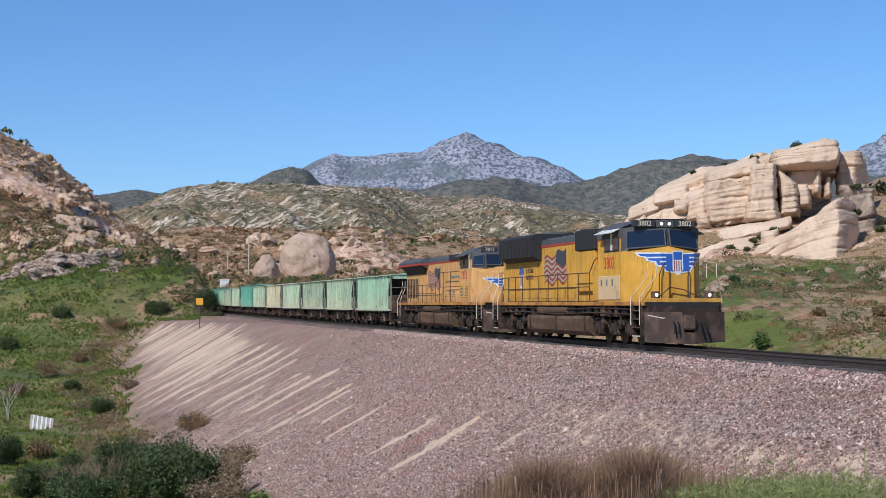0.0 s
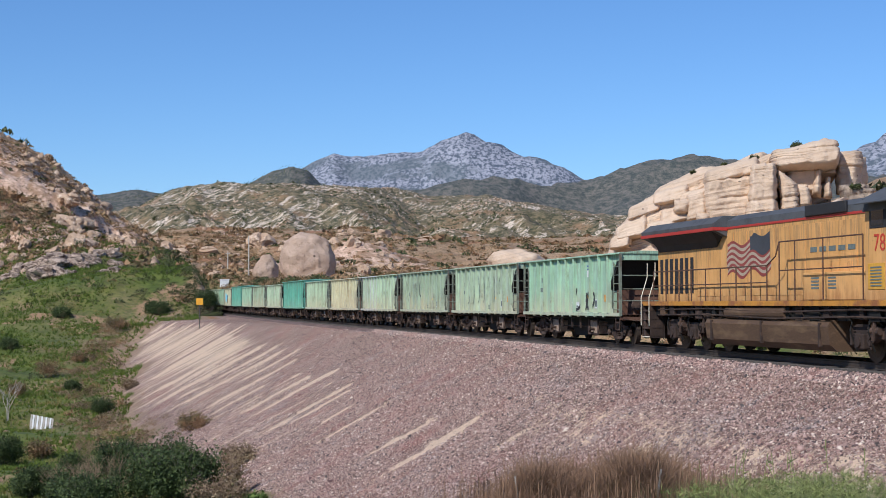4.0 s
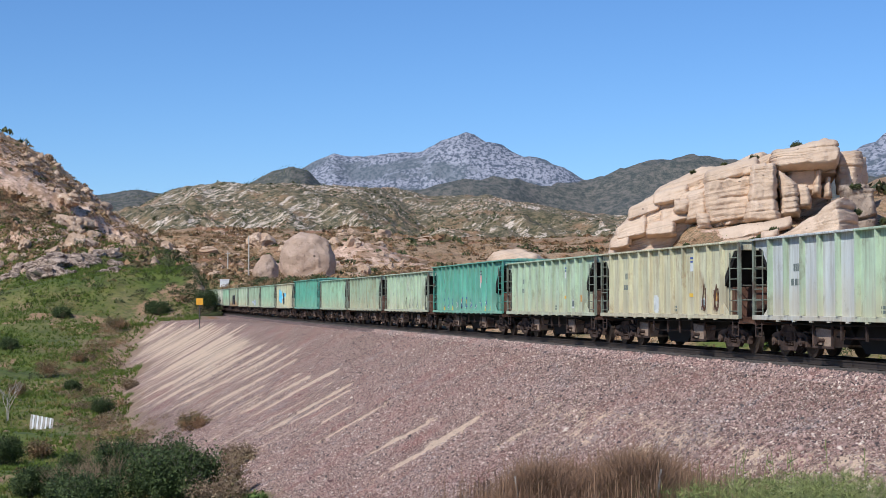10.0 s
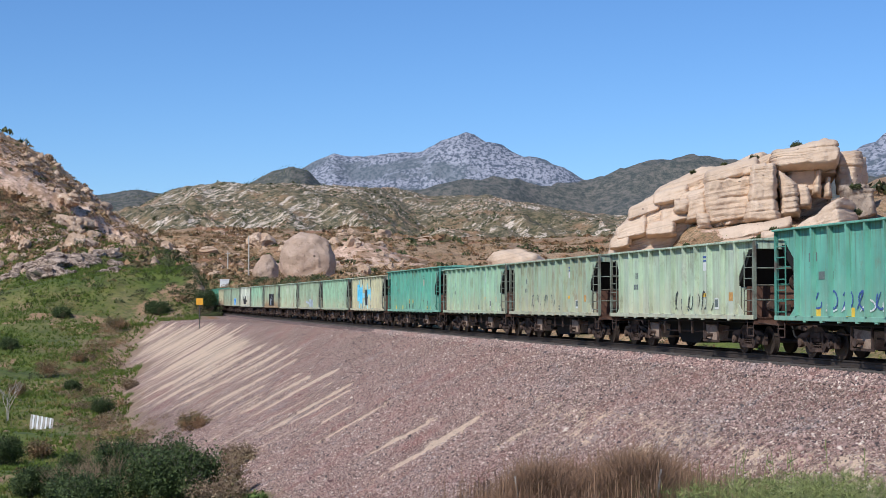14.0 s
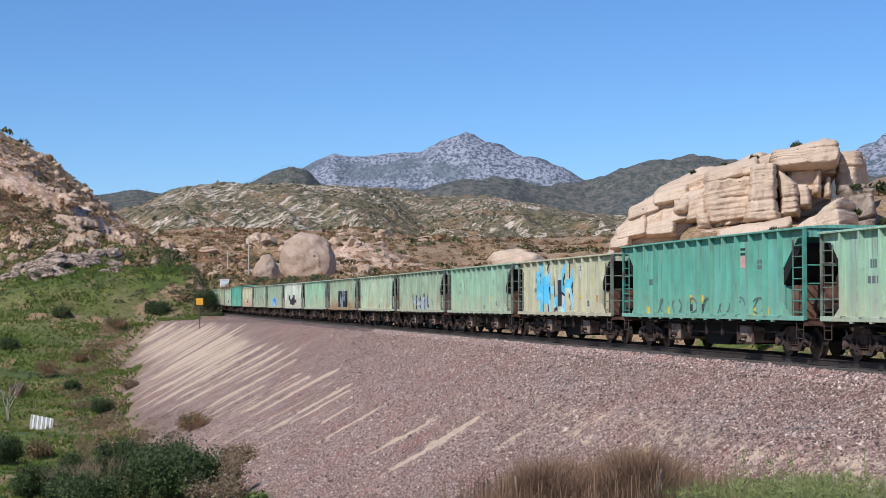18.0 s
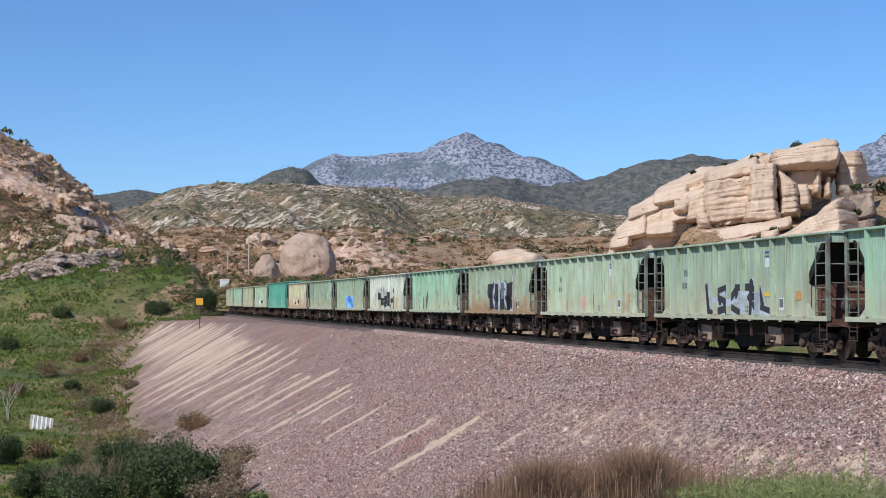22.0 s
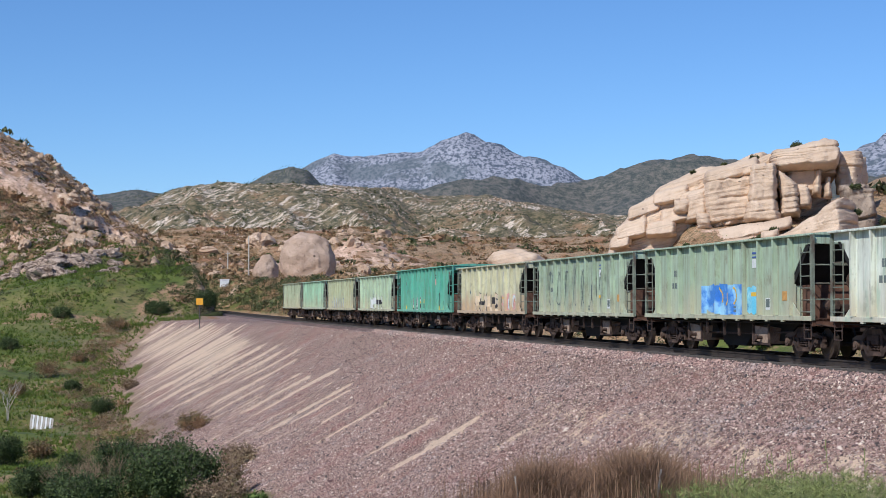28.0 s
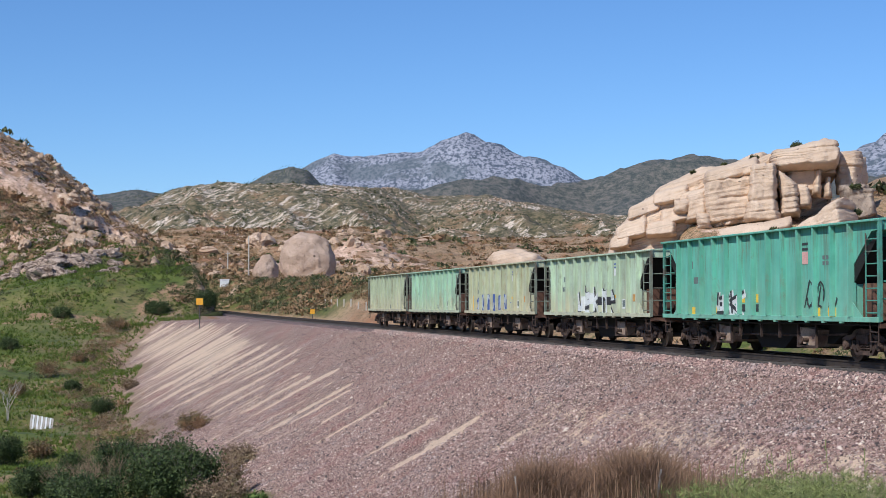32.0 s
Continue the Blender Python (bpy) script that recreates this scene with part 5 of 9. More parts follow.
def loco_truck(loco, x):
    bm = bmesh.new()
    box(bm, -1.9, 1.9, -0.55, 0.55, 0.62, 0.95, 0.05)
    truck = part("truck", bm, STEEL_BLACK, loco, local=pose(x, 0, 0))
    for sy in (-1, 1):
        bm = bmesh.new()
        prism(bm, [(-2.45, 0.62), (-2.45, 0.86), (-2.1, 0.98), (-1.2, 0.98), (-0.95, 0.90), (0.95, 0.90), (1.2, 0.98), (2.1, 0.98), (2.45, 0.86), (2.45, 0.62), (2.1, 0.50), (1.3, 0.50), (1.05, 0.62), (0.55, 0.62), (0.3, 0.48), (-0.3, 0.48), (-0.55, 0.62), (-1.05, 0.62), (-1.3, 0.50), (-2.1, 0.50)], sy * 1.02, sy * 1.20)
        part("side_frame", bm, LOCO_BROWN, truck)
        for k in (-1.82, 0.0, 1.82):
            bm = bmesh.new()
            box(bm, k - 0.24, k + 0.24, sy * 1.10, sy * 1.30, 0.34, 0.74, 0.04)
            disc(bm, (k, sy * 1.31, 0.53), (0, sy, 0), 0.14, 0.07, 12)
            part("journal_box", bm, LOCO_BROWN, truck)
            bm = bmesh.new()
            for q in (-0.36, 0.36):
                for z in range(4):
                    disc(bm, (k + q, sy * 1.16, 0.66 + 0.075 * z), (0, 0, 1), 0.085, 0.035, 10)
            part("spring", bm, LOCO_BROWN, truck)
        for k in (-0.95, 0.95):
            bm = bmesh.new()
            disc(bm, (k, sy * 1.26, 0.82), (1, 0, 0), 0.10, 0.42, 10)
            pipe(bm, [(k - 0.2, sy * 1.27, 0.74), (k - 0.45, sy * 1.25, 0.55), (k - 0.38, sy * 1.2, 0.35)], 0.03, 6)
            part("brake_cylinder", bm, LOCO_BROWN, truck)
        bm = bmesh.new()
        pipe(bm, [(-1.4, sy * 1.22, 1.04), (-0.6, sy * 1.24, 1.1), (0.4, sy * 1.24, 1.04), (1.3, sy * 1.22, 1.1)], 0.03, 6)
        part("air_line", bm, STEEL_BLACK, truck)
        for k in (-2.3, -1.35, -0.45, 0.45, 1.35, 2.3):
            bm = bmesh.new()
            pipe(bm, [(k, sy * 1.22, 1.05), (k + 0.05, sy * 1.30, 0.80), (k * 0.98, sy * 1.10, 0.28)], 0.024, 6)
            part("sand_pipe", bm, STEEL_BLACK, truck)
            bm = bmesh.new()
            box(bm, k - 0.05, k + 0.05, sy * 1.18, sy * 1.27, 0.44, 0.94, 0.015)
            part("brake_hanger", bm, LOCO_BROWN, truck)
        for k in (-1.0, 1.0):
            bm = bmesh.new()
            rod(bm, (k, sy * 1.33, 0.58), (k + 0.12, sy * 1.33, 1.12), 0.055, 8)
            part("damper", bm, LOCO_BROWN, truck)
    for k in (-1.82, 0.0, 1.82):
        LOCO_AXLES.append(part("wheelset", LOCO_WHEEL, WHEEL, truck, local=pose(k, 0, 0.53)))


def stairwell(loco, x0, x1, sy, rail_mat):
    """Corner steps with their bent handrails."""
    bm = bmesh.new()
    box(bm, x0, x0 + 0.04, sy * 1.02, sy * 1.52, 0.32, 1.5)
    box(bm, x1 - 0.04, x1, sy * 1.02, sy * 1.52, 0.32, 1.5)
    box(bm, x0, x1, sy * 0.98, sy * 1.04, 0.32, 1.5)
    part("step_well", bm, LOCO_BROWN, loco)
    for k in range(4):
        z = 0.36 + 0.30 * k
        bm = bmesh.new()
        box(bm, x0, x1, sy * (1.05), sy * (1.52), z - 0.02, z + 0.02)
        step = part("step", bm, LOCO_BROWN, loco)
        bm = bmesh.new()
        box(bm, x0 + 0.05, x1 - 0.05, sy * 1.52, sy * 1.535, z - 0.02, z + 0.015)
        part("step_edge", bm, PLOW if k else rail_mat, step)
    sgn = 1 if x1 > 0 else -1
    for x, inward in ((x0, 0.85), (x1, 0.85)):
        bm = bmesh.new()
        pipe(bm, [(x, sy * 1.56, 0.75), (x, sy * 1.56, 1.72), (x + sgn * inward * 0.62, sy * (1.56 - 0.42), 2.45), (x + sgn * inward * 0.66, sy * 1.12, 2.95)], 0.017, 8)
        part("handrail", bm, rail_mat, loco)


def side_rail(loco, xs, z_top, sy, y, material, gap=()):
    """Walkway handrail: one stanchion each, a top rail and a middle rail."""
    for x in xs:
        bm = bmesh.new()
        rod(bm, (x, sy * y, 1.55), (x, sy * y, z_top), 0.022, 6)
        part("stanchion", bm, material, loco)
    bm = bmesh.new()
    pipe(bm, [(x, sy * y, z_top) for x in xs], 0.021, 6)
    pipe(bm, [(x, sy * y, (z_top + 1.55) / 2 + 0.04) for x in xs], 0.018, 6)
    part("walkway_rail", bm, material, loco)


def waving_flag(loco, x0, x1, z0, z1, y, far=False):
    """Striped banner painted on the hood, its stripes in waves."""
    def wave(u, v):
        return (x0 + (x1 - x0) * u + 0.05 * math.sin(9 * v), z0 + (z1 - z0) * v + 0.13 * math.sin(u * 13.0) * (1 - 0.3 * v) + 0.10 * u)

    nst, nu = 11, 26
    for k in range(nst):
        vs, fs = [], []
        for i in range(nu + 1):
            u = i / nu
            for v in (k / nst, (k + 1) / nst):
                x, z = wave(u, v)
                vs.append((x, y, z))
        for i in range(nu):
            if u_canton(i / nu, k / nst):
                continue
            fs.append((2 * i, 2 * i + 2, 2 * i + 3, 2 * i + 1))
        part("flag_stripe", mesh_of("flag_stripe", vs, fs, FLAG_RED if k % 2 == 0 else FLAG_WHITE), None, loco)
    vs, fs = [], []
    for i in range(11):
        u = 0.56 + 0.44 * i / 10
        for v in (0.62, 1.16):
            x, z = wave(u, v)
            vs.append((x, y - 0.002, z - (0.10 if v > 1 and i in (0, 1) else 0)))
    for i in range(10):
        fs.append((2 * i, 2 * i + 2, 2 * i + 3, 2 * i + 1))
    part("flag_field", mesh_of("flag_field", vs, fs, FLAG_BLUE), None, loco)


def u_canton(u, v):
    return u >= 0.56 and v >= 0.62


def wing_emblem(loco, face, w, h, z):
    """Winged shield in plain shapes. face(p, q): a point on the nose at p across and q up."""
    def strip(pts, m, name, lift):
        me = mesh_of(name, [face(p, q, lift) for p, q in pts], [tuple(range(len(pts)))], m)
        part(name, me, m, loco)

    for sgn in (-1, 1):
        outer = [(0.10, 0.42), (1.0, 0.46), (0.92, 0.30), (0.80, 0.26), (0.76, 0.12), (0.62, 0.08), (0.58, -0.08), (0.44, -0.14), (0.38, -0.30), (0.10, -0.34)]
        def seg(pts, m, lift, name):
            # cut at the nose's corner so that each piece lies on one plane
            for lo, hi in ((0.0, CORNER / w), (CORNER / w, 1.2)):
                clipped = clip_poly([(abs(p), q) for p, q in pts], lo, hi)
                if len(clipped) > 2:
                    strip([(sgn * p * w, z + q * h) for p, q in clipped], m, name, lift)
        seg(outer, WING_WHITE, 0.006, "wing_border")
        seg([(0.12, 0.37), (0.93, 0.40), (0.88, 0.33), (0.76, 0.29), (0.72, 0.15), (0.58, 0.11), (0.54, -0.05), (0.40, -0.11), (0.34, -0.26), (0.12, -0.29)], WING_BLUE, 0.010, "wing")
        for q, p1 in ((0.24, 0.80), (0.08, 0.68), (-0.08, 0.52)):
            seg([(0.34, q + 0.035), (p1, q + 0.035), (p1, q - 0.02), (0.34, q - 0.02)], WING_WHITE, 0.014, "wing_bar")
    strip([(-0.15 * w, z + 0.5 * h), (0.15 * w, z + 0.5 * h), (0.16 * w, z - 0.2 * h), (0, z - 0.52 * h), (-0.16 * w, z - 0.2 * h)], WING_WHITE, "shield_border", 0.018)
    strip([(-0.13 * w, z + 0.46 * h), (0.13 * w, z + 0.46 * h), (0.13 * w, z + 0.16 * h), (-0.13 * w, z + 0.16 * h)], WING_BLUE, "shield_top", 0.022)
    for k in range(4):
        p = (-0.115 + 0.066 * k) * w
        strip([(p, z + 0.13 * h), (p + 0.03 * w, z + 0.13 * h), (p + 0.03 * w, z - 0.28 * h), (p, z - 0.28 * h)], FLAG_RED, "shield_stripe", 0.022)


CORNER = 0.62


def clip_poly(pts, lo, hi):
    for bound, keep in ((lo, 1), (hi, -1)):
        out = []
        for (p0, q0), (p1, q1) in zip(pts, pts[1:] + pts[:1]):
            i0, i1 = (p0 - bound) * keep >= 0, (p1 - bound) * keep >= 0
            if i0:
                out.append((p0, q0))
            if i0 != i1:
                f = (bound - p0) / (p1 - p0)
                out.append((bound, q0 + f * (q1 - q0)))
        pts = out
        if not pts:
            return []
    return pts


def running_gear(loco, front, tank_x0, tank_x1, tank_m):
    for x in (-6.55, 6.55):
        loco_truck(loco, x)
    deck_clutter(loco, tank_x0, tank_x1, 5 + int(front))
    bm = bmesh.new()
    prism_x(bm, [(-1.42, 1.02), (-1.48, 0.9), (-1.42, 0.42), (-1.2, 0.24), (1.2, 0.24), (1.42, 0.42), (1.48, 0.9), (1.42, 1.02), (1.0, 1.16), (-1.0, 1.16)], tank_x0, tank_x1)
    part("fuel_tank", bm, tank_m, loco)
    for sy in (-1, 1):
        bm = bmesh.new()
        disc(bm, ((tank_x0 + tank_x1) / 2 - 0.6, sy * 1.30, 1.24), (1, 0, 0), 0.19, 4.2, 16)
        part("air_reservoir", bm, tank_m, loco)
    bm = bmesh.new()
    box(bm, -10.3, 10.3, -1.30, 1.30, 1.12, 1.44)
    part("underframe", bm, STEEL_BLACK, loco)
    for sx in (-1, 1):
        bm = bmesh.new()
        box(bm, sx * 10.2, sx * 10.75, -0.14, 0.14, 0.74, 1.0, 0.03)
        box(bm, sx * 10.7, sx * 11.08, -0.24, 0.24, 0.58, 1.08, 0.08)
        box(bm, sx * 10.6, sx * 10.9, -0.42, 0.42, 0.86, 1.12, 0.04)
        part("coupler", bm, STEEL_BROWN, loco)
        bm = bmesh.new()
        if sx == 1:
            hull(bm, [[(10.55, -1.5, 1.22), (10.60, -1.5, 0.16), (11.05, -0.2, 0.10), (11.0, -0.2, 0.62), (10.95, -0.25, 1.22)], [(10.50, -1.5, 1.22), (10.55, -1.5, 0.16), (10.95, -0.2, 0.10), (10.9, -0.2, 0.62), (10.85, -0.25, 1.22)]])
            hull(bm, [[(10.55, 1.5, 1.22), (10.60, 1.5, 0.16), (11.05, 0.2, 0.10), (11.0, 0.2, 0.62), (10.95, 0.25, 1.22)], [(10.50, 1.5, 1.22), (10.55, 1.5, 0.16), (10.95, 0.2, 0.10), (10.9, 0.2, 0.62), (10.85, 0.25, 1.22)]])
            hull(bm, [[(11.05, -0.2, 0.10), (11.05, 0.2, 0.10), (11.02, 0.2, 0.5), (11.02, -0.2, 0.5)], [(10.95, -0.2, 0.10), (10.95, 0.2, 0.10), (10.92, 0.2, 0.5), (10.92, -0.2, 0.5)]])
        else:
            box(bm, -10.65, -10.5, -1.5, 1.5, 0.3, 1.3, 0.03)
        part("snow_plow", bm, PLOW, loco, "dark rust-stained steel plow")
        for y in (-0.55, -0.40, 0.42, 0.58):
            bm = bmesh.new()
            pipe(bm, [(sx * 10.62, y, 1.05), (sx * 10.98, y, 0.80), (sx * 11.08, y * 1.05, 0.45)], 0.03, 6)
            part("air_hose", bm, STEEL_BLACK, loco)
        bm = bmesh.new()
        pipe(bm, [(sx * 10.6, -1.4, 1.1), (sx * 10.75, -0.9, 1.0), (sx * 10.85, -0.3, 1.02)], 0.02, 6)
        part("uncoupling_lever", bm, RAIL_WHITE, loco)


def deck_clutter(loco, tank_x0, tank_x1, seed):
    """Valves, cases and conduits that hang under the walkway."""
    rnd = random.Random(seed)
    for sy in (-1, 1):
        x = -9.2
        while x < 9.0:
            w = rnd.uniform(0.18, 0.6)
            bm = bmesh.new()
            box(bm, x, x + w, sy * 1.22, sy * rnd.uniform(1.36, 1.44), rnd.uniform(1.0, 1.16), 1.42, 0.015)
            part("equipment_case", bm, rnd.choice((LOCO_BROWN, STEEL_BLACK, TANK)), loco)
            x += w + rnd.uniform(0.1, 0.7)
        for z in (1.12, 1.30):
            bm = bmesh.new()
            pipe(bm, [(-9.4, sy * 1.40, z), (-4.9, sy * 1.45, z + 0.05), (0.0, sy * 1.46, z - 0.04), (4.8, sy * 1.45, z + 0.05), (9.2, sy * 1.40, z)], 0.026, 6)
            part("conduit", bm, LOCO_BROWN, loco)
        for x in (tank_x0 + 0.5, (tank_x0 + tank_x1) / 2, tank_x1 - 0.5):
            bm = bmesh.new()
            box(bm, x - 0.05, x + 0.05, sy * 1.40, sy * 1.50, 0.36, 1.0, 0.01)
            part("tank_strap", bm, LOCO_BROWN, loco)


def cab_windows(loco, glass_pts, frame_m):
    for pts in glass_pts:
        sheet("windshield", pts, GLASS, loco)
        ring = pts + pts[:1]
        bm = bmesh.new()
        pipe(bm, ring, 0.028, 6)
        part("windshield_frame", bm, frame_m, loco)


def first_locomotive():
    L = empty("locomotive")
    Y = YELLOW
    # long hood with its grey roof band
    bm = bmesh.new()
    box(bm, -10.3, 5.45, -0.98, 0.98, 1.58, 4.02, 0.02)
    part("long_hood", bm, Y, L)
    bm = bmesh.new()
    prism_x(bm, [(-1.0, 4.07), (1.0, 4.07), (0.98, 4.30), (0.6, 4.42), (-0.6, 4.42), (-0.98, 4.30)], -10.32, 5.45)
    part("hood_roof", bm, ROOF_GREY, L)
    bm = bmesh.new()
    box(bm, -10.32, 5.46, -1.002, 1.002, 4.00, 4.075)
    part("red_stripe", bm, RED_LINE, L)
    # flared radiator section
    bm = bmesh.new()
    prism_x(bm, [(-1.0, 3.42), (-1.38, 3.62), (-1.42, 4.50), (-1.2, 4.62), (1.2, 4.62), (1.42, 4.50), (1.38, 3.62), (1.0, 3.42)], -9.65, -3.85)
    part("radiator", bm, GRILLE, L, "sooty black radiator grille")
    for k in range(9):
        bm = bmesh.new()
        x = -9.4 + k * 0.66
        for sy in (-1, 1):
            box(bm, x - 0.02, x + 0.02, sy * 1.36, sy * 1.435, 3.64, 4.5)
        part("radiator_bar", bm, GRILLE, L)
    for k in range(3):
        bm = bmesh.new()
        disc(bm, (-8.6 + 1.9 * k, 0, 4.66), (0, 0, 1), 0.78, 0.1, 20)
        part("fan", bm, ROOF_GREY, L)
    bm = bmesh.new()
    box(bm, 1.5, 4.0, -1.16, 1.16, 3.66, 4.48, 0.04)
    part("brake_grid_box", bm, GRILLE, L)
    bm = bmesh.new()
    box(bm, 0.1, 0.9, -0.5, 0.5, 4.40, 4.62, 0.03)
    box(bm, -2.6, -1.0, -0.45, 0.45, 4.40, 4.5, 0.03)
    part("exhaust_stack", bm, GRILLE, L)
    for k in range(13):                     # hood doors with their seams
        x = -9.9 + k * 1.12
        if x < 1.3:
            for sy in (-1, 1):
                bm = bmesh.new()
                box(bm, x + 0.03, x + 1.07, sy * 0.98, sy * 0.992, 1.75, 3.38 if x < -3.5 else 3.92, 0.004)
                part("hood_door", bm, Y, L)
    for sy in (-1, 1):
        bm = bmesh.new()
        box(bm, 1.55, 3.9, sy * 0.98, sy * 1.12, 2.0, 3.62, 0.03)
        part("side_cabinet", bm, Y, L)
        bm = bmesh.new()
        box(bm, 4.2, 5.3, sy * 0.98, sy * 1.3, 1.62, 3.0, 0.03)
        part("blower_duct", bm, Y, L)
        bm = bmesh.new()
        box(bm, -10.45, 10.3, sy * 1.36, sy * 1.50, 1.44, 1.585, 0.01)
        part("deck_edge", bm, DECK_OLD if sy > 0 else DECK_OLD, L)
    bm = bmesh.new()
    box(bm, -10.45, 10.45, -1.40, 1.40, 1.43, 1.575)
    part("deck", bm, GRILLE, L)
    # cab
    bm = bmesh.new()
    prism_x(bm, [(-1.50, 1.58), (-1.50, 3.95), (1.50, 3.95), (1.50, 1.58)], 5.45, 8.12)
    part("cab", bm, Y, L)
    bm = bmesh.new()
    hull(bm, [[(5.40, -1.52, 3.95), (5.40, -1.52, 4.30), (5.40, -0.75, 4.60), (5.40, 0.75, 4.60), (5.40, 1.52, 4.30), (5.40, 1.52, 3.95)],
              [(8.14, -1.52, 3.95), (8.14, -1.52, 4.30), (8.55, -0.75, 4.62), (8.55, 0.75, 4.62), (8.14, 1.52, 4.30), (8.14, 1.52, 3.95)]])
    part("cab_roof", bm, ROOF_GREY, L)
    bm = bmesh.new()
    box(bm, 5.44, 8.13, -1.506, 1.506, 3.90, 3.955)
    part("cab_stripe", bm, RED_LINE, L)
    # windshield wall: two slanted panes in grey surround
    bm = bmesh.new()
    hull(bm, [[(8.12, -1.50, 3.42), (8.98, 0, 3.52), (8.12, 1.50, 3.42)], [(8.12, -1.50, 4.26), (8.62, 0, 4.56), (8.12, 1.50, 4.26)]])
    part("windshield_wall", bm, ROOF_GREY, L)
    cab_windows(L, [[(8.408, -1.40, 3.52), (9.00, -0.09, 3.62), (8.82, -0.09, 4.24), (8.26, -1.32, 4.16)], [(9.00, 0.09, 3.62), (8.408, 1.40, 3.52), (8.26, 1.32, 4.16), (8.82, 0.09, 4.24)]], ROOF_GREY)
    # nose
    bm = bmesh.new()
    hull(bm, [[(8.10, -1.50, 1.58), (8.10, -1.50, 3.42), (8.10, 0, 3.56), (8.10, 1.50, 3.42), (8.10, 1.50, 1.58)],
              [(9.05, -1.18, 1.58), (9.05, -1.18, 3.36), (9.05, 0, 3.60), (9.05, 1.18, 3.36), (9.05, 1.18, 1.58)],
              [(9.95, -CORNER, 1.58), (9.90, -CORNER, 3.20), (9.88, 0, 3.40), (9.90, CORNER, 3.20), (9.95, CORNER, 1.58)]])
    part("nose", bm, Y, L)

    def face(p, q, lift):
        a = abs(p)
        if a <= CORNER + 1e-6:
            return (9.955 - 0.05 * (q - 1.58) / 1.62 + lift, p, q)
        f = (a - CORNER) / (1.18 - CORNER)
        x = 9.955 - 0.05 * (q - 1.58) / 1.62 * (1 - f) - f * 0.9
        return (x + lift * 0.85, p + math.copysign(lift * 1.0, p), q)

    wing_emblem(L, face, 1.28, 0.95, 2.93)
    bm = bmesh.new()
    box(bm, 9.96, 9.99, -0.34, 0.34, 1.62, 2.55, 0.01)
    part("nose_door", bm, Y, L)
    # number boards, lamps
    for y, m in ((-0.78, FRONT_SIDE), (0.78, FRONT_SIDE)):
        bm = bmesh.new()
        box(bm, 8.40, 8.66, y - 0.42, y + 0.42, 4.32, 4.56, 0.015)
        part("number_board", bm, BLACK_MARK, L)
        letters("3802", 0.26, Matrix.Translation((8.672, y, 4.44)) @ m, RAIL_WHITE, L)
    bm = bmesh.new()
    box(bm, 8.5, 8.72, -0.33, 0.33, 4.30, 4.56, 0.02)
    part("headlight_box", bm, ROOF_GREY, L)
    for y in (-0.15, 0.15):
        bm = bmesh.new()
        disc(bm, (8.73, y, 4.43), (1, 0, 0), 0.055, 0.03, 16)
        part("headlight", bm, LAMP_LIT, L, "lit round headlight")
    for y in (-1.0, 1.0):
        bm = bmesh.new()
        box(bm, 10.2, 10.42, y - 0.13, y + 0.13, 1.68, 1.95, 0.03)
        lamp = part("ditch_light_box", bm, PLOW, L)
        bm = bmesh.new()
        disc(bm, (10.43, y, 1.82), (1, 0, 0), 0.06, 0.03, 16)
        part("ditch_light", bm, LAMP_LIT, lamp, "lit ditch light")
    letters("3802", 0.62, Matrix.Translation((6.80, -1.507, 3.02)) @ NEAR_SIDE, NUMBER_RED, L)
    # side window with awning, battery box
    for sy in (-1, 1):
        bm = bmesh.new()
        box(bm, 6.25, 7.95, sy * 1.50, sy * 1.512, 3.44, 4.18, 0.01)
        part("window_surround", bm, GRILLE, L)
        for x0, x1 in ((6.32, 6.95), (7.25, 7.88)):
            bm = bmesh.new()
            box(bm, x0, x1, sy * 1.512, sy * 1.518, 3.52, 4.10)
            part("side_window", bm, GLASS, L)
        bm = bmesh.new()
        box(bm, 7.0, 7.2, sy * 1.512, sy * 1.53, 3.5, 4.12)
        part("window_post", bm, RAIL_WHITE, L)
        bm = bmesh.new()
        hull(bm, [[(6.1, sy * 1.50, 4.26), (8.0, sy * 1.50, 4.26), (8.0, sy * 1.86, 4.10), (6.1, sy * 1.86, 4.10)], [(6.1, sy * 1.50, 4.29), (8.0, sy * 1.50, 4.29), (8.0, sy * 1.87, 4.125), (6.1, sy * 1.87, 4.125)]])
        part("awning", bm, WHITE_MARK, L)
        bm = bmesh.new()
        box(bm, 5.55, 8.0, sy * 1.50, sy * 1.53, 1.66, 2.55, 0.015)
        part("battery_box", bm, CREAM_PANEL, L)
        for k in range(3):
            bm = bmesh.new()
            box(bm, 5.9 + 0.62 * k, 6.05 + 0.62 * k, sy * 1.53, sy * 1.536, 2.18, 2.42)
            part("latch", bm, GREY_MARK, L)
        stairwell(L, 9.3, 10.2, sy, RAIL_WHITE)
        stairwell(L, -10.2, -9.3, sy, RAIL_WHITE)
        side_rail(L, [-8.9, -7.7, -6.5, -5.3, -4.1, -2.7, -1.3, 0.1, 1.5, 2.9, 4.3], 2.72, sy, 1.46, RAIL_DARK)
        bm = bmesh.new()
        pipe(bm, [(4.3, sy * 1.46, 2.72), (4.75, sy * 1.4, 3.2), (5.4, sy * 1.46, 3.3)], 0.02, 6)
        part("grab_rail", bm, RAIL_DARK, L)
    for y in (-0.75, 0.75):
        bm = bmesh.new()
        pipe(bm, [(10.05, y, 1.6), (10.05, y, 2.55), (9.95, y * 0.7, 3.0)], 0.022, 6)
        part("front_rail", bm, RAIL_DARK, L)
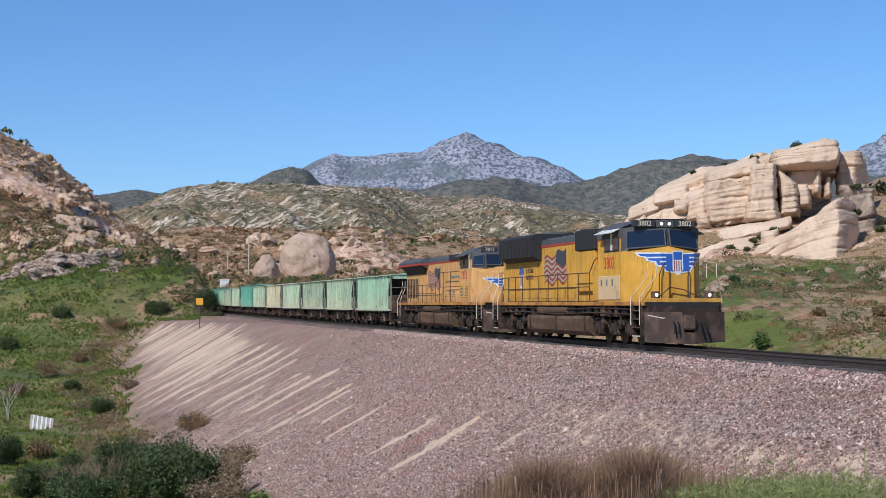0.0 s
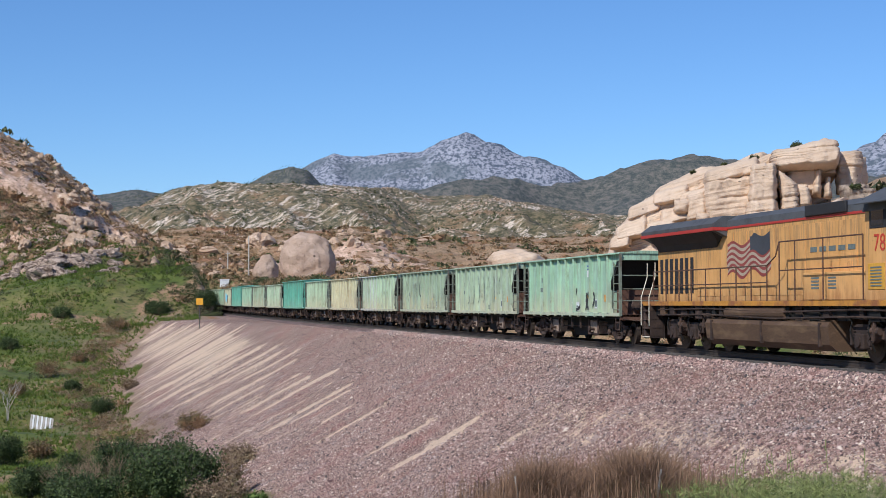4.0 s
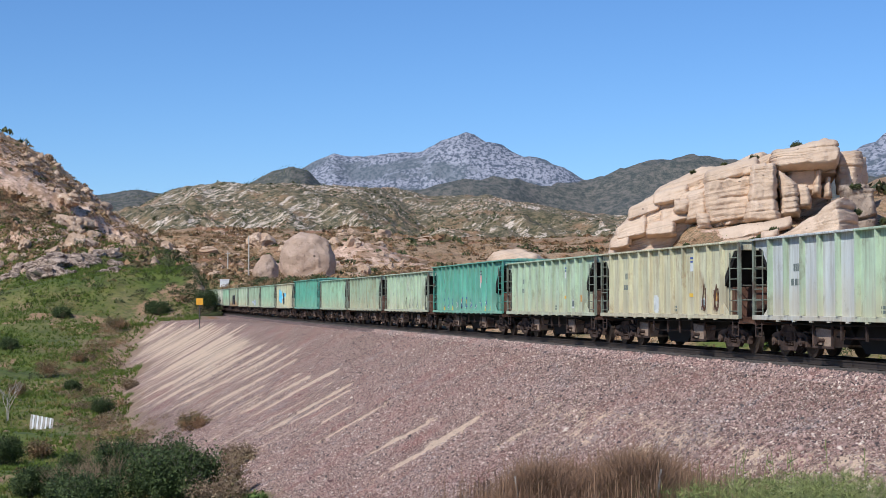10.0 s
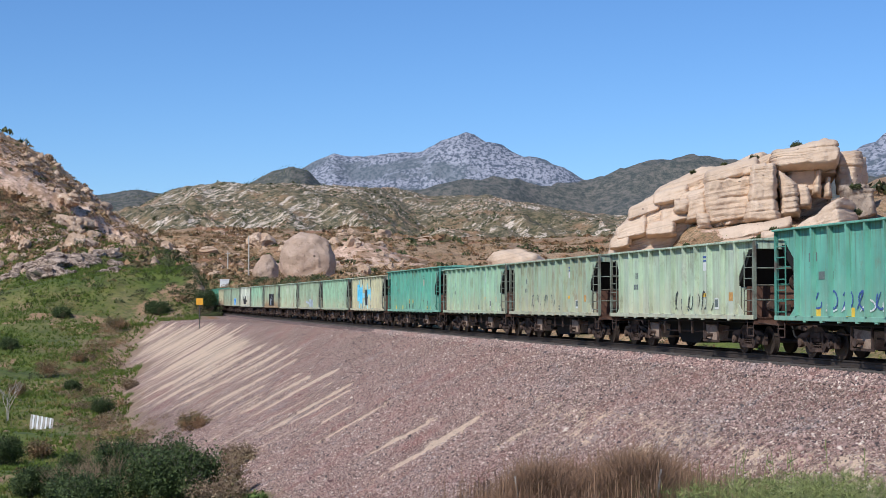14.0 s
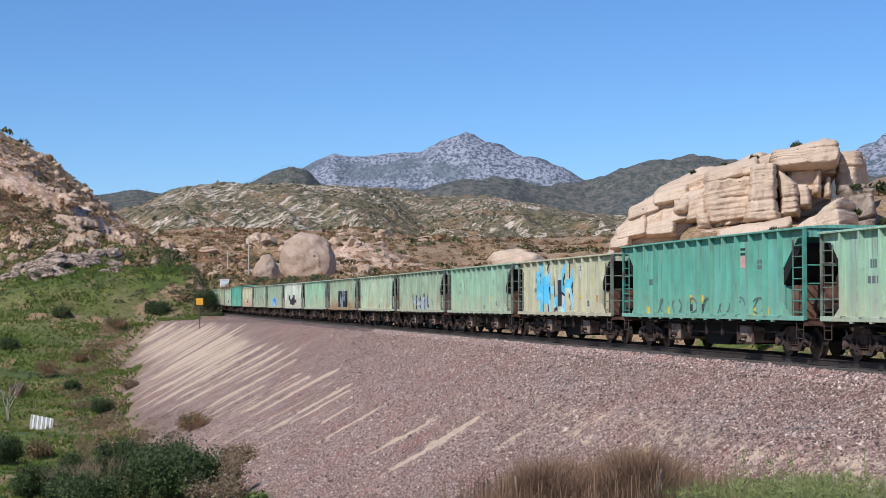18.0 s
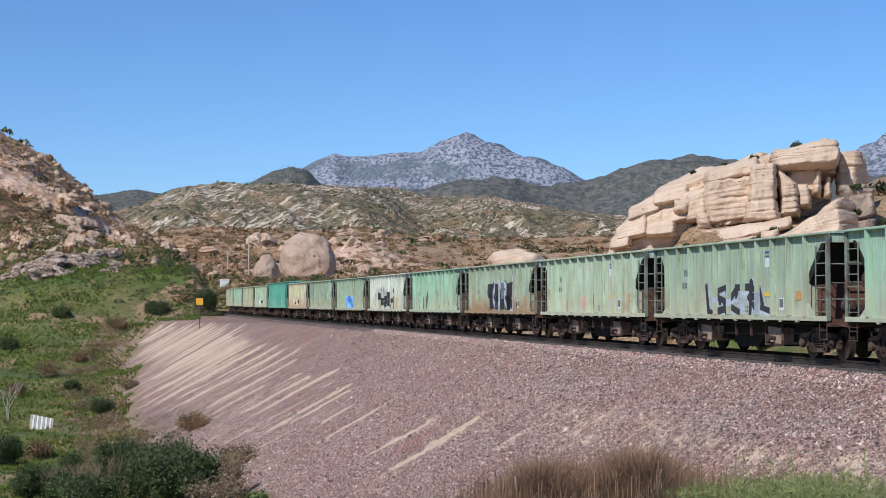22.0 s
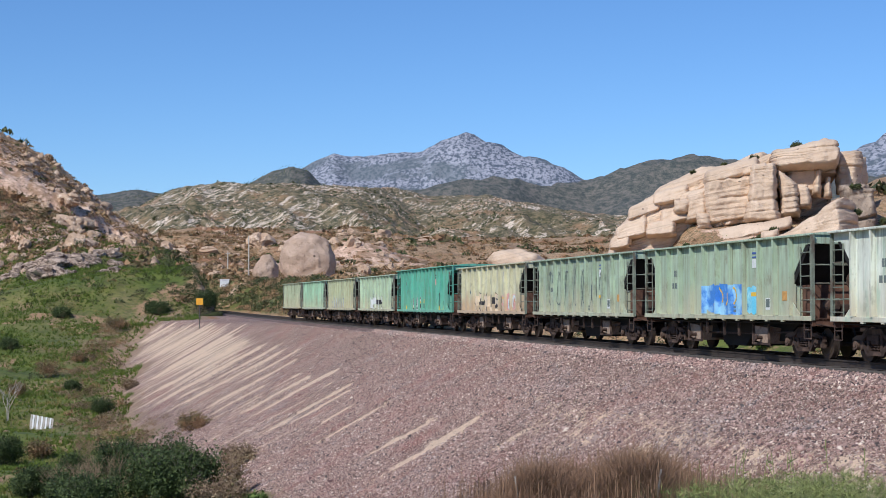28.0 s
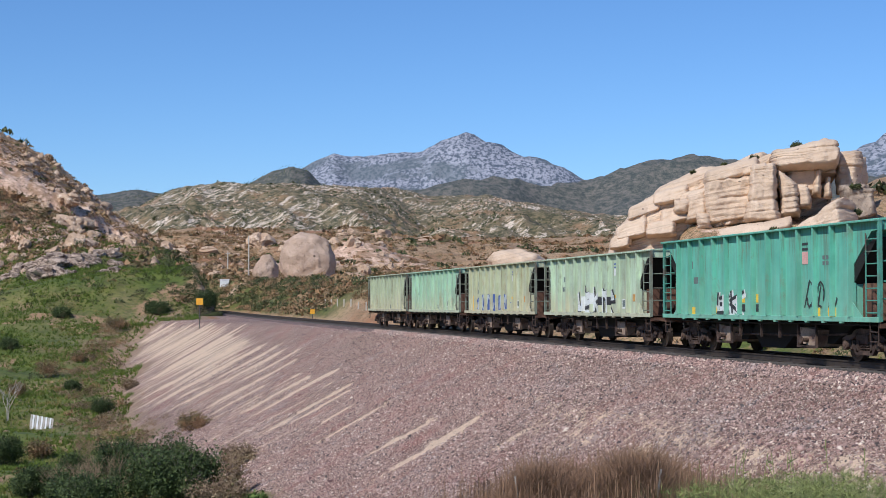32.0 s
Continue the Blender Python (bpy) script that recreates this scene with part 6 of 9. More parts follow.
    for y in (-0.36, 0.36):
        bm = bmesh.new()
        pipe(bm, [(10.02, y, 1.6), (10.04, y, 2.62), (9.92, y, 2.75)], 0.02, 6)
        part("door_rail", bm, RAIL_DARK, L)
    bm = bmesh.new()
    pipe(bm, [(10.10, -0.95, 1.62), (10.16, -0.40, 2.10), (10.16, 0.10, 2.02), (10.10, 0.95, 1.66)], 0.02, 6)
    part("walkover_chain", bm, RAIL_DARK, L)
    bm = bmesh.new()
    box(bm, 10.28, 10.46, -1.42, 1.42, 1.56, 1.70, 0.01)
    part("front_step_edge", bm, YELLOW, L)
    bm = bmesh.new()
    box(bm, 10.05, 10.44, -1.35, 1.35, 1.0, 1.55)
    part("front_plate", bm, LOCO_BROWN, L)
    waving_flag(L, -3.4, -0.15, 2.35, 3.55, -0.9965)
    bm = bmesh.new()
    prism(bm, [(-7.5, 2.86), (-6.7, 2.86), (-6.75, 3.10), (-6.85, 3.22), (-7.1, 3.16), (-7.35, 3.22), (-7.45, 3.10)], -1.002, -0.996)
    shield = part("shield_decal", bm, BLUE_MARK, L)
    bm = bmesh.new()
    prism(bm, [(-7.45, 2.86), (-6.75, 2.86), (-6.80, 2.35), (-7.1, 2.15), (-7.40, 2.35)], -1.001, -0.996)
    part("shield_field", bm, WING_WHITE, shield)
    for k in range(3):
        bm = bmesh.new()
        box(bm, -7.36 + 0.22 * k, -7.26 + 0.22 * k, -1.003, -0.999, 2.36, 2.84)
        part("shield_stripe", bm, FLAG_RED, shield)
    letters("BUILDING\nAMERICA", 0.30, Matrix.Translation((-5.7, -1.0, 2.85)) @ NEAR_SIDE, RUST_PANEL, L, "slogan")
    running_gear(L, True, -4.5, 4.2, TANK)
    tagged(L, "yellow six-axle diesel locomotive with grey roof and blue winged nose", "locomotive", "locomotives")
    L.matrix_basis = on_rails(3.0)
    TRAIN.append((L, 3.0))


def second_locomotive():
    L = empty("locomotive")
    Y = YELLOW_OLD
    bm = bmesh.new()
    box(bm, -10.6, 5.6, -0.96, 0.96, 1.58, 3.86, 0.02)
    part("long_hood", bm, Y, L)
    bm = bmesh.new()
    prism_x(bm, [(-0.98, 3.90), (0.98, 3.90), (0.96, 4.10), (0.6, 4.28), (-0.6, 4.28), (-0.96, 4.10)], -4.4, 5.6)
    part("hood_roof", bm, ROOF_GREY, L)
    bm = bmesh.new()
    prism_x(bm, [(-1.0, 3.62), (-1.42, 3.82), (-1.44, 4.02), (-1.1, 4.26), (1.1, 4.26), (1.44, 4.02), (1.42, 3.82), (1.0, 3.62)], -11.0, -4.4)
    part("radiator_wing", bm, ROOF_GREY, L)
    bm = bmesh.new()
    prism_x(bm, [(-1.452, 3.80), (-1.458, 3.90), (1.458, 3.90), (1.452, 3.80)], -11.02, -4.38)
    box(bm, -4.38, 5.6, -0.985, 0.985, 3.84, 3.905)
    part("red_stripe", bm, RED_LINE, L)
    for sy in (-1, 1):
        bm = bmesh.new()
        hull(bm, [[(-10.4, sy * 0.98, 3.66), (-4.7, sy * 0.98, 3.66), (-4.7, sy * 1.38, 3.79), (-10.4, sy * 1.38, 3.79)], [(-10.4, sy * 0.98, 3.30), (-5.2, sy * 0.98, 3.30), (-4.9, sy * 1.1, 3.5), (-10.4, sy * 1.1, 3.5)]])
        part("radiator_screen", bm, GRILLE, L)
        for k in range(7):
            bm = bmesh.new()
            box(bm, -10.35 + 0.47 * k, -10.08 + 0.47 * k, sy * 0.955, sy * 0.968, 1.85, 3.05)
            part("louvre", bm, GRILLE, L)
        for k in range(12):
            x = -6.9 + 1.0 * k
            if x < 4.4:
                bm = bmesh.new()
                box(bm, x + 0.03, x + 0.97, sy * 0.96, sy * 0.972, 1.75, 3.72, 0.004)
                part("hood_door", bm, Y, L)
        bm = bmesh.new()
        box(bm, 1.5, 5.3, sy * 0.97, sy * 1.25, 1.6, 2.35, 0.02)
        part("equipment_box", bm, Y, L)
        for x in (2.0, 3.0):
            bm = bmesh.new()
            for z in range(4):
                box(bm, x, x + 0.45, sy * 1.25, sy * 1.258, 1.9 + 0.09 * z, 1.95 + 0.09 * z)
            part("vent", bm, GREY_MARK, L)
        bm = bmesh.new()
        box(bm, -10.75, 10.4, sy * 1.36, sy * 1.50, 1.44, 1.585, 0.01)
        part("deck_edge", bm, DECK_OLD, L)
        bm = bmesh.new()
        box(bm, 1.2, 3.6, sy * 0.97, sy * 1.05, 3.92, 4.22, 0.02)
        part("intake_grille", bm, GRILLE, L)
    bm = bmesh.new()
    box(bm, -10.75, 10.5, -1.40, 1.40, 1.43, 1.575)
    part("deck", bm, GRILLE, L)
    bm = bmesh.new()
    box(bm, 5.5, 8.1, -1.5, 1.5, 1.58, 3.80, 0.02)
    part("cab", bm, Y, L)
    bm = bmesh.new()
    hull(bm, [[(5.4, -1.52, 3.80), (5.4, -1.52, 4.12), (5.4, -0.9, 4.42), (5.4, 0.9, 4.42), (5.4, 1.52, 4.12), (5.4, 1.52, 3.80)],
              [(8.10, -1.52, 3.80), (8.10, -1.52, 4.12), (8.35, -0.9, 4.46), (8.35, 0.9, 4.46), (8.10, 1.52, 4.12), (8.10, 1.52, 3.80)]])
    part("cab_roof", bm, ROOF_GREY, L)
    bm = bmesh.new()
    hull(bm, [[(8.08, -1.50, 3.36), (8.62, -0.9, 3.36), (8.62, 0.9, 3.36), (8.08, 1.50, 3.36)], [(8.08, -1.50, 4.12), (8.40, -0.9, 4.44), (8.40, 0.9, 4.44), (8.08, 1.50, 4.12)]])
    part("windshield_wall", bm, ROOF_GREY, L)
    cab_windows(L, [[(8.68, -0.86, 3.50), (8.68, -0.06, 3.50), (8.54, -0.06, 4.05), (8.54, -0.86, 4.05)], [(8.68, 0.06, 3.50), (8.68, 0.86, 3.50), (8.54, 0.86, 4.05), (8.54, 0.06, 4.05)], [(8.20, -1.44, 3.50), (8.62, -0.96, 3.50), (8.50, -0.94, 4.03), (8.18, -1.40, 3.95)], [(8.62, 0.96, 3.50), (8.20, 1.44, 3.50), (8.18, 1.40, 3.95), (8.50, 0.94, 4.03)]], ROOF_GREY)
    bm = bmesh.new()
    hull(bm, [[(8.05, -1.50, 1.58), (8.05, -1.50, 3.38), (8.05, 0, 3.42), (8.05, 1.50, 3.38), (8.05, 1.50, 1.58)],
              [(8.75, -1.20, 1.58), (8.75, -1.20, 3.12), (8.75, 0, 3.42), (8.75, 1.20, 3.12), (8.75, 1.20, 1.58)],
              [(10.2, -CORNER, 1.58), (10.15, -CORNER, 3.05), (10.12, 0, 3.22), (10.15, CORNER, 3.05), (10.2, CORNER, 1.58)]])
    part("nose", bm, Y, L)

    def face(p, q, lift):
        a = abs(p)
        if a <= CORNER + 1e-6:
            return (10.205 - 0.05 * (q - 1.58) / 1.5 + lift, p, q)
        f = (a - CORNER) / (1.20 - CORNER)
        x = 10.205 - 0.05 * (q - 1.58) / 1.5 * (1 - f) - f * 1.45
        return (x + lift * 0.5, p + math.copysign(lift * 1.2, p), q)

    wing_emblem(L, face, 1.14, 0.85, 2.45)
    for y in (-0.62, 0.62):
        bm = bmesh.new()
        box(bm, 8.22, 8.46, y - 0.44, y + 0.44, 4.16, 4.40, 0.015)
        part("number_board", bm, BLACK_MARK, L)
        letters("7813", 0.25, Matrix.Translation((8.472, y, 4.28)) @ FRONT_SIDE, RAIL_WHITE, L)
    bm = bmesh.new()
    box(bm, 10.13, 10.2, -0.12, 0.12, 2.78, 3.16, 0.02)
    hb = part("headlight_box", bm, BLACK_MARK, L)
    for z in (2.88, 3.06):
        bm = bmesh.new()
        disc(bm, (10.205, 0, z), (1, 0, 0), 0.075, 0.02, 14)
        part("headlight", bm, LENS, hb)
    letters("7813", 0.60, Matrix.Translation((6.55, -1.507, 2.98)) @ NEAR_SIDE, NUMBER_RED, L)
    for sy in (-1, 1):
        bm = bmesh.new()
        box(bm, 5.75, 7.5, sy * 1.50, sy * 1.512, 3.36, 3.98, 0.01)
        part("window_surround", bm, GRILLE, L)
        for x0, x1 in ((5.85, 6.45), (6.75, 7.4)):
            bm = bmesh.new()
            box(bm, x0, x1, sy * 1.512, sy * 1.518, 3.42, 3.92)
            part("side_window", bm, GLASS, L)
        bm = bmesh.new()
        box(bm, 7.62, 7.72, sy * 1.5, sy * 1.53, 3.3, 4.05)
        part("mirror", bm, RAIL_WHITE, L)
        bm = bmesh.new()
        hull(bm, [[(5.6, sy * 1.50, 4.10), (7.6, sy * 1.50, 4.10), (7.6, sy * 1.84, 3.95), (5.6, sy * 1.84, 3.95)], [(5.6, sy * 1.50, 4.13), (7.6, sy * 1.50, 4.13), (7.6, sy * 1.85, 3.975), (5.6, sy * 1.85, 3.975)]])
        part("awning", bm, ROOF_GREY, L)
        for x0 in (5.65, 6.75):
            bm = bmesh.new()
            box(bm, x0, x0 + 0.85, sy * 1.50, sy * 1.515, 1.85, 2.5, 0.01)
            door = part("cab_vent_door", bm, YELLOW, L)
            bm = bmesh.new()
            for z in range(7):
                box(bm, x0 + 0.15, x0 + 0.7, sy * 1.515, sy * 1.525, 1.93 + 0.075 * z, 1.965 + 0.075 * z)
            part("vent_slat", bm, GREY_MARK, door)
        stairwell(L, 9.35, 10.3, sy, RAIL_WHITE)
        stairwell(L, -10.7, -9.9, sy, RAIL_WHITE)
        side_rail(L, [-9.7, -8.5, -7.3, -6.2, -5.0, -3.8, -2.6, -1.5, -0.4], 2.60, sy, 1.46, RAIL_DARK)
        side_rail(L, [0.3, 1.3, 3.0, 5.2], 3.25, sy, 1.40, RAIL_DARK)
        bm = bmesh.new()
        pipe(bm, [(-0.4, sy * 1.46, 2.60), (0.1, sy * 1.42, 2.85), (0.3, sy * 1.40, 3.25)], 0.02, 6)
        part("grab_rail", bm, RAIL_DARK, L)
    bm = bmesh.new()
    box(bm, 10.05, 10.5, -1.35, 1.35, 1.0, 1.55)
    part("front_plate", bm, STEEL_BLACK, L)
    waving_flag(L, -4.4, -1.2, 2.35, 3.35, -0.977)
    bm = bmesh.new()
    for q in range(5):
        box(bm, 1.4 + 0.55 * q, 1.8 + 0.55 * q, -0.982, -0.976, 2.92, 3.06)
    part("slogan", bm, GREY_MARK, L)
    running_gear(L, False, -5.0, 3.4, TANK)
    tagged(L, "faded yellow six-axle diesel locomotive with rust stains and grey roof", "locomotive", "locomotives")
    L.matrix_basis = on_rails(25.8)
    TRAIN.append((L, 25.8))


first_locomotive()
second_locomotive()
# ---------------------------------------------------------------- rocks
def rock_mesh(name, hx, hy, hz, seed, level=4, square=0.45, bed=0.5, material=None, crack=0.35, boxy=0.75, lump=0.136):
    """A weathered sandstone mass: a rounded block with bedding ledges, vertical joints and lumps."""
    bm = bmesh.new()
    bmesh.ops.create_icosphere(bm, subdivisions=level, radius=1.0)
    big = max(hx, hy, hz)
    off = Vector((seed * 13.7, seed * 5.1, seed * 9.3))
    for v in bm.verts:
        p = v.co.copy()
        q = Vector([math.copysign(abs(c) ** square, c) for c in p])
        q = q / max(1e-6, max(abs(q.x), abs(q.y), abs(q.z)) ** boxy)
        w = Vector((q.x * hx, q.y * hy, q.z * hz))
        n1 = noise.fractal(w * (1.1 / big) + off, 1.0, 2.0, 4)
        n2 = noise.fractal(w * (4.0 / big) + off * 2, 0.9, 2.0, 4)
        ledge = math.sin((w.z + 0.22 * w.x + 0.35 * n1 * big * 0.3) * (2.2 if big < 4 else 1.25) + seed) ** 3
        joint = abs(noise.noise(Vector((w.x * 0.42, w.y * 0.42, w.z * 0.05)) + off))
        joint = -max(0.0, 0.10 - joint) / 0.10
        out = Vector((p.x, p.y, p.z * 0.6)).normalized()
        w += out * (lump * big * n1 + 0.055 * big * n2 + bed * 0.32 * ledge + crack * joint * min(1.6, 0.25 * big))
        v.co = w
    me = bpy.data.meshes.new(name)
    bm.to_mesh(me)
    bm.free()
    me.materials.append(material or ROCK)
    me.shade_smooth()
    return me


ROCKS = []


def dome_rock():
    g = Nodes("smooth_pink_sandstone", 0.9)
    P = g.coord("Object")
    c = g.mix(g.step(g.noise(P, 0.35, 6, 0.65), 0.3, 0.7), (0.49, 0.34, 0.240), (0.70, 0.52, 0.39))
    c = g.mix(g.step(g.noise(P, 0.9, 8, 0.75), 0.55, 0.66, 0.0, 0.8), c, (0.34, 0.22, 0.145))
    # hole shade put into the colour as scattered dark spots
    c = g.mix(g.step(g.cells(P, 0.30, "Distance"), 0.05, 0.09, 0.9, 0.0), c, (0.12, 0.08, 0.055))
    return g.finish(c, g.noise(P, 1.0, 9, 0.78), 0.7, 0.9)


DOME_ROCK = dome_rock()


def grey_sandstone():
    g = Nodes("grey_sandstone", 0.9)
    P = g.coord("Object")
    c = g.mix(g.step(g.noise(P, 0.5, 7, 0.7), 0.35, 0.65), (0.27, 0.20, 0.145), (0.46, 0.36, 0.27))
    c = g.mix(g.step(g.noise(P, 1.6, 7, 0.75), 0.54, 0.64), c, (0.14, 0.105, 0.075))
    return g.finish(c, g.noise(P, 1.6, 8, 0.75), 0.25, 0.9)


GREY_SAND = grey_sandstone()


def rock_mass(x, y, z, hx, hy, hz, tilt, material=None, name="rock_outcrop", label="pale layered sandstone outcrop on the dry slope", level=5, square=0.5, boxy=0.75, lump=0.136):
    seed = len(ROCKS) + 1
    me = rock_mesh(name, hx, hy, hz, seed, level, square, material=material, boxy=boxy, lump=lump, crack=0.0 if material == DOME_ROCK else 0.35, bed=0.2 if material == DOME_ROCK else 0.5)
    ob = new(name, me)
    ob.matrix_basis = pose(x, y, z, 0, tilt, (seed * 37) % 14 - 7)
    tagged(ob, label, "rock", "sandstone rocks")
    ROCKS.append(ob)
    return ob


BEDS = np.cumsum(np.random.RandomState(31).gamma(2.0, 0.62, 90) + 0.3) - 30.0
BED_DEPTH = np.random.RandomState(32).uniform(0, 1, 91) ** 1.3
BED_STEP = np.random.RandomState(33).uniform(-1, 1, 91)


def bedded(x, y, z, dip, soft=1.0, wide=0.15):
    """How far weathered sandstone stands out: rounded beds with seams that come and go, broad lumps and grain."""
    broad = fbm(x / 9.0 + 0.3 * y / 9.0, z / 7.0, 4, 141)
    grain = fbm(x / 1.7 + 0.4 * y, z / 1.3, 4, 142)
    b = z - dip * (x - 38.0) + 1.0 * broad + 0.10 * grain
    k = np.clip(np.searchsorted(BEDS, b), 1, len(BEDS) - 1)
    low, high = BEDS[k - 1], BEDS[k]
    f = (b - low) / (high - low)
    near = np.minimum(b - low, high - b)
    seam = np.where(f < 0.5, k - 1, k)
    shows = smooth(0.0, 0.30, fbm(x / 6.0 + 3.1 * seam, y / 8.0, 3, 143) + 0.06)
    groove = np.exp(-(near / wide) ** 2) * BED_DEPTH[seam] * shows
    pillow = 1 - (2 * f - 1) ** 4
    fine = np.abs(fbm(x / 14.0, b / 0.33, 3, 144))
    return 0.40 * broad + 0.17 * grain + (0.10 * pillow + 0.20 * BED_STEP[k] + 0.22 * (fine - 0.2)) * soft - 1.45 * groove * min(1.0, 0.3 + soft)


def grid_faces(nx, nt, start=0, flip=False):
    a = start + np.arange(nx - 1)[:, None] * nt + np.arange(nt - 1)[None, :]
    q = np.stack([a, a + nt, a + nt + 1, a + 1], -1).reshape(-1, 4)
    return q[:, ::-1] if flip else q


def rock_part(name, verts, quads, parent, label="", material=None):
    me = mesh_of(name, verts, quads.tolist(), material or ROCK, False)
    ob = part(name, me, None, parent, label)
    ROCKS.append(ob)
    return ob


def whaleback(parent):
    """The long hump of the formation, whose beds rise with its crest."""
    crest = [(21.0, 6.0), (22.3, 8.8), (24.2, 12.6), (26.6, 15.3), (29.0, 17.4), (33.2, 19.3), (37.9, 20.7), (42.1, 21.9), (47.3, 23.0), (51.0, 22.8), (52.1, 21.6), (52.4, 19.0)]
    cx, cz = zip(*crest)
    nx, nt = 260, 420
    x0 = np.linspace(21.0, 52.4, nx)[:, None] + np.zeros((1, nt))
    a = np.linspace(0, math.pi, nt)[None, :] + np.zeros((nx, 1))
    top = np.interp(x0, cx, cz)
    base = 3.0
    deep = 7.5 * np.minimum(1.0, ((x0 - 20.6) / 6.0) ** 0.6) * np.minimum(1.0, ((52.6 - x0) / 1.6) ** 0.5)
    c, sn = np.cos(a), np.sin(a)
    y = 204.0 - deep * np.sign(c) * np.abs(c) ** 0.75
    z = base + (top - base) * np.abs(sn) ** 0.42
    y = y + np.where(c > 0, 4.6 * np.clip((x0 - 43.0) / 3.0, 0, 1) * np.clip((18.6 - z) / 0.9, 0, 1), 0)      # the hollow under the cap
    out = bedded(x0, y, z, 0.36, 1.5, 0.17) * 1.15 + 0.8 * fbm(x0 / 5.0, z / 3.0, 3, 157)
    ln = np.hypot(c, sn * 0.7)
    v = np.stack([x0, y - out * c / ln, z + out * sn * 0.7 / ln], -1).reshape(-1, 3)
    rock_part("hump", v, grid_faces(nx, nt), parent, "long pale hump of tilted sandstone beds")


def rock_block(parent, name, x, y, z0, z1, w, deep, tilt=0.0, foot=0.0, lean=0.0, taper=0.0, round_off=0.16, edge=0.9, recede=0.12, yaw=-10.0, dip=0.10, soft=1.0, material=None, label=""):
    """One joint-bounded block: sloping top (tilt) and foot, leaning and tapering sides, worn edges, bedded face that recedes upwards."""
    nx, nt = (110, 100) if w * (z1 - z0) > 14 else (56, 50)
    g = lambda n: np.sin(np.linspace(-math.pi / 2, math.pi / 2, n))
    S, T = np.meshgrid(g(nx), g(nt), indexing="ij")
    s = S * np.sqrt(1 - round_off * T * T / 2)
    t = T * np.sqrt(1 - round_off * S * S / 2)
    half = w / 2 * (1 - taper * (t + 1) / 2)
    tall = z1 - z0
    seed = 0.37 * x + 0.11 * z0
    lx = s * half
    h = (t + 1) / 2
    lz = (z0 + foot * lx) * (1 - h) + (z1 + tilt * lx) * h
    rough = min(0.9, 0.09 * min(w, tall) + 0.12)
    lx = lx + rough * s * fbm(lz / 2.4 + seed, s * 0 + 3.3 * np.sign(s) + seed, 4, 152)
    lz = lz + rough * t * fbm(lx / 2.6 + seed, s * 0 + 5.1 + seed, 4, 153)
    px = x + lx + lean * (lz - z0)
    worn = lambda e: np.sqrt(np.clip(1 - (1 - np.clip(e / edge, 0, 1)) ** 2, 0, 1))
    bulge = worn(w / 2 * (1 - np.abs(S))) * worn(tall / 2 * (1 - np.abs(T)))
    vs, qs = [], []
    for k, sy in enumerate((-1, 1)):
        py = y + sy * deep * bulge * (1 + 0.26 * fbm(px / 3.5 + seed, lz / 5, 4, 151)) + (recede * (lz - z0) if sy < 0 else 0) * bulge
        o = np.stack([0.8 * np.sign(s) * np.abs(s) ** 5, sy * bulge + 1e-3 * sy, 0.8 * np.sign(t) * np.abs(t) ** 5], -1)
        o /= np.linalg.norm(o, axis=-1, keepdims=True) + 1e-6
        v = np.stack([px, py, lz], -1) + o * (bedded(px + 0.6 * seed, py, lz, dip, soft) * min(1.0, 0.35 + tall / 10))[..., None]
        v = v - np.array([x, y, 0])
        ca, sa = math.cos(radians(yaw)), math.sin(radians(yaw))
        v = np.stack([v[..., 0] * ca - v[..., 1] * sa + x, v[..., 0] * sa + v[..., 1] * ca + y, v[..., 2]], -1)
        vs.append(v.reshape(-1, 3)), qs.append(grid_faces(nx, nt, k * nx * nt, sy > 0))
    return rock_part(name, np.concatenate(vs), np.concatenate(qs), parent, label, material)


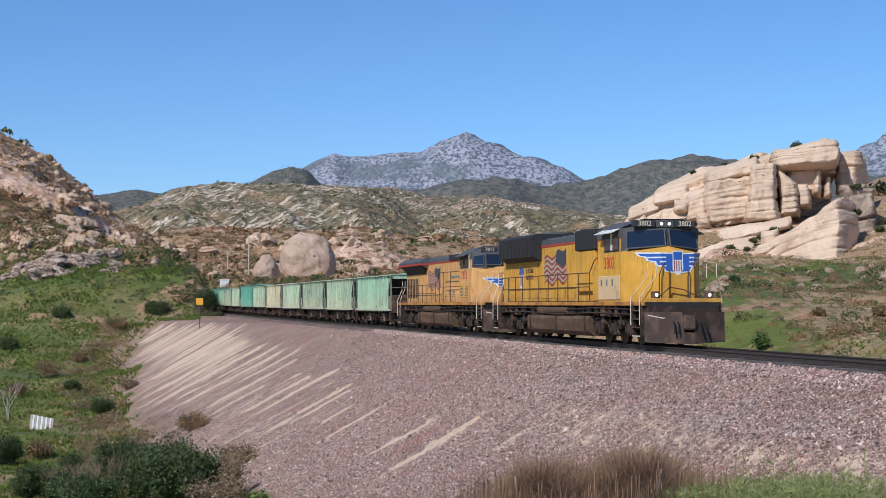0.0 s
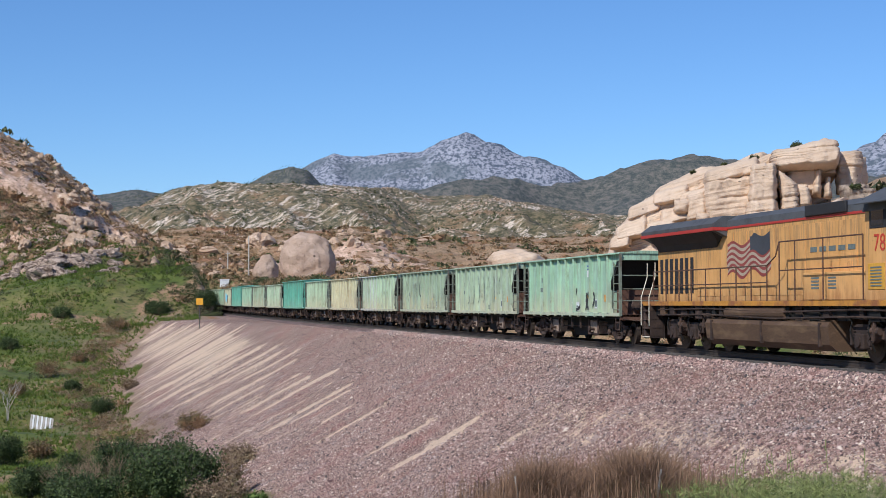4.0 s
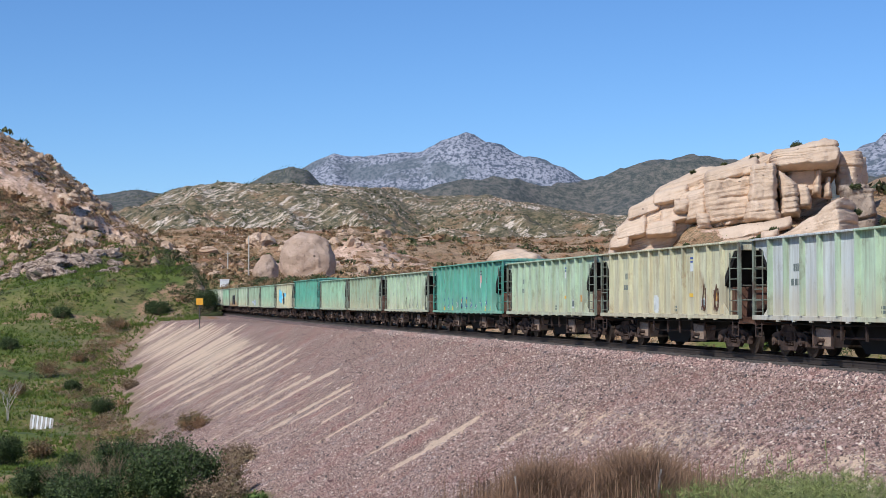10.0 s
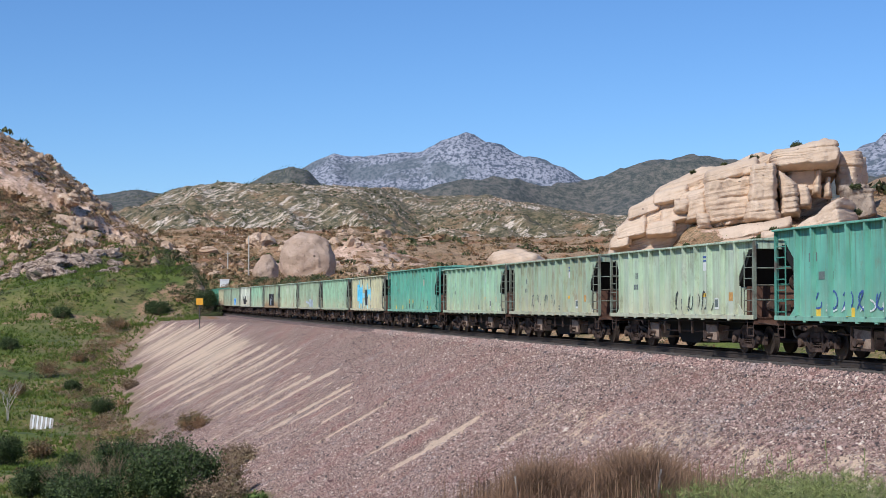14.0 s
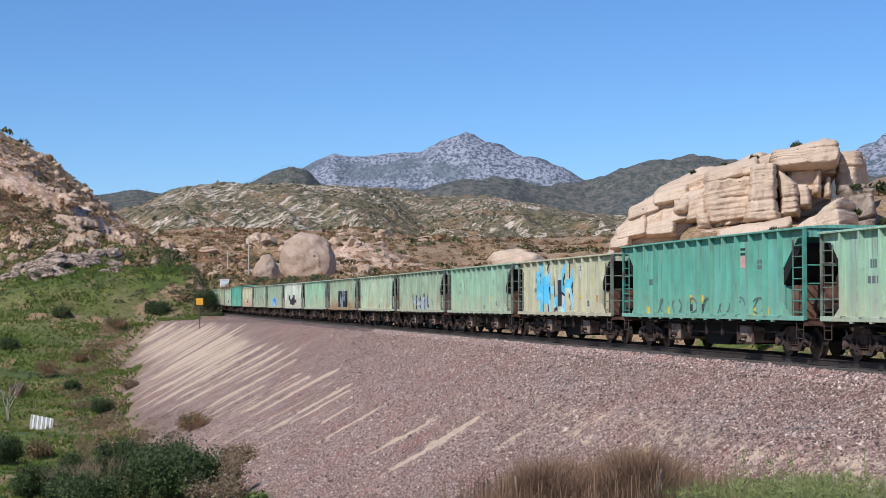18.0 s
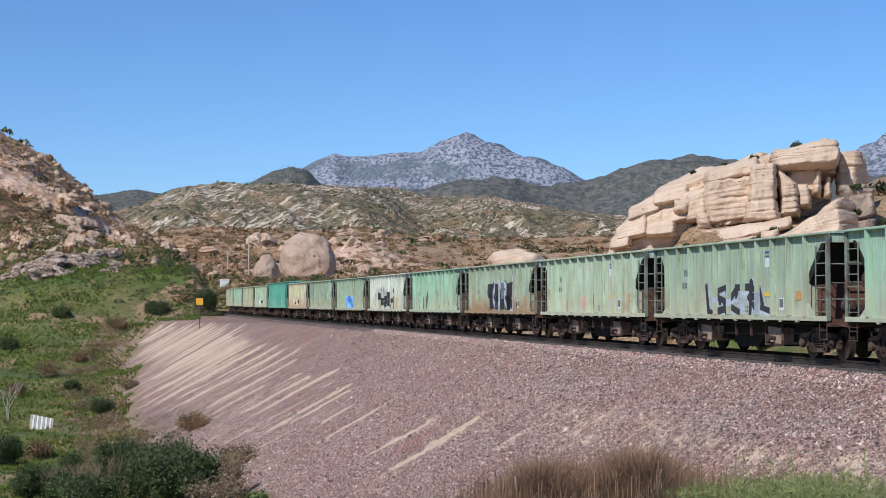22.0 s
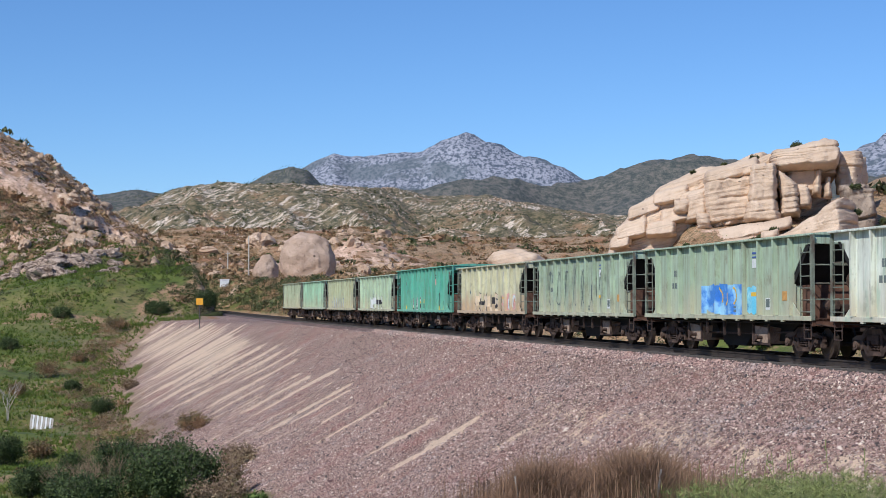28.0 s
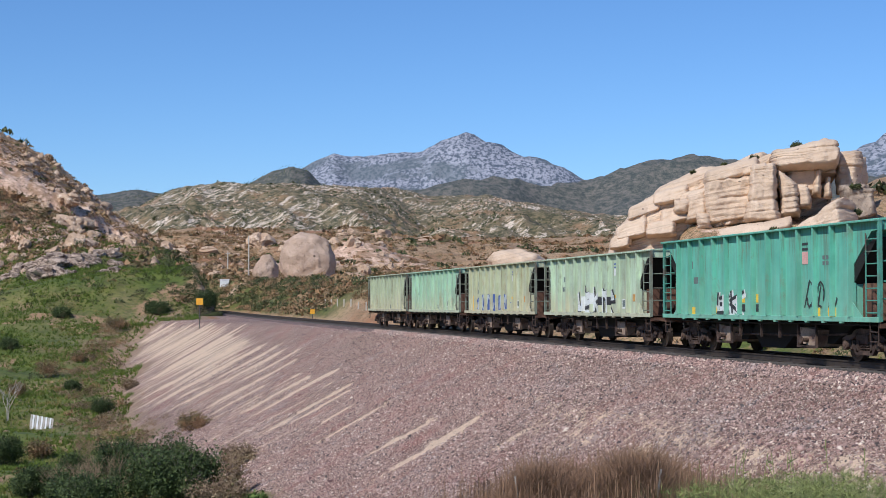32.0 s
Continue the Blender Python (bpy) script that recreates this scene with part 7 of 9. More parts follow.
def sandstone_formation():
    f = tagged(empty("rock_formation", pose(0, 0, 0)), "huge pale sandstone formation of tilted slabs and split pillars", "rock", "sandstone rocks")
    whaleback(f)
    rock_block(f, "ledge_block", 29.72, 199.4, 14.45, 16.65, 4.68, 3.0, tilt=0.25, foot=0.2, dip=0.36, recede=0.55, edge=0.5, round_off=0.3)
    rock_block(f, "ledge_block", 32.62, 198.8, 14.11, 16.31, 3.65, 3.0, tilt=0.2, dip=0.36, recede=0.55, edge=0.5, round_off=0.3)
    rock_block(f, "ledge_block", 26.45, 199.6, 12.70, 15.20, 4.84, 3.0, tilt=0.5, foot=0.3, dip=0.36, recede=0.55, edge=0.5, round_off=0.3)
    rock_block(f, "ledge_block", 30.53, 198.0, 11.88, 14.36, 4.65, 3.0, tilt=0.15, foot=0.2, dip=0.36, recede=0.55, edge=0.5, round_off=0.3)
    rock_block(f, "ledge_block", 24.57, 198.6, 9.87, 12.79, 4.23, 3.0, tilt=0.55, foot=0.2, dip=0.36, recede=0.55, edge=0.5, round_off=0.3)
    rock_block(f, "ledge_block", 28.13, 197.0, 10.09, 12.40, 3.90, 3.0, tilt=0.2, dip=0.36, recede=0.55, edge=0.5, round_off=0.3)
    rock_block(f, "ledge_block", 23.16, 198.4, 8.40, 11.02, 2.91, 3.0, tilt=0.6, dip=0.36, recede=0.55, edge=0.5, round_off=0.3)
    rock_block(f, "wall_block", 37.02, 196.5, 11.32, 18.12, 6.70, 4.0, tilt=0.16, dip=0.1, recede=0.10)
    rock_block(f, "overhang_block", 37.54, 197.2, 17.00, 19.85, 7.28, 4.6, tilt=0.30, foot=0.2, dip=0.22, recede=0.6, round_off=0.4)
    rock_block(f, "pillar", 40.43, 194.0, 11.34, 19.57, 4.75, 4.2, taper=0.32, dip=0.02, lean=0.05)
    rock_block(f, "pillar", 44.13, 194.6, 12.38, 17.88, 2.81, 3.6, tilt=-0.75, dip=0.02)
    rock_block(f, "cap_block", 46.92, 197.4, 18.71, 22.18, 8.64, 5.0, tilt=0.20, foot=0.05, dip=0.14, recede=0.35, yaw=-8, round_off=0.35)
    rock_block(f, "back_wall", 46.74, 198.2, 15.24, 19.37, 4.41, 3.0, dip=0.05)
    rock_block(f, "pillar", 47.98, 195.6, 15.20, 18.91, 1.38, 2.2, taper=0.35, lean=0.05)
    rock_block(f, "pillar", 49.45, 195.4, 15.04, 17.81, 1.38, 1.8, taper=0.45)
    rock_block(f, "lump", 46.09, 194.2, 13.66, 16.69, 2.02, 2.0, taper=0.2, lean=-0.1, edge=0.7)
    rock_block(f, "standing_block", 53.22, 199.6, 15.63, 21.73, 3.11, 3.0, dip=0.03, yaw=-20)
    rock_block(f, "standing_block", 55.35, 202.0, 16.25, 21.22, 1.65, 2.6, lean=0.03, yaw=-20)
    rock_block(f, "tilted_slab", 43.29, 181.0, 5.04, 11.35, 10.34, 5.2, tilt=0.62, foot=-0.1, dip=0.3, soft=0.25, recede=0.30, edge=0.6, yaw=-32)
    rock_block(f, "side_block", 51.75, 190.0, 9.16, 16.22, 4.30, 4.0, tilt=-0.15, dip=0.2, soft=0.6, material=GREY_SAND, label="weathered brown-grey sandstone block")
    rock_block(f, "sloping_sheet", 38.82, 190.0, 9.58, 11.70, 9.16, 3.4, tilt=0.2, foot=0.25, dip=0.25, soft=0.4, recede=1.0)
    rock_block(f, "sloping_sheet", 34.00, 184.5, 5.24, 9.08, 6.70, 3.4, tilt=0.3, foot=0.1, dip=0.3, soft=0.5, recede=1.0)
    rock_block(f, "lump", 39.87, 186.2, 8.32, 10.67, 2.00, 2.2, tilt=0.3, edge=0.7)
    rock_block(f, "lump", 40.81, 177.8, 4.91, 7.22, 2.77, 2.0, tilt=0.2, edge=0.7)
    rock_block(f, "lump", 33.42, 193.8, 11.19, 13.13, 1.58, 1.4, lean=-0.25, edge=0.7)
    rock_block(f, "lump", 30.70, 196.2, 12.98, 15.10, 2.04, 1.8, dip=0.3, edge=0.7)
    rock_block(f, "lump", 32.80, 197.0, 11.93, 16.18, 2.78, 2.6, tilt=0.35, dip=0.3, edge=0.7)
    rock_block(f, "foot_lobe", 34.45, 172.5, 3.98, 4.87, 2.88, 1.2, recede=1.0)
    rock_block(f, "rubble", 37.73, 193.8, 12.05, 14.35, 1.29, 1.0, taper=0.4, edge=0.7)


def crag_mesh(name, seed, material, blocks=9, spread=0.42):
    """A broken boulder: angular blocks grown together, with creases where they meet."""
    rnd = np.random.RandomState(seed)
    bm = bmesh.new()
    bmesh.ops.create_icosphere(bm, subdivisions=4, radius=1.0)
    dirs = np.array([v.co[:] for v in bm.verts])
    far = np.zeros(len(dirs))
    for b in range(blocks):
        c = rnd.normal(0, spread, 3) * np.array([1.2, 0.9, 0.5])
        c *= min(1.0, 0.75 / (np.linalg.norm(c) + 1e-6))
        nrm = rnd.normal(0, 1, (11, 3))
        nrm /= np.linalg.norm(nrm, axis=1)[:, None]
        h = rnd.uniform(0.38, 0.62, 11) + np.maximum(0, -(nrm @ c)) * 0.9 + nrm @ c
        h = np.maximum(h, 0.16)
        dot = dirs @ nrm.T
        t = np.where(dot > 1e-3, h[None] / np.maximum(dot, 1e-3), 9.0).min(1)
        far = np.maximum(far, np.minimum(t, 1.5))
    off = Vector((seed * 3.1, seed * 1.7, 0))
    for v, r in zip(bm.verts, far):
        q = v.co * float(r)
        n = noise.fractal(q * 2.4 + off, 0.8, 2.0, 4)
        v.co = q + v.co * (0.09 * n)
    me = bpy.data.meshes.new(name)
    bm.to_mesh(me)
    bm.free()
    me.materials.append(material)
    return me


def build_rocks():
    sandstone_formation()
    pink = "pinkish rounded sandstone dome among dry scrub"
    rock_mass(-26.8, 302, 9.6, 5.4, 5.0, 6.0, 0, DOME_ROCK, "sandstone_dome", pink, 5, 0.92, 0.2, 0.07)
    rock_mass(-33.5, 288, 7.6, 2.0, 2.0, 3.0, 0, DOME_ROCK, "sandstone_dome", pink, 4, 1.0, 0.12, 0.22)
    rock_mass(16.2, 332, 10.2, 6.4, 6.0, 3.0, 0, ROCK, "sandstone_dome", "pale sandstone hump behind the track", 4, 0.9, 0.2)
    knob = "pinkish rock face in the broken hillside"
    for x, y, hx, hy, hz, tilt in ((-69.0, 284, 1.9, 2.2, 1.7, 10), (-64.6, 281, 1.5, 1.9, 1.3, 16), (-67.6, 297, 2.6, 2.2, 1.5, 6), (-63.6, 272, 1.7, 1.8, 1.4, 24), (-59.5, 276, 1.2, 1.6, 1.8, 30), (-61.0, 300, 2.2, 2.0, 1.5, 4), (-54.0, 264, 1.1, 1.3, 1.2, 10)):
        rock_mass(x, y, ground_height(x, y) + 0.1 * hz, hx, hy, hz, tilt, PINK, "hillside_rock", knob, 5, 0.75, 0.35, 0.26)
    # broken outcrops: a few shapes, many stones
    shapes = [crag_mesh("boulder", 50 + k, PINK, 5 + 2 * (k % 4)) for k in range(10)]
    small = []
    for me in shapes[:6]:
        bm = bmesh.new()
        bm.from_mesh(me)
        bmesh.ops.unsubdivide(bm, verts=bm.verts[:], iterations=4)
        bmesh.ops.triangulate(bm, faces=bm.faces[:])
        bm.verts.index_update()
        small.append((np.array([v.co[:] for v in bm.verts]), np.array([[v.index for v in f.verts] for f in bm.faces])))
        bm.free()
    rnd = np.random.RandomState(7)
    spots = []
    while len(spots) < 150:
        u, d = rnd.uniform(-0.305, -0.165), rnd.uniform(252, 470)
        x, y = u * d, d
        n = float(fbm(np.array([x / 14.0]), np.array([y / 14.0]), 3, 91)[0])
        heart = math.exp(-((u + 0.222) / 0.030) ** 2 - ((d - 305) / 40) ** 2)
        if rnd.rand() < 0.30 + 0.8 * heart + 0.9 * n:
            big = rnd.gamma(1.5, 0.36) * (0.75 + 0.9 * heart)
            spots.append((x, y, min(1.7 if d < 360 else 1.2, 0.25 + big), shapes))
    for k in range(80):
        u, d = rnd.uniform(-0.16, -0.02), rnd.uniform(270, 480)
        spots.append((u * d, d, 0.25 + rnd.gamma(1.3, 0.38), shapes))
    for k in range(45):
        d = rnd.uniform(85, 170)
        u = rnd.uniform(0.16, 0.31)
        spots.append((u * d, d, 0.10 + rnd.gamma(1.3, 0.14), shapes))
    grey = "dark grey streaked rock above the grass knoll"
    for k in range(30):
        u = rnd.uniform(-0.29, -0.214)
        y = rnd.uniform(226, 248)
        r = 0.45 + rnd.gamma(1.6, 0.30)
        ob = new("rock_outcrop", crag_mesh("rock_outcrop", 700 + k, GREY_ROCK, 7))
        ob.matrix_basis = Matrix.Translation((u * y, y, ground_height(u * y, y) + 0.15 * r)) @ Matrix.Rotation(rnd.uniform(0, 6.28), 4, "Z") @ Matrix.Diagonal((1.4 * r, 1.1 * r, 0.85 * r, 1))
        tagged(ob, grey, "rock", "knoll rocks")
    xs, ys = np.array([q[0] for q in spots]), np.array([q[1] for q in spots])
    zs, _, lat, _, _ = land(xs, ys)
    order = sorted((k for k in range(len(spots)) if abs(lat[k]) >= 9), key=lambda k: -spots[k][2] / spots[k][1])
    rest_v, rest_f = [], []
    base = 0
    for rank, k in enumerate(order):
        x, y, r, kinds = spots[k]
        me = kinds[rnd.randint(len(kinds))] if rank < 170 else small[rnd.randint(len(small))]
        m = Matrix.Translation((x, y, float(zs[k]) + 0.10 * r)) @ Matrix.Rotation(rnd.uniform(0, 6.28), 4, "Z") @ Matrix.Rotation(rnd.uniform(-0.5, 0.5), 4, "X") @ Matrix.Diagonal((r * rnd.uniform(0.9, 1.6), r * rnd.uniform(0.8, 1.2), r * rnd.uniform(0.7, 1.1), 1))
        if rank < 170:
            ob = new("boulder", me)
            ob.matrix_basis = m
            tagged(ob, "weathered pinkish boulder half sunk in the hillside", "boulder", "hillside boulders")
        else:
            v, f = me
            mm = np.array(m)
            rest_v.append(v @ mm[:3, :3].T + mm[:3, 3]), rest_f.append(f + base)
            base += len(v)
    rest = mesh_of("small_boulders", np.concatenate(rest_v), np.concatenate(rest_f).tolist(), PINK)
    tagged(part("small_boulders", rest, PINK), "small broken pinkish boulders over the hillsides", "boulders", kind="stuff")


def ground_height(x, y):
    return float(land(np.array([x]), np.array([y]))[0][0])


def grey_rock():
    g = Nodes("grey_rock", 0.9)
    P = g.coord("Object")
    c = g.mix(g.step(g.noise(g.mapped(g.mapped(P, rot=(0, 0.7, 0)), (1, 1, 2.2)), 0.9, 8, 0.78), 0.44, 0.56), (0.12, 0.080, 0.058), (0.52, 0.40, 0.31))
    return g.finish(c, g.noise(P, 2.5, 7, 0.75), 0.3, 0.9)


GREY_ROCK = grey_rock()
build_rocks()
# ---------------------------------------------------------------- plants and loose stones
def leaf_material(name, a, b, dry=(0.2, 0.16, 0.08), dry_share=0.12, rough=0.8):
    g = Nodes(name, rough)
    r = g.island()
    c = g.mix(r, a, b)
    c = g.mix(g.step(g.noise(g.coord("Object"), 0.35, 4), 0.62 - dry_share, 0.72 - dry_share), c, dry)
    return g.finish(c)


LEAF_DARK = leaf_material("dark_leaves", (0.034, 0.046, 0.014), (0.100, 0.112, 0.034), (0.13, 0.105, 0.05), 0.05)
LEAF_OLIVE = leaf_material("olive_leaves", (0.078, 0.062, 0.024), (0.215, 0.160, 0.068), (0.29, 0.165, 0.08), 0.16)
LEAF_SAGE = leaf_material("sage_brush", (0.150, 0.098, 0.045), (0.360, 0.245, 0.128), (0.40, 0.24, 0.12), 0.10)
LEAF_FRESH = leaf_material("fresh_leaves", (0.040, 0.085, 0.014), (0.135, 0.190, 0.035), (0.15, 0.14, 0.05), 0.03)
BLADES = leaf_material("grass_blades", (0.045, 0.085, 0.008), (0.165, 0.215, 0.022), (0.26, 0.22, 0.07), 0.06)
WEEDS = leaf_material("weed_leaves", (0.055, 0.085, 0.018), (0.360, 0.385, 0.125), (0.38, 0.34, 0.16), 0.08)
BRUSH = leaf_material("brown_brush", (0.140, 0.078, 0.045), (0.340, 0.205, 0.120), (0.38, 0.26, 0.16), 0.08)
TWIGS = leaf_material("dry_twigs", (0.110, 0.072, 0.042), (0.310, 0.215, 0.130), (0.36, 0.27, 0.16), 0.14)
BARK = mat("grey_bark", (0.16, 0.135, 0.11), 0.95, 0, 0.25, 6, 40, bump=0.02)
PALE_BARK = mat("bleached_bark", (0.42, 0.38, 0.33), 0.9, 0, 0.2, 6, 40, bump=0.01)
LEAF_SHRUB = leaf_material("shrub_leaves", (0.020, 0.036, 0.009), (0.078, 0.112, 0.026), (0.13, 0.12, 0.05), 0.03)


def stones_material():
    g = Nodes("ballast_stones", 0.9)
    r = g.island()
    c = g.mix(r, (0.115, 0.060, 0.052), (0.62, 0.445, 0.375))
    c = g.mix(g.step(r, 0.94, 0.95), c, (0.78, 0.66, 0.55))
    c = g.mix(g.step(r, 0.10, 0.11, 1.0, 0.0), c, (0.08, 0.062, 0.062))
    P = g.coord("Object")
    red = g.step(g.noise(g.mapped(P, (0.35, 0.35, 0.35)), 0.9, 5, 0.65), 0.52, 0.68, 0.0, 0.34)
    c = g.mix(red, c, (0.36, 0.115, 0.095))
    c = g.mix(g.step(g.noise(g.mapped(P, (1, 1, 1), (7, 2, 5)), 0.5, 5, 0.65), 0.52, 0.68, 0.0, 0.5), c, g.mix(r, (0.14, 0.125, 0.125), (0.50, 0.44, 0.42)))
    return g.finish(c, g.noise(g.coord("Object"), 20, 3), 0.01, 0.5)


STONES = stones_material()


def scatter(name, bases, pos, size, material, seed=0, lean=0.0, vary=(0.75, 1.3)):
    """One mesh of many copies of a few base shapes (verts, faces), turned and scaled at random."""
    rnd = np.random.RandomState(seed)
    which = rnd.randint(len(bases), size=len(pos))
    V, F, base = [], [], 0
    for k, (bv, bf) in enumerate(bases):
        idx = np.where(which == k)[0]
        if not len(idx):
            continue
        a = rnd.uniform(0, 2 * math.pi, len(idx))
        c, s = np.cos(a), np.sin(a)
        sc = size[idx]
        v = np.repeat(bv[None], len(idx), 0)
        if lean:
            b = rnd.uniform(-lean, lean, len(idx))
            cb, sb = np.cos(b)[:, None], np.sin(b)[:, None]
            v = np.stack([v[..., 0], v[..., 1] * cb - v[..., 2] * sb, v[..., 1] * sb + v[..., 2] * cb], -1)
        st = rnd.uniform(*vary, (len(idx), 1, 3))
        v = v * st * sc[:, None, None]
        v = np.stack([v[..., 0] * c[:, None] - v[..., 1] * s[:, None], v[..., 0] * s[:, None] + v[..., 1] * c[:, None], v[..., 2]], -1)
        v += pos[idx][:, None, :]
        f = bf[None] + (np.arange(len(idx)) * len(bv))[:, None, None] + base
        V.append(v.reshape(-1, 3)), F.append(f.reshape(-1, 3))
        base += len(idx) * len(bv)
    V, F = np.concatenate(V), np.concatenate(F)
    me = bpy.data.meshes.new(name)
    me.vertices.add(len(V)), me.vertices.foreach_set("co", V.ravel())
    me.loops.add(F.size), me.loops.foreach_set("vertex_index", F.ravel().astype(np.int32))
    me.polygons.add(len(F)), me.polygons.foreach_set("loop_start", (np.arange(len(F)) * 3).astype(np.int32))
    me.update(calc_edges=True)
    me.materials.append(material)
    return new(name, me)


def clump(n, leaf, seed, flat=0.7, hollow=0.45):
    """Leaf triangles through a rounded, lumpy dome of radius 1 on the ground."""
    rnd = np.random.RandomState(seed)
    lumps = rnd.normal(0, 1, (5, 3))
    lumps /= np.linalg.norm(lumps, axis=1)[:, None]
    V = []
    for _ in range(n):
        d = rnd.normal(0, 1, 3)
        d /= np.linalg.norm(d)
        d[2] = abs(d[2])
        r = rnd.uniform(hollow, 1.0) ** 0.6 * (0.72 + 0.38 * max(0, (lumps @ d).max()))
        p = d * r * np.array([1, 1, flat])
        e1, e2 = rnd.normal(0, 1, 3), rnd.normal(0, 1, 3)
        e1 /= np.linalg.norm(e1)
        e2 -= e1 * (e1 @ e2)
        e2 /= np.linalg.norm(e2)
        s = leaf * rnd.uniform(0.6, 1.3)
        V += [p + e1 * s, p - e1 * s * 0.6 + e2 * s * 0.7, p - e1 * s * 0.6 - e2 * s * 0.7]
    return np.array(V), np.arange(3 * n).reshape(-1, 3)


def tuft(n, seed, spread=0.35, width=0.05, low=0.55, even=False):
    """Upright blades from one root, height 1."""
    rnd = np.random.RandomState(seed)
    V = []
    for _ in range(n):
        a = rnd.uniform(0, 6.28)
        r = rnd.uniform(0, 0.3)
        root = np.array([math.cos(a) * r, math.sin(a) * r, 0])
        tip = root + np.array([rnd.normal(0, spread), rnd.normal(0, spread), rnd.uniform(low, 1.0)])
        side = np.array([-math.sin(a), math.cos(a), 0]) * width
        V += [root - side, root + side, tip + side] if even else [root - side, root + side, tip]
        if even:
            V += [root - side, tip + side, tip - side]
            n += 1
    return np.array(V), np.arange(3 * n).reshape(-1, 3)


def on_land(x, y, sink=0.0):
    z, s, lat, d, ballast = land(x, y)
    return np.stack([x, y, z - sink], 1), s, lat, ballast


def polar(rnd, n, u0, u1, d0, d1, power=1.0):
    d = d0 + (d1 - d0) * rnd.uniform(0, 1, n) ** power
    u = rnd.uniform(u0, u1, n)
    return u * d, d


def stuff(ob, label, category):
    return tagged(ob, label, category, kind="stuff")


def build_scrub():
    rnd = np.random.RandomState(3)
    fine = [clump(130, 0.105, 90 + k) for k in range(5)]
    small = [clump(34, 0.26, 100 + k) for k in range(5)]
    tiny = [clump(14, 0.40, 120 + k) for k in range(4)]
    for d0, d1, count, shape, tag in ((80, 210, 3600, fine, 51), (210, 600, 5200, small, 52)):
        tall = 0.5 if d0 < 100 else 1.0
        x, y = polar(rnd, count, -0.36, 0.34, d0, d1, 0.9)
        p, s, lat, bal = on_land(x, y, 0.1)
        n = fbm(x / 30, y / 30, 3, 31)
        keep = (np.abs(lat) > 7) & (bal < 0.2) & (rnd.rand(len(x)) < 0.55 + 0.7 * n) & ~((lat > 0) & (y < 235) & (rnd.rand(len(x)) < 0.6))
        p = p[keep]
        size = rnd.gamma(3.0, 0.21, len(p)) * (0.75 + p[:, 1] / 600) * tall
        stuff(scatter("hillside_scrub", shape, p, size, LEAF_OLIVE, tag), "dry olive chaparral scrub dotted over the hillsides", "scrub")
        x, y = polar(rnd, count // 3, -0.34, 0.33, d0, d1 * 0.8, 0.9)
        p, s, lat, bal = on_land(x, y, 0.1)
        n = fbm(x / 40, y / 40, 3, 37)
        keep = (np.abs(lat) > 7) & (bal < 0.2) & (rnd.rand(len(x)) < 0.18 + 1.2 * n) & ~((lat > 0) & (y < 160))
        p = p[keep]
        stuff(scatter("dark_shrubs", shape, p, rnd.gamma(3.0, 0.24, len(p)) * (0.8 + p[:, 1] / 500) * tall, LEAF_DARK, tag + 5), "dark green shrubs on the slopes and among rocks", "shrubs")
    # the left hill and the banks of the line carry more
    x, y = polar(rnd, 12000, -0.34, -0.12, 250, 480, 0.95)
    p, s, lat, bal = on_land(x, y, 0.08)
    keep = (np.abs(lat) > 7) & (rnd.rand(len(x)) < 0.6 + 0.8 * fbm(x / 18, y / 18, 4, 55))
    p = p[keep]
    stuff(scatter("hill_brush", small, p, rnd.gamma(2.5, 0.17, len(p)) + 0.15, LEAF_SAGE, 61), "low brown-green brush all over the rocky hill", "brush")
    x, y = polar(rnd, 5000, -0.33, -0.13, 240, 480, 0.95)
    p, s, lat, bal = on_land(x, y, 0.05)
    keep = (np.abs(lat) > 9) & (rnd.rand(len(x)) < 0.45 + 1.2 * fbm(x / 14, y / 14, 4, 56))
    p = p[keep]
    stuff(scatter("hill_rocks", stone_shapes(6), p, rnd.gamma(1.6, 0.20, len(p)) + 0.10, PINK, 62, 0.7), "broken pinkish rock scattered over the hill", "rocks")
    s = rnd.uniform(105, 250, 2000)
    lat = -4.0 - 13 * rnd.uniform(0, 1, len(s)) ** 1.3
    x, y, z, th = on_track(s, lat)
    p, _, _, _ = on_land(x, y, 0.1)
    dry = rnd.rand(len(p)) < 0.55
    stuff(scatter("bank_scrub", fine, p[dry][::2], rnd.gamma(3.0, 0.20, len(p[dry][::2])) + 0.12, LEAF_SAGE, 78), "dry tan scrub on the bank behind the track", "scrub")
    p = p[~dry]
    # set dense and dark, so they also give the bank its shade
    stuff(scatter("bank_shrubs", fine, p, rnd.gamma(3.0, 0.20, len(p)) + 0.12, LEAF_DARK, 63), "dark green shrubs standing in for shade on the bank behind the track", "shrubs")
    s = rnd.uniform(60, 160, 900)
    lat = -6.5 - 22 * rnd.uniform(0, 1, len(s)) ** 1.3
    x, y, z, th = on_track(s, lat)
    p, _, _, _ = on_land(x, y, 0.1)
    stuff(scatter("bank_brush", fine, p, rnd.gamma(3.0, 0.17, len(p)) + 0.1, LEAF_OLIVE, 66), "low olive brush on the bank behind the track", "brush")
    # shaded brush along the upper knoll and the lower flank of the left hill
    u = rnd.uniform(-0.31, -0.205, 750)
    d = 262 + 75 * rnd.uniform(0, 1, len(u))
    x, y = u * d, d
    p, _, _, _ = on_land(x, y, 0.1)
    v = (p[:, 2] - 1.485) / d
    band = np.exp(-((v - 0.062 - 0.45 * (-0.29 - u)) / 0.012) ** 2) + 0.8 * np.exp(-((v - 0.036 - 0.20 * (-0.29 - u)) / 0.008) ** 2)
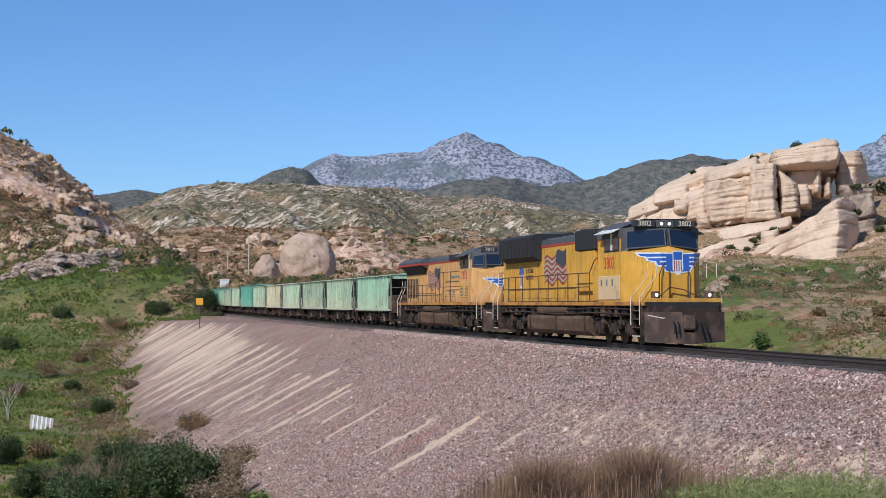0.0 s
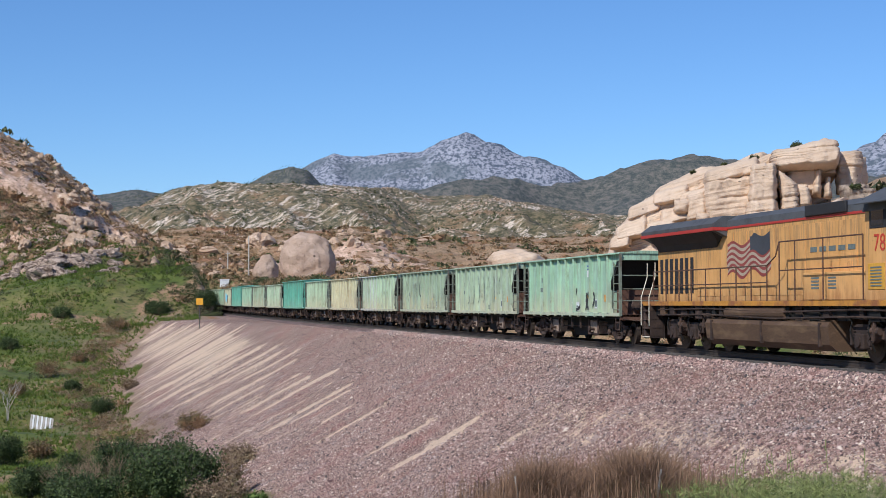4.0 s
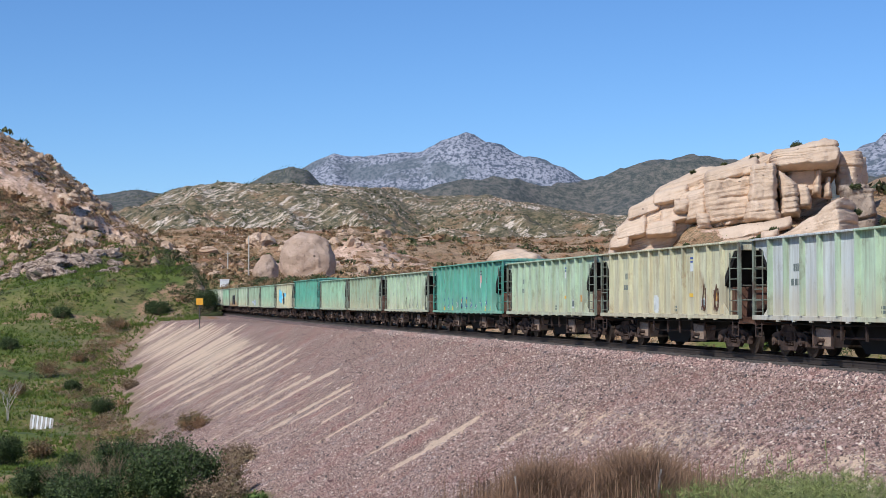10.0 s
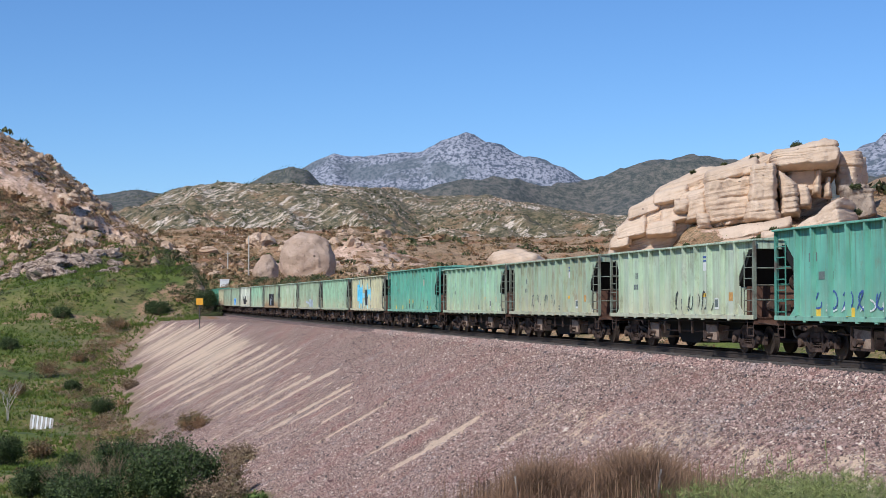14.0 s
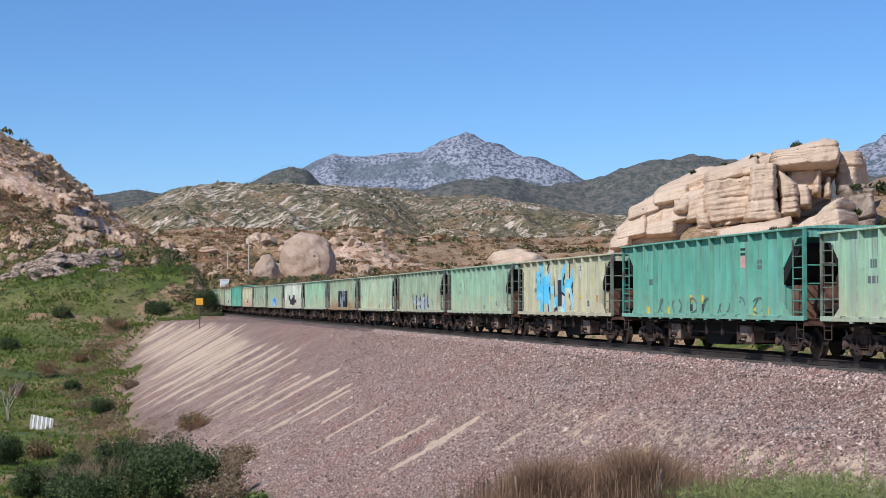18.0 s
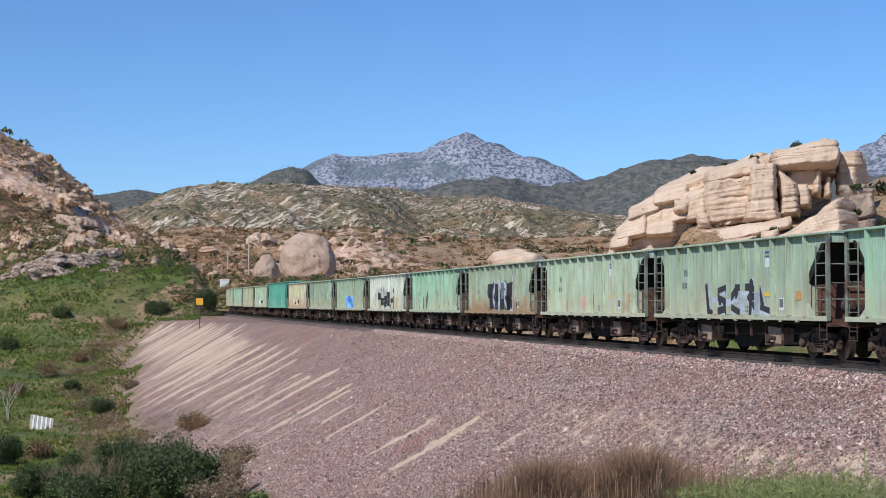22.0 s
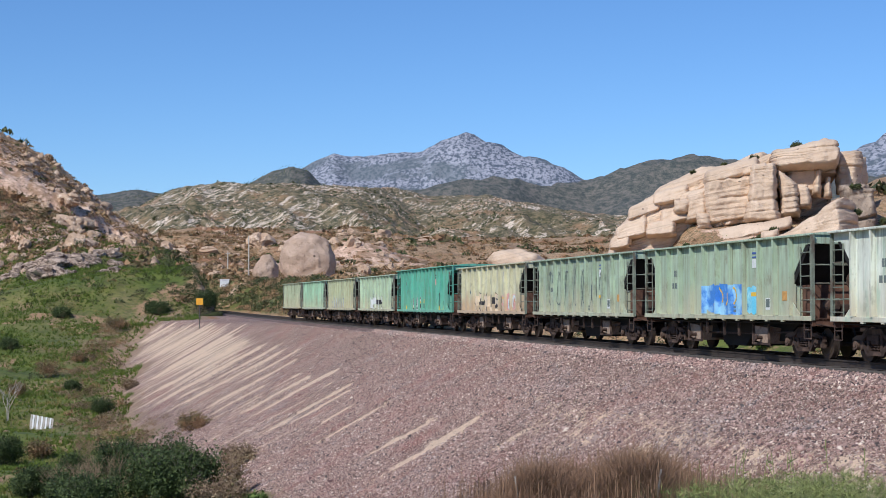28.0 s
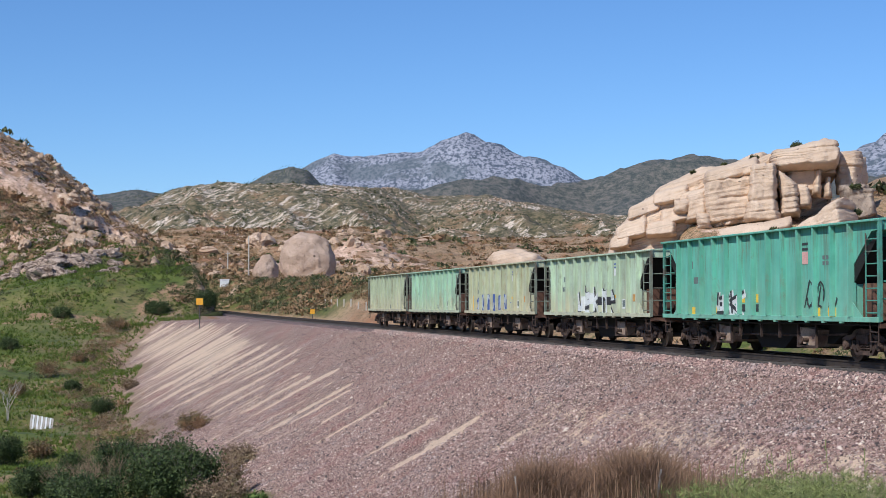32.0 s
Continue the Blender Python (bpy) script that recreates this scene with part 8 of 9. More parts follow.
    p = p[rnd.rand(len(u)) < band * (0.9 + 0.8 * fbm(x / 12, y / 12, 3, 58))]
    stuff(scatter("hill_shrubs", fine, p, rnd.gamma(3.0, 0.26, len(p)) + 0.2, LEAF_OLIVE, 67), "dark green shrubs low on the rocky hill", "shrubs")
    # dry brush along the foot of the fill
    s = rnd.uniform(42, 150, 2100)
    foot = np.interp(s, [0, 20, 50, 80, 100, 120, 136, 155], [14.2, 14.6, 16.6, 18.4, 19.4, 19.0, 16.8, 14.8])
    lat = foot + rnd.normal(1.0, 1.3, len(s)) + 1.2 * (rnd.rand(len(s)) < 0.3)
    x, y, z, th = on_track(s, lat)
    p, _, _, _ = on_land(x, y, 0.05)
    keep = rnd.rand(len(s)) < 0.55 + 1.0 * fbm(x / 5, y / 5, 3, 59)
    p = p[keep]
    p = p[rnd.rand(len(p)) < 0.7]
    half = rnd.rand(len(p)) < 0.5
    dry = [clump(120, 0.085, 640 + k) for k in range(5)]
    stuff(scatter("foot_brush", dry, p[half], rnd.gamma(2.5, 0.16, half.sum()) + 0.1, TWIGS, 68), "dry brown brush along the foot of the fill", "brush")
    stuff(scatter("foot_scrub", dry, p[~half], rnd.gamma(2.5, 0.15, (~half).sum()) + 0.1, LEAF_OLIVE, 69), "dusty olive brush along the foot of the fill", "brush")
    s = rnd.uniform(160, 260, 1100)
    lat = 6.5 + 40 * rnd.uniform(0, 1, len(s)) ** 1.2
    x, y, z, th = on_track(s, lat)
    p, _, _, _ = on_land(x, y, 0.1)
    stuff(scatter("knoll_shrubs", fine, p, rnd.gamma(3.0, 0.14, len(p)) + 0.12, LEAF_DARK, 64), "dark green shrubs on the knoll beside the cutting", "shrubs")
    # brush on the brown hill behind the line
    for count, m, name, words, tag, big in ((4800, LEAF_SAGE, "brown_hill_brush", "dry reddish-olive brush on the brown hill", 74, 0.22), (600, LEAF_DARK, "brown_hill_shrubs", "dark shrubs scattered on the brown hill", 75, 0.26)):
        x, y = polar(rnd, count, -0.17, 0.12, 285, 530, 0.95)
        p, _, lat, _ = on_land(x, y, 0.06)
        p = p[(np.abs(lat) > 8) & (rnd.rand(count) < 0.5 + 1.0 * fbm(x / 16, y / 16, 4, 76))]
        stuff(scatter(name, small, p, rnd.gamma(2.5, big, len(p)) + 0.15, m, tag), words, "brush")
    s = rnd.uniform(153, 215, 420)
    lat = 2.9 + 6.5 * rnd.uniform(0, 1, len(s)) ** 1.4
    x, y, z, th = on_track(s, lat)
    p, _, _, _ = on_land(x, y, 0.05)
    stuff(scatter("cutting_shrubs", fine, p, rnd.gamma(3.0, 0.15, len(p)) + 0.12, LEAF_DARK, 77), "dark shrubs on the face of the cutting", "shrubs")
    # the slope right behind the line
    for count, m, name, words, tag in ((1500, LEAF_OLIVE, "slope_brush", "low dry olive brush on the slope behind the track", 71), (420, LEAF_DARK, "slope_shrubs", "small dark shrubs on the slope behind the track", 72)):
        x, y = polar(rnd, count, 0.08, 0.33, 46, 125, 0.9)
        p, _, lat, _ = on_land(x, y, 0.04)
        p = p[(lat < -4.6) & (rnd.rand(count) < 0.6 + 0.8 * fbm(x / 6, y / 6, 3, 73))]
        stuff(scatter(name, fine, p, rnd.gamma(2.5, 0.085, len(p)) + 0.06, m, tag), words, "brush")
    # brush on the middle ridge
    x, y = polar(rnd, 30000, -0.34, 0.20, 600, 1060, 1.0)
    p, s, lat, bal = on_land(x, y, 0.3)
    n = fbm(x / 70, y / 70, 4, 33)
    keep = rnd.rand(len(x)) < 0.5 + 1.2 * n
    p = p[keep]
    stuff(scatter("ridge_brush", tiny, p, rnd.gamma(3.0, 0.19, len(p)), LEAF_DARK, 7), "grey-green brush covering the middle ridge", "brush")
    x, y = polar(rnd, 26000, -0.34, 0.20, 610, 1050, 1.0)
    p, s, lat, bal = on_land(x, y, 0.2)
    keep = rnd.rand(len(x)) < 0.22 + 1.8 * fbm((0.8 * x + 0.9 * p[:, 2]) / 14, y / 60, 4, 39)
    p = p[keep]
    chips = stone_shapes(6)
    stuff(scatter("ridge_rocks", chips, p, np.minimum(1.0, rnd.gamma(2.0, 0.20, len(p))), PINK, 8, 0.6), "pale broken rock showing through the ridge brush", "rocks")
    # pines on the far crests
    cone = [(np.array([(0.5, 0, 0.1), (-0.25, 0.45, 0.1), (-0.25, -0.45, 0.1), (0, 0, 1.3), (0.35, 0.2, 0.45), (-0.35, 0.1, 0.5), (0.02, -0.4, 0.4), (0, 0, 1.1)], float), np.array([(0, 1, 3), (1, 2, 3), (2, 0, 3), (4, 5, 7), (5, 6, 7), (6, 4, 7)]))]
    x, y = polar(rnd, 7000, -0.24, -0.04, 2350, 3250, 0.8)
    p, s, lat, bal = on_land(x, y, 0.5)
    stuff(scatter("far_pines", cone, p, rnd.uniform(0.9, 2.0, len(p)), LEAF_DARK, 9), "far pine trees on the mountain crests", "trees")


def build_grass():
    rnd = np.random.RandomState(4)
    tufts = [tuft(9, 200 + k, 0.4, 0.10) for k in range(5)]
    x, y = polar(rnd, 90000, -0.34, -0.02, 50, 290, 0.8)
    p, s, lat, bal = on_land(x, y, 0.03)
    n = fbm(x / 11, y / 11, 4, 44)
    keep = (lat > 6) & (bal < 0.25) & (rnd.rand(len(x)) < 0.62 + 1.3 * n)
    p = p[keep]
    stuff(scatter("slope_grass", tufts, p, rnd.uniform(0.14, 0.36, len(p)) * (0.7 + p[:, 1] / 250), BLADES, 11), "fresh green spring grass on the gully slopes", "grass")
    x, y = polar(rnd, 26000, 0.12, 0.32, 40, 190, 0.8)
    p, s, lat, bal = on_land(x, y, 0.03)
    n = fbm(x / 14, y / 14, 4, 45)
    keep = (lat < -4.5) & (rnd.rand(len(x)) < 0.35 + 1.3 * n)
    p = p[keep]
    stuff(scatter("hillside_grass", tufts, p, rnd.uniform(0.09, 0.24, len(p)), BLADES, 12), "patchy green grass on the slope behind the track", "grass")


def stone_shapes(n):
    octa = np.array([(1, 0, 0), (-1, 0, 0), (0, 1, 0), (0, -1, 0), (0, 0, 0.8), (0, 0, -0.8)], float)
    of = np.array([(0, 2, 4), (2, 1, 4), (1, 3, 4), (3, 0, 4), (2, 0, 5), (1, 2, 5), (3, 1, 5), (0, 3, 5)])
    return [(octa + np.random.RandomState(300 + k).uniform(-0.3, 0.3, octa.shape), of) for k in range(n)]


def build_stones():
    rnd = np.random.RandomState(6)
    bases = stone_shapes(6)
    s = rnd.uniform(-38, 80, 340000)
    lat = 1.62 + 12.6 * rnd.uniform(0, 1, len(s)) ** 0.8
    x, y, z, th = on_track(s, lat)
    p, s2, l2, bal = on_land(x, y, -0.012)
    bare = sandy(s2, l2, fbm(x / 6, y / 6, 4, 62))
    near = rnd.rand(len(x)) < np.clip(1.25 - p[:, 1] / 110, 0.15, 1)
    p = p[(bal > 0.5) & (y > 12) & near & (bare < rnd.uniform(0.25, 0.75, len(x)))]
    size = rnd.gamma(5.0, 0.0046, len(p)) + 0.008
    big = rnd.rand(len(p)) < 0.01
    size[big] *= 2.0
    stuff(scatter("ballast_stones", bases, p, size, STONES, 13, 1.0), "loose purple and grey ballast stones on the fill", "ballast")


def build_shoulder():
    """Loose stones on the shoulder at the ends of the ties."""
    rnd = np.random.RandomState(16)
    s = rnd.uniform(-38, 45, 20000)
    f = rnd.uniform(0, 1, len(s))
    x, y, z, th = on_track(s, 1.40 + 0.38 * f)
    p = np.stack([x, y, z - 0.235 - 0.28 * f], 1)
    stuff(scatter("shoulder_stones", stone_shapes(6), p, rnd.gamma(5.0, 0.0048, len(p)) + 0.008, STONES, 17, 1.0), "loose purple and grey stones along the tie ends", "ballast")


build_shoulder()
build_scrub()
build_grass()
build_stones()
# ---------------------------------------------------------------- single shrubs, signs, poles
def branch_bush(name, x, y, z, r, h, seed, leaf_mat=None, leaves=700, leaf=0.07, bark=None, limbs=9, label="", category="shrub", forks=3):
    """A shrub: stems from one root that fork into limbs and twigs, with leaf clusters on the twigs."""
    rnd = random.Random(seed)
    base = empty(name, pose(x, y, z))
    tips, sv, sf = [], [], []

    def stick(p, q, r0, r1):
        d = (q - p).normalized()
        e1 = d.cross(Vector((0.31, 0.72, 0.62))).normalized()
        e2 = d.cross(e1)
        b = len(sv)
        for c, rr in ((p, r0), (q, r1)):
            for k in range(4):
                a = 1.5708 * k
                sv.append(c + e1 * (math.cos(a) * rr) + e2 * (math.sin(a) * rr))
        sf.extend((b + k, b + (k + 1) % 4, b + 4 + (k + 1) % 4, b + 4 + k) for k in range(4))

    def grow(p, d, ln, rad, level):
        q = p + d * ln
        stick(p, q, max(rad, 0.003), max(rad * 0.66, 0.002))
        tips.append(q)
        if level >= forks:
            return
        for _ in range(rnd.choice((2, 3))):
            nd = (d + Vector((rnd.uniform(-0.75, 0.75), rnd.uniform(-0.75, 0.75), rnd.uniform(-0.15, 0.6)))).normalized()
            grow(q, nd, ln * rnd.uniform(0.55, 0.85), rad * 0.62, level + 1)

    for k in range(limbs):
        a = 2 * math.pi * k / limbs + rnd.uniform(-0.3, 0.3)
        out = rnd.uniform(0.25, 1.0) * r / h
        d = Vector((math.cos(a) * out, math.sin(a) * out, 1)).normalized()
        grow(Vector((math.cos(a) * 0.06 * r, math.sin(a) * 0.06 * r, 0)), d, h * rnd.uniform(0.26, 0.38), 0.012 * h, 0)
    part("trunk", mesh_of("trunk", sv, sf, bark or BARK), bark or BARK, base)
    if leaf_mat:
        V = []
        nr = np.random.RandomState(seed)
        for _ in range(leaves):
            t = tips[nr.randint(len(tips))]
            p = np.array(t) * np.array([1, 1, nr.uniform(0.3, 1.0) ** 0.6]) + nr.normal(0, 0.10 * r, 3)
            p[2] = max(0.02, p[2])
            e1, e2 = nr.normal(0, 1, 3), nr.normal(0, 1, 3)
            e1 /= np.linalg.norm(e1)
            e2 -= e1 * (e1 @ e2)
            e2 /= np.linalg.norm(e2)
            s = leaf * nr.uniform(0.6, 1.4)
            V += [p + e1 * s, p - e1 * s * 0.7 + e2 * s * 0.55, p - e1 * s * 0.7 - e2 * s * 0.55]
        part("crown", mesh_of("crown", V, [(3 * k, 3 * k + 1, 3 * k + 2) for k in range(leaves)], leaf_mat), leaf_mat, base)
    return tagged(base, label, category, "single shrubs")


def ground_z(x, y):
    return float(land(np.array([x]), np.array([y]))[0][0])


def shrub_at(x, y, r, h, seed, kind):
    z = ground_z(x, y) - 0.05
    if kind == "green":
        return branch_bush("green_shrub", x, y, z, r, h, seed, LEAF_SHRUB, int(9000 * min(1.6, r)), 0.046 * max(0.7, r ** 0.5), label="dense dark green shrub in the grassy gully", limbs=11)
    if kind == "fresh":
        return branch_bush("green_shrub", x, y, z, r, h, seed, LEAF_FRESH, int(2200 * min(1.5, r)), 0.08, label="bright green leafy shrub on the slope", limbs=9)
    if kind == "olive":
        return branch_bush("dry_shrub", x, y, z, r, h, seed, LEAF_OLIVE, int(1500 * min(1.5, r)), 0.075, label="dusty olive brush at the foot of the fill", limbs=10)
    if kind == "brown":
        return branch_bush("brown_brush", x, y, z, r, h, seed, TWIGS, int(1700 * min(1.5, r)), 0.06, TWIGS, 12, "dry brown brush at the foot of the fill", forks=3)
    return branch_bush("bare_bush", x, y, z, r, h, seed, None, 0, 0, TWIGS, 16, "leafless grey-brown twiggy bush", forks=4)


def build_shrubs():
    shrub_at(-10.5, 61.2, 2.16, 2.84, 30, "green")
    shrub_at(-13.3, 67.0, 1.49, 2.23, 31, "green")
    shrub_at(-14.4, 66.5, 1.85, 2.34, 32, "bare")
    shrub_at(-16.8, 68.2, 1.52, 1.90, 33, "bare")
    shrub_at(-18.7, 69.8, 1.42, 1.55, 34, "green")
    shrub_at(-10.1, 75.8, 1.35, 1.26, 35, "brown")
    shrub_at(-8.6, 58.2, 1.5, 1.6, 36, "brown")
    shrub_at(-12.0, 66.5, 2.0, 3.0, 81, "green")
    shrub_at(-15.0, 72.0, 1.8, 2.4, 82, "green")
    shrub_at(-17.5, 78.0, 1.8, 2.1, 83, "bare")
    shrub_at(-19.5, 82.0, 1.6, 1.8, 84, "green")
    shrub_at(-16.0, 66.0, 1.9, 2.0, 85, "green")
    shrub_at(-14.0, 61.0, 1.7, 1.9, 86, "green")
    shrub_at(-9.6, 66.0, 1.6, 2.2, 87, "brown")
    shrub_at(-30.1, 135.0, 1.10, 1.80, 37, "green")
    shrub_at(-41.7, 161.0, 2.15, 2.27, 38, "olive")
    shrub_at(-41.6, 194.0, 2.01, 2.44, 39, "olive")
    shrub_at(-29.0, 101.2, 1.58, 2.33, 40, "green")
    shrub_at(-27.7, 104.8, 1.55, 1.55, 41, "olive")
    shrub_at(-16.1, 99.2, 2.02, 1.25, 42, "olive")
    shrub_at(-27.5, 129.0, 1.6, 1.2, 43, "bare")
    shrub_at(-7.0, 57.5, 0.7, 1.0, 44, "fresh")
    shrub_at(13.0, 62.5, 0.42, 0.79, 45, "fresh")
    shrub_at(-39.4, 211.0, 3.75, 1.72, 46, "green")
    shrub_at(-33.7, 217.0, 2.73, 2.89, 47, "green")
    shrub_at(-16.1, 89.8, 1.83, 1.33, 48, "olive")
    shrub_at(-22.4, 95.2, 1.41, 1.48, 49, "bare")
    shrub_at(-41.3, 148.0, 1.54, 1.65, 50, "olive")
    shrub_at(-37.6, 155.0, 1.26, 1.15, 51, "green")
    shrub_at(-31.2, 152.0, 1.69, 1.24, 52, "brown")
    shrub_at(-20.6, 104.0, 1.5, 1.2, 53, "bare")
    shrub_at(19.8, 69.0, 0.56, 0.61, 54, "olive")
    shrub_at(17.0, 69.0, 0.41, 0.46, 55, "olive")
    shrub_at(19.6, 102.5, 0.53, 0.53, 56, "green")
    shrub_at(-41.3, 173.0, 1.41, 1.15, 57, "olive")
    shrub_at(-50.7, 179.0, 1.99, 1.33, 58, "green")
    shrub_at(-51.7, 207.0, 2.30, 1.38, 59, "green")


def build_foreground():
    """Dry twigs and tall weeds on the bank right before the camera."""
    rnd = np.random.RandomState(21)
    label = "dry reddish-brown brush on the bank before the track"
    for k, (x, y, r, h) in enumerate(((0.46, 7.0, 0.17, 0.70), (0.57, 7.0, 0.18, 0.76), (0.86, 7.1, 0.28, 0.86), (0.98, 7.0, 0.26, 0.84))):
        branch_bush("brown_brush", x, y, ground_z(x, y), r, h + max(0.0, -0.12 - ground_z(x, y)) * 0.4, 400 + k, BRUSH, 1800, 0.010, BRUSH, 22, label, forks=4)

    def dome(x, y):
        u = x / y
        a = np.clip(1 - ((u - 0.070) / 0.036) ** 2, 0, 1) ** 0.5
        b = np.clip(1 - ((u - 0.128) / 0.036) ** 2, 0, 1) ** 0.5
        return 1.485 - y * (0.1335 - np.maximum(0.030 * a, 0.037 * b) + 0.005 * fbm(x * 9, y * 3, 3, 8))

    twigs = [tuft(20, 540 + k, 0.06, 0.0006, 0.90, True) for k in range(6)]
    n = 600
    u = rnd.uniform(0.036, 0.160, n)
    y = rnd.uniform(6.6, 7.6, n)
    x = u * y
    p, _, _, _ = on_land(x, y)
    stuff(scatter("brush_twigs", twigs, p, (dome(x, y) - p[:, 2]) * rnd.uniform(0.93, 1.01, n), BRUSH, 25, 0.05, (0.99, 1.0)), "fine dry reddish-brown twigs of the bank brush", "brush")
    sprays = [tuft(11, 560 + k, 0.55, 0.007, 0.2, True) for k in range(6)]
    n = 12000
    u = rnd.uniform(0.036, 0.160, n)
    y = rnd.uniform(6.6, 7.6, n)
    x = u * y
    pos = np.stack([x, y, dome(x, y) - 0.055 - 0.42 * rnd.uniform(0, 1, n) ** 0.9], 1)
    stuff(scatter("brush_sprays", sprays, pos, rnd.uniform(0.06, 0.12, n), BRUSH, 26, 0.5), "forked fine twigs of the dry bank brush", "brush")
    # bleached dead stalks in the brush
    for k in range(22):
        x, y = rnd.uniform(0.5, 1.3), rnd.uniform(6.6, 7.2)
        z = ground_z(x, y)
        bm = bmesh.new()
        lean = rnd.normal(0, 0.22)
        top = 1.485 - 0.120 * y + rnd.uniform(-0.12, 0.10) - z
        pipe(bm, [(0, 0, 0), (lean * 0.4, 0.02, top * 0.5), (lean, 0.0, top)], 0.005, 5)
        ob = part("dead_stalk", bm, PALE_BARK)
        ob.matrix_basis = pose(x, y, z)
        tagged(ob, "thin bleached dead stalk in the brush", "stalk", "dead stalks")
    blades = [tuft(14, 500 + k, 0.07, 0.0032, 0.94) for k in range(6)]

    def brim(x, y):
        return 1.485 - y * (0.1040 + 0.006 * np.sin(x * 7.0) + 0.014 * fbm(x * 4, y * 0, 3, 9) + 0.016 * smooth(1.3, 0.95, x) + 0.010 * smooth(1.9, 2.3, x))

    n = 900
    x, y = rnd.uniform(0.92, 2.4, n), rnd.uniform(5.8, 7.4, n)
    p, _, _, _ = on_land(x, y)
    stuff(scatter("tall_weeds", blades, p, (brim(x, y) - p[:, 2]) * rnd.uniform(0.92, 1.02, n), WEEDS, 23, 0, (0.97, 1.0)), "tall fresh green weeds on the bank before the track", "weeds")
    leaves = [tuft(9, 520 + k, 0.75, 0.050, 0.1) for k in range(6)]
    n = 22000
    x, y = rnd.uniform(0.92, 2.4, n), rnd.uniform(5.8, 7.4, n)
    pos = np.stack([x, y, brim(x, y) - 0.05 - 0.42 * rnd.uniform(0, 1, n) ** 0.8], 1)
    stuff(scatter("weed_leaves", leaves, pos, rnd.uniform(0.014, 0.036, n), WEEDS, 24, 0.7), "narrow leaves on the weed stems", "weeds")
    # a few stems stand over the rest
    for k in range(14):
        x, y = rnd.uniform(1.05, 2.1), rnd.uniform(6.2, 7.2)
        z = ground_z(x, y)
        h = float(brim(np.array([x]), np.array([y]))[0]) + rnd.uniform(0.03, 0.10) - z
        bm = bmesh.new()
        lean = rnd.normal(0, 0.12)
        pipe(bm, [(0, 0, 0), (lean * 0.4, 0.0, h * 0.8), (lean, 0.0, h)], 0.0016, 4)
        for q in range(7):
            f = 0.84 + 0.16 * q / 7
            a = rnd.uniform(-0.03, 0.03)
            rod(bm, (lean * f, 0, h * f), (lean * f + a, rnd.uniform(-0.03, 0.03), h * f + rnd.uniform(-0.01, 0.05)), 0.0022, 4)
        ob = part("weed_stalk", bm, WEEDS)
        ob.matrix_basis = pose(x, y, z)
        tagged(ob, "tall green weed stalk with narrow side leaves", "stalk", "weed stalks")


SIGN_YELLOW = mat("sign_yellow", (0.74, 0.36, 0.02), 0.5, 0, 0.06, 6, 40)
POST_STEEL = mat("post_steel", (0.10, 0.085, 0.075), 0.7, 0.3, 0.15, 6, 40)
CONCRETE = mat("pale_concrete", (0.46, 0.42, 0.36), 0.9, 0, 0.12, 4, 40)
WHITE_PAINT = mat("white_paint", (0.78, 0.78, 0.76), 0.6, 0, 0.06, 3, 40)


def track_sign(x, y, z, height, w, label):
    sign = empty("track_sign", pose(x, y, z, 0, 0, 6))
    bm = bmesh.new()
    box(bm, -0.05, 0.05, -0.03, 0.03, -0.2, height - w * 0.4, 0.008)
    part("post", bm, POST_STEEL, sign)
    bm = bmesh.new()
    box(bm, -w / 2, w / 2, -0.055, -0.032, height - w, height, 0.006)
    part("panel", bm, SIGN_YELLOW, sign, "plain orange-yellow panel")
    return tagged(sign, label, "sign", "track signs")


def line_pole(x, y, height, arms):
    z = ground_z(x, y) - 0.3
    pole = empty("utility_pole", pose(x, y, z))
    bm = bmesh.new()
    bmesh.ops.create_cone(bm, cap_ends=True, segments=10, radius1=0.17, radius2=0.12, depth=height, matrix=Matrix.Translation((0, 0, height / 2)))
    part("shaft", bm, CONCRETE, pole)
    for k in range(arms):
        bm = bmesh.new()
        box(bm, -0.5, 0.5, -0.05, 0.05, height - 0.5 - 0.7 * k, height - 0.36 - 0.7 * k, 0.01)
        part("crossarm", bm, CONCRETE, pole)
    return tagged(pole, "pale slender line-side pole on the brushy slope", "pole", "line-side poles")


def pylon(x, y, h):
    z = ground_z(x, y) - 0.3
    p = empty("pylon", pose(x, y, z))
    w = h * 0.13
    for sx in (-1, 1):
        for sy in (-1, 1):
            bm = bmesh.new()
            rod(bm, (sx * w, sy * w, 0), (sx * w * 0.2, sy * w * 0.2, h), 0.10, 4)
            part("leg", bm, POST_STEEL, p)
    for k in range(4):
        bm = bmesh.new()
        f0, f1 = 1 - 0.2 * k, 1 - 0.2 * (k + 1)
        z0, z1 = h * 0.24 * k, h * 0.24 * (k + 1)
        rod(bm, (-w * f0, -w * f0, z0), (w * f1, -w * f1, z1), 0.07, 4)
        rod(bm, (w * f0, -w * f0, z0), (-w * f1, -w * f1, z1), 0.07, 4)
        part("brace", bm, POST_STEEL, p)
    bm = bmesh.new()
    box(bm, -h * 0.18, h * 0.18, -0.08, 0.08, h * 0.84, h * 0.87)
    part("arm", bm, POST_STEEL, p)
    return tagged(p, "small dark lattice pylon on the ridge crest", "pylon", "ridge pylons")


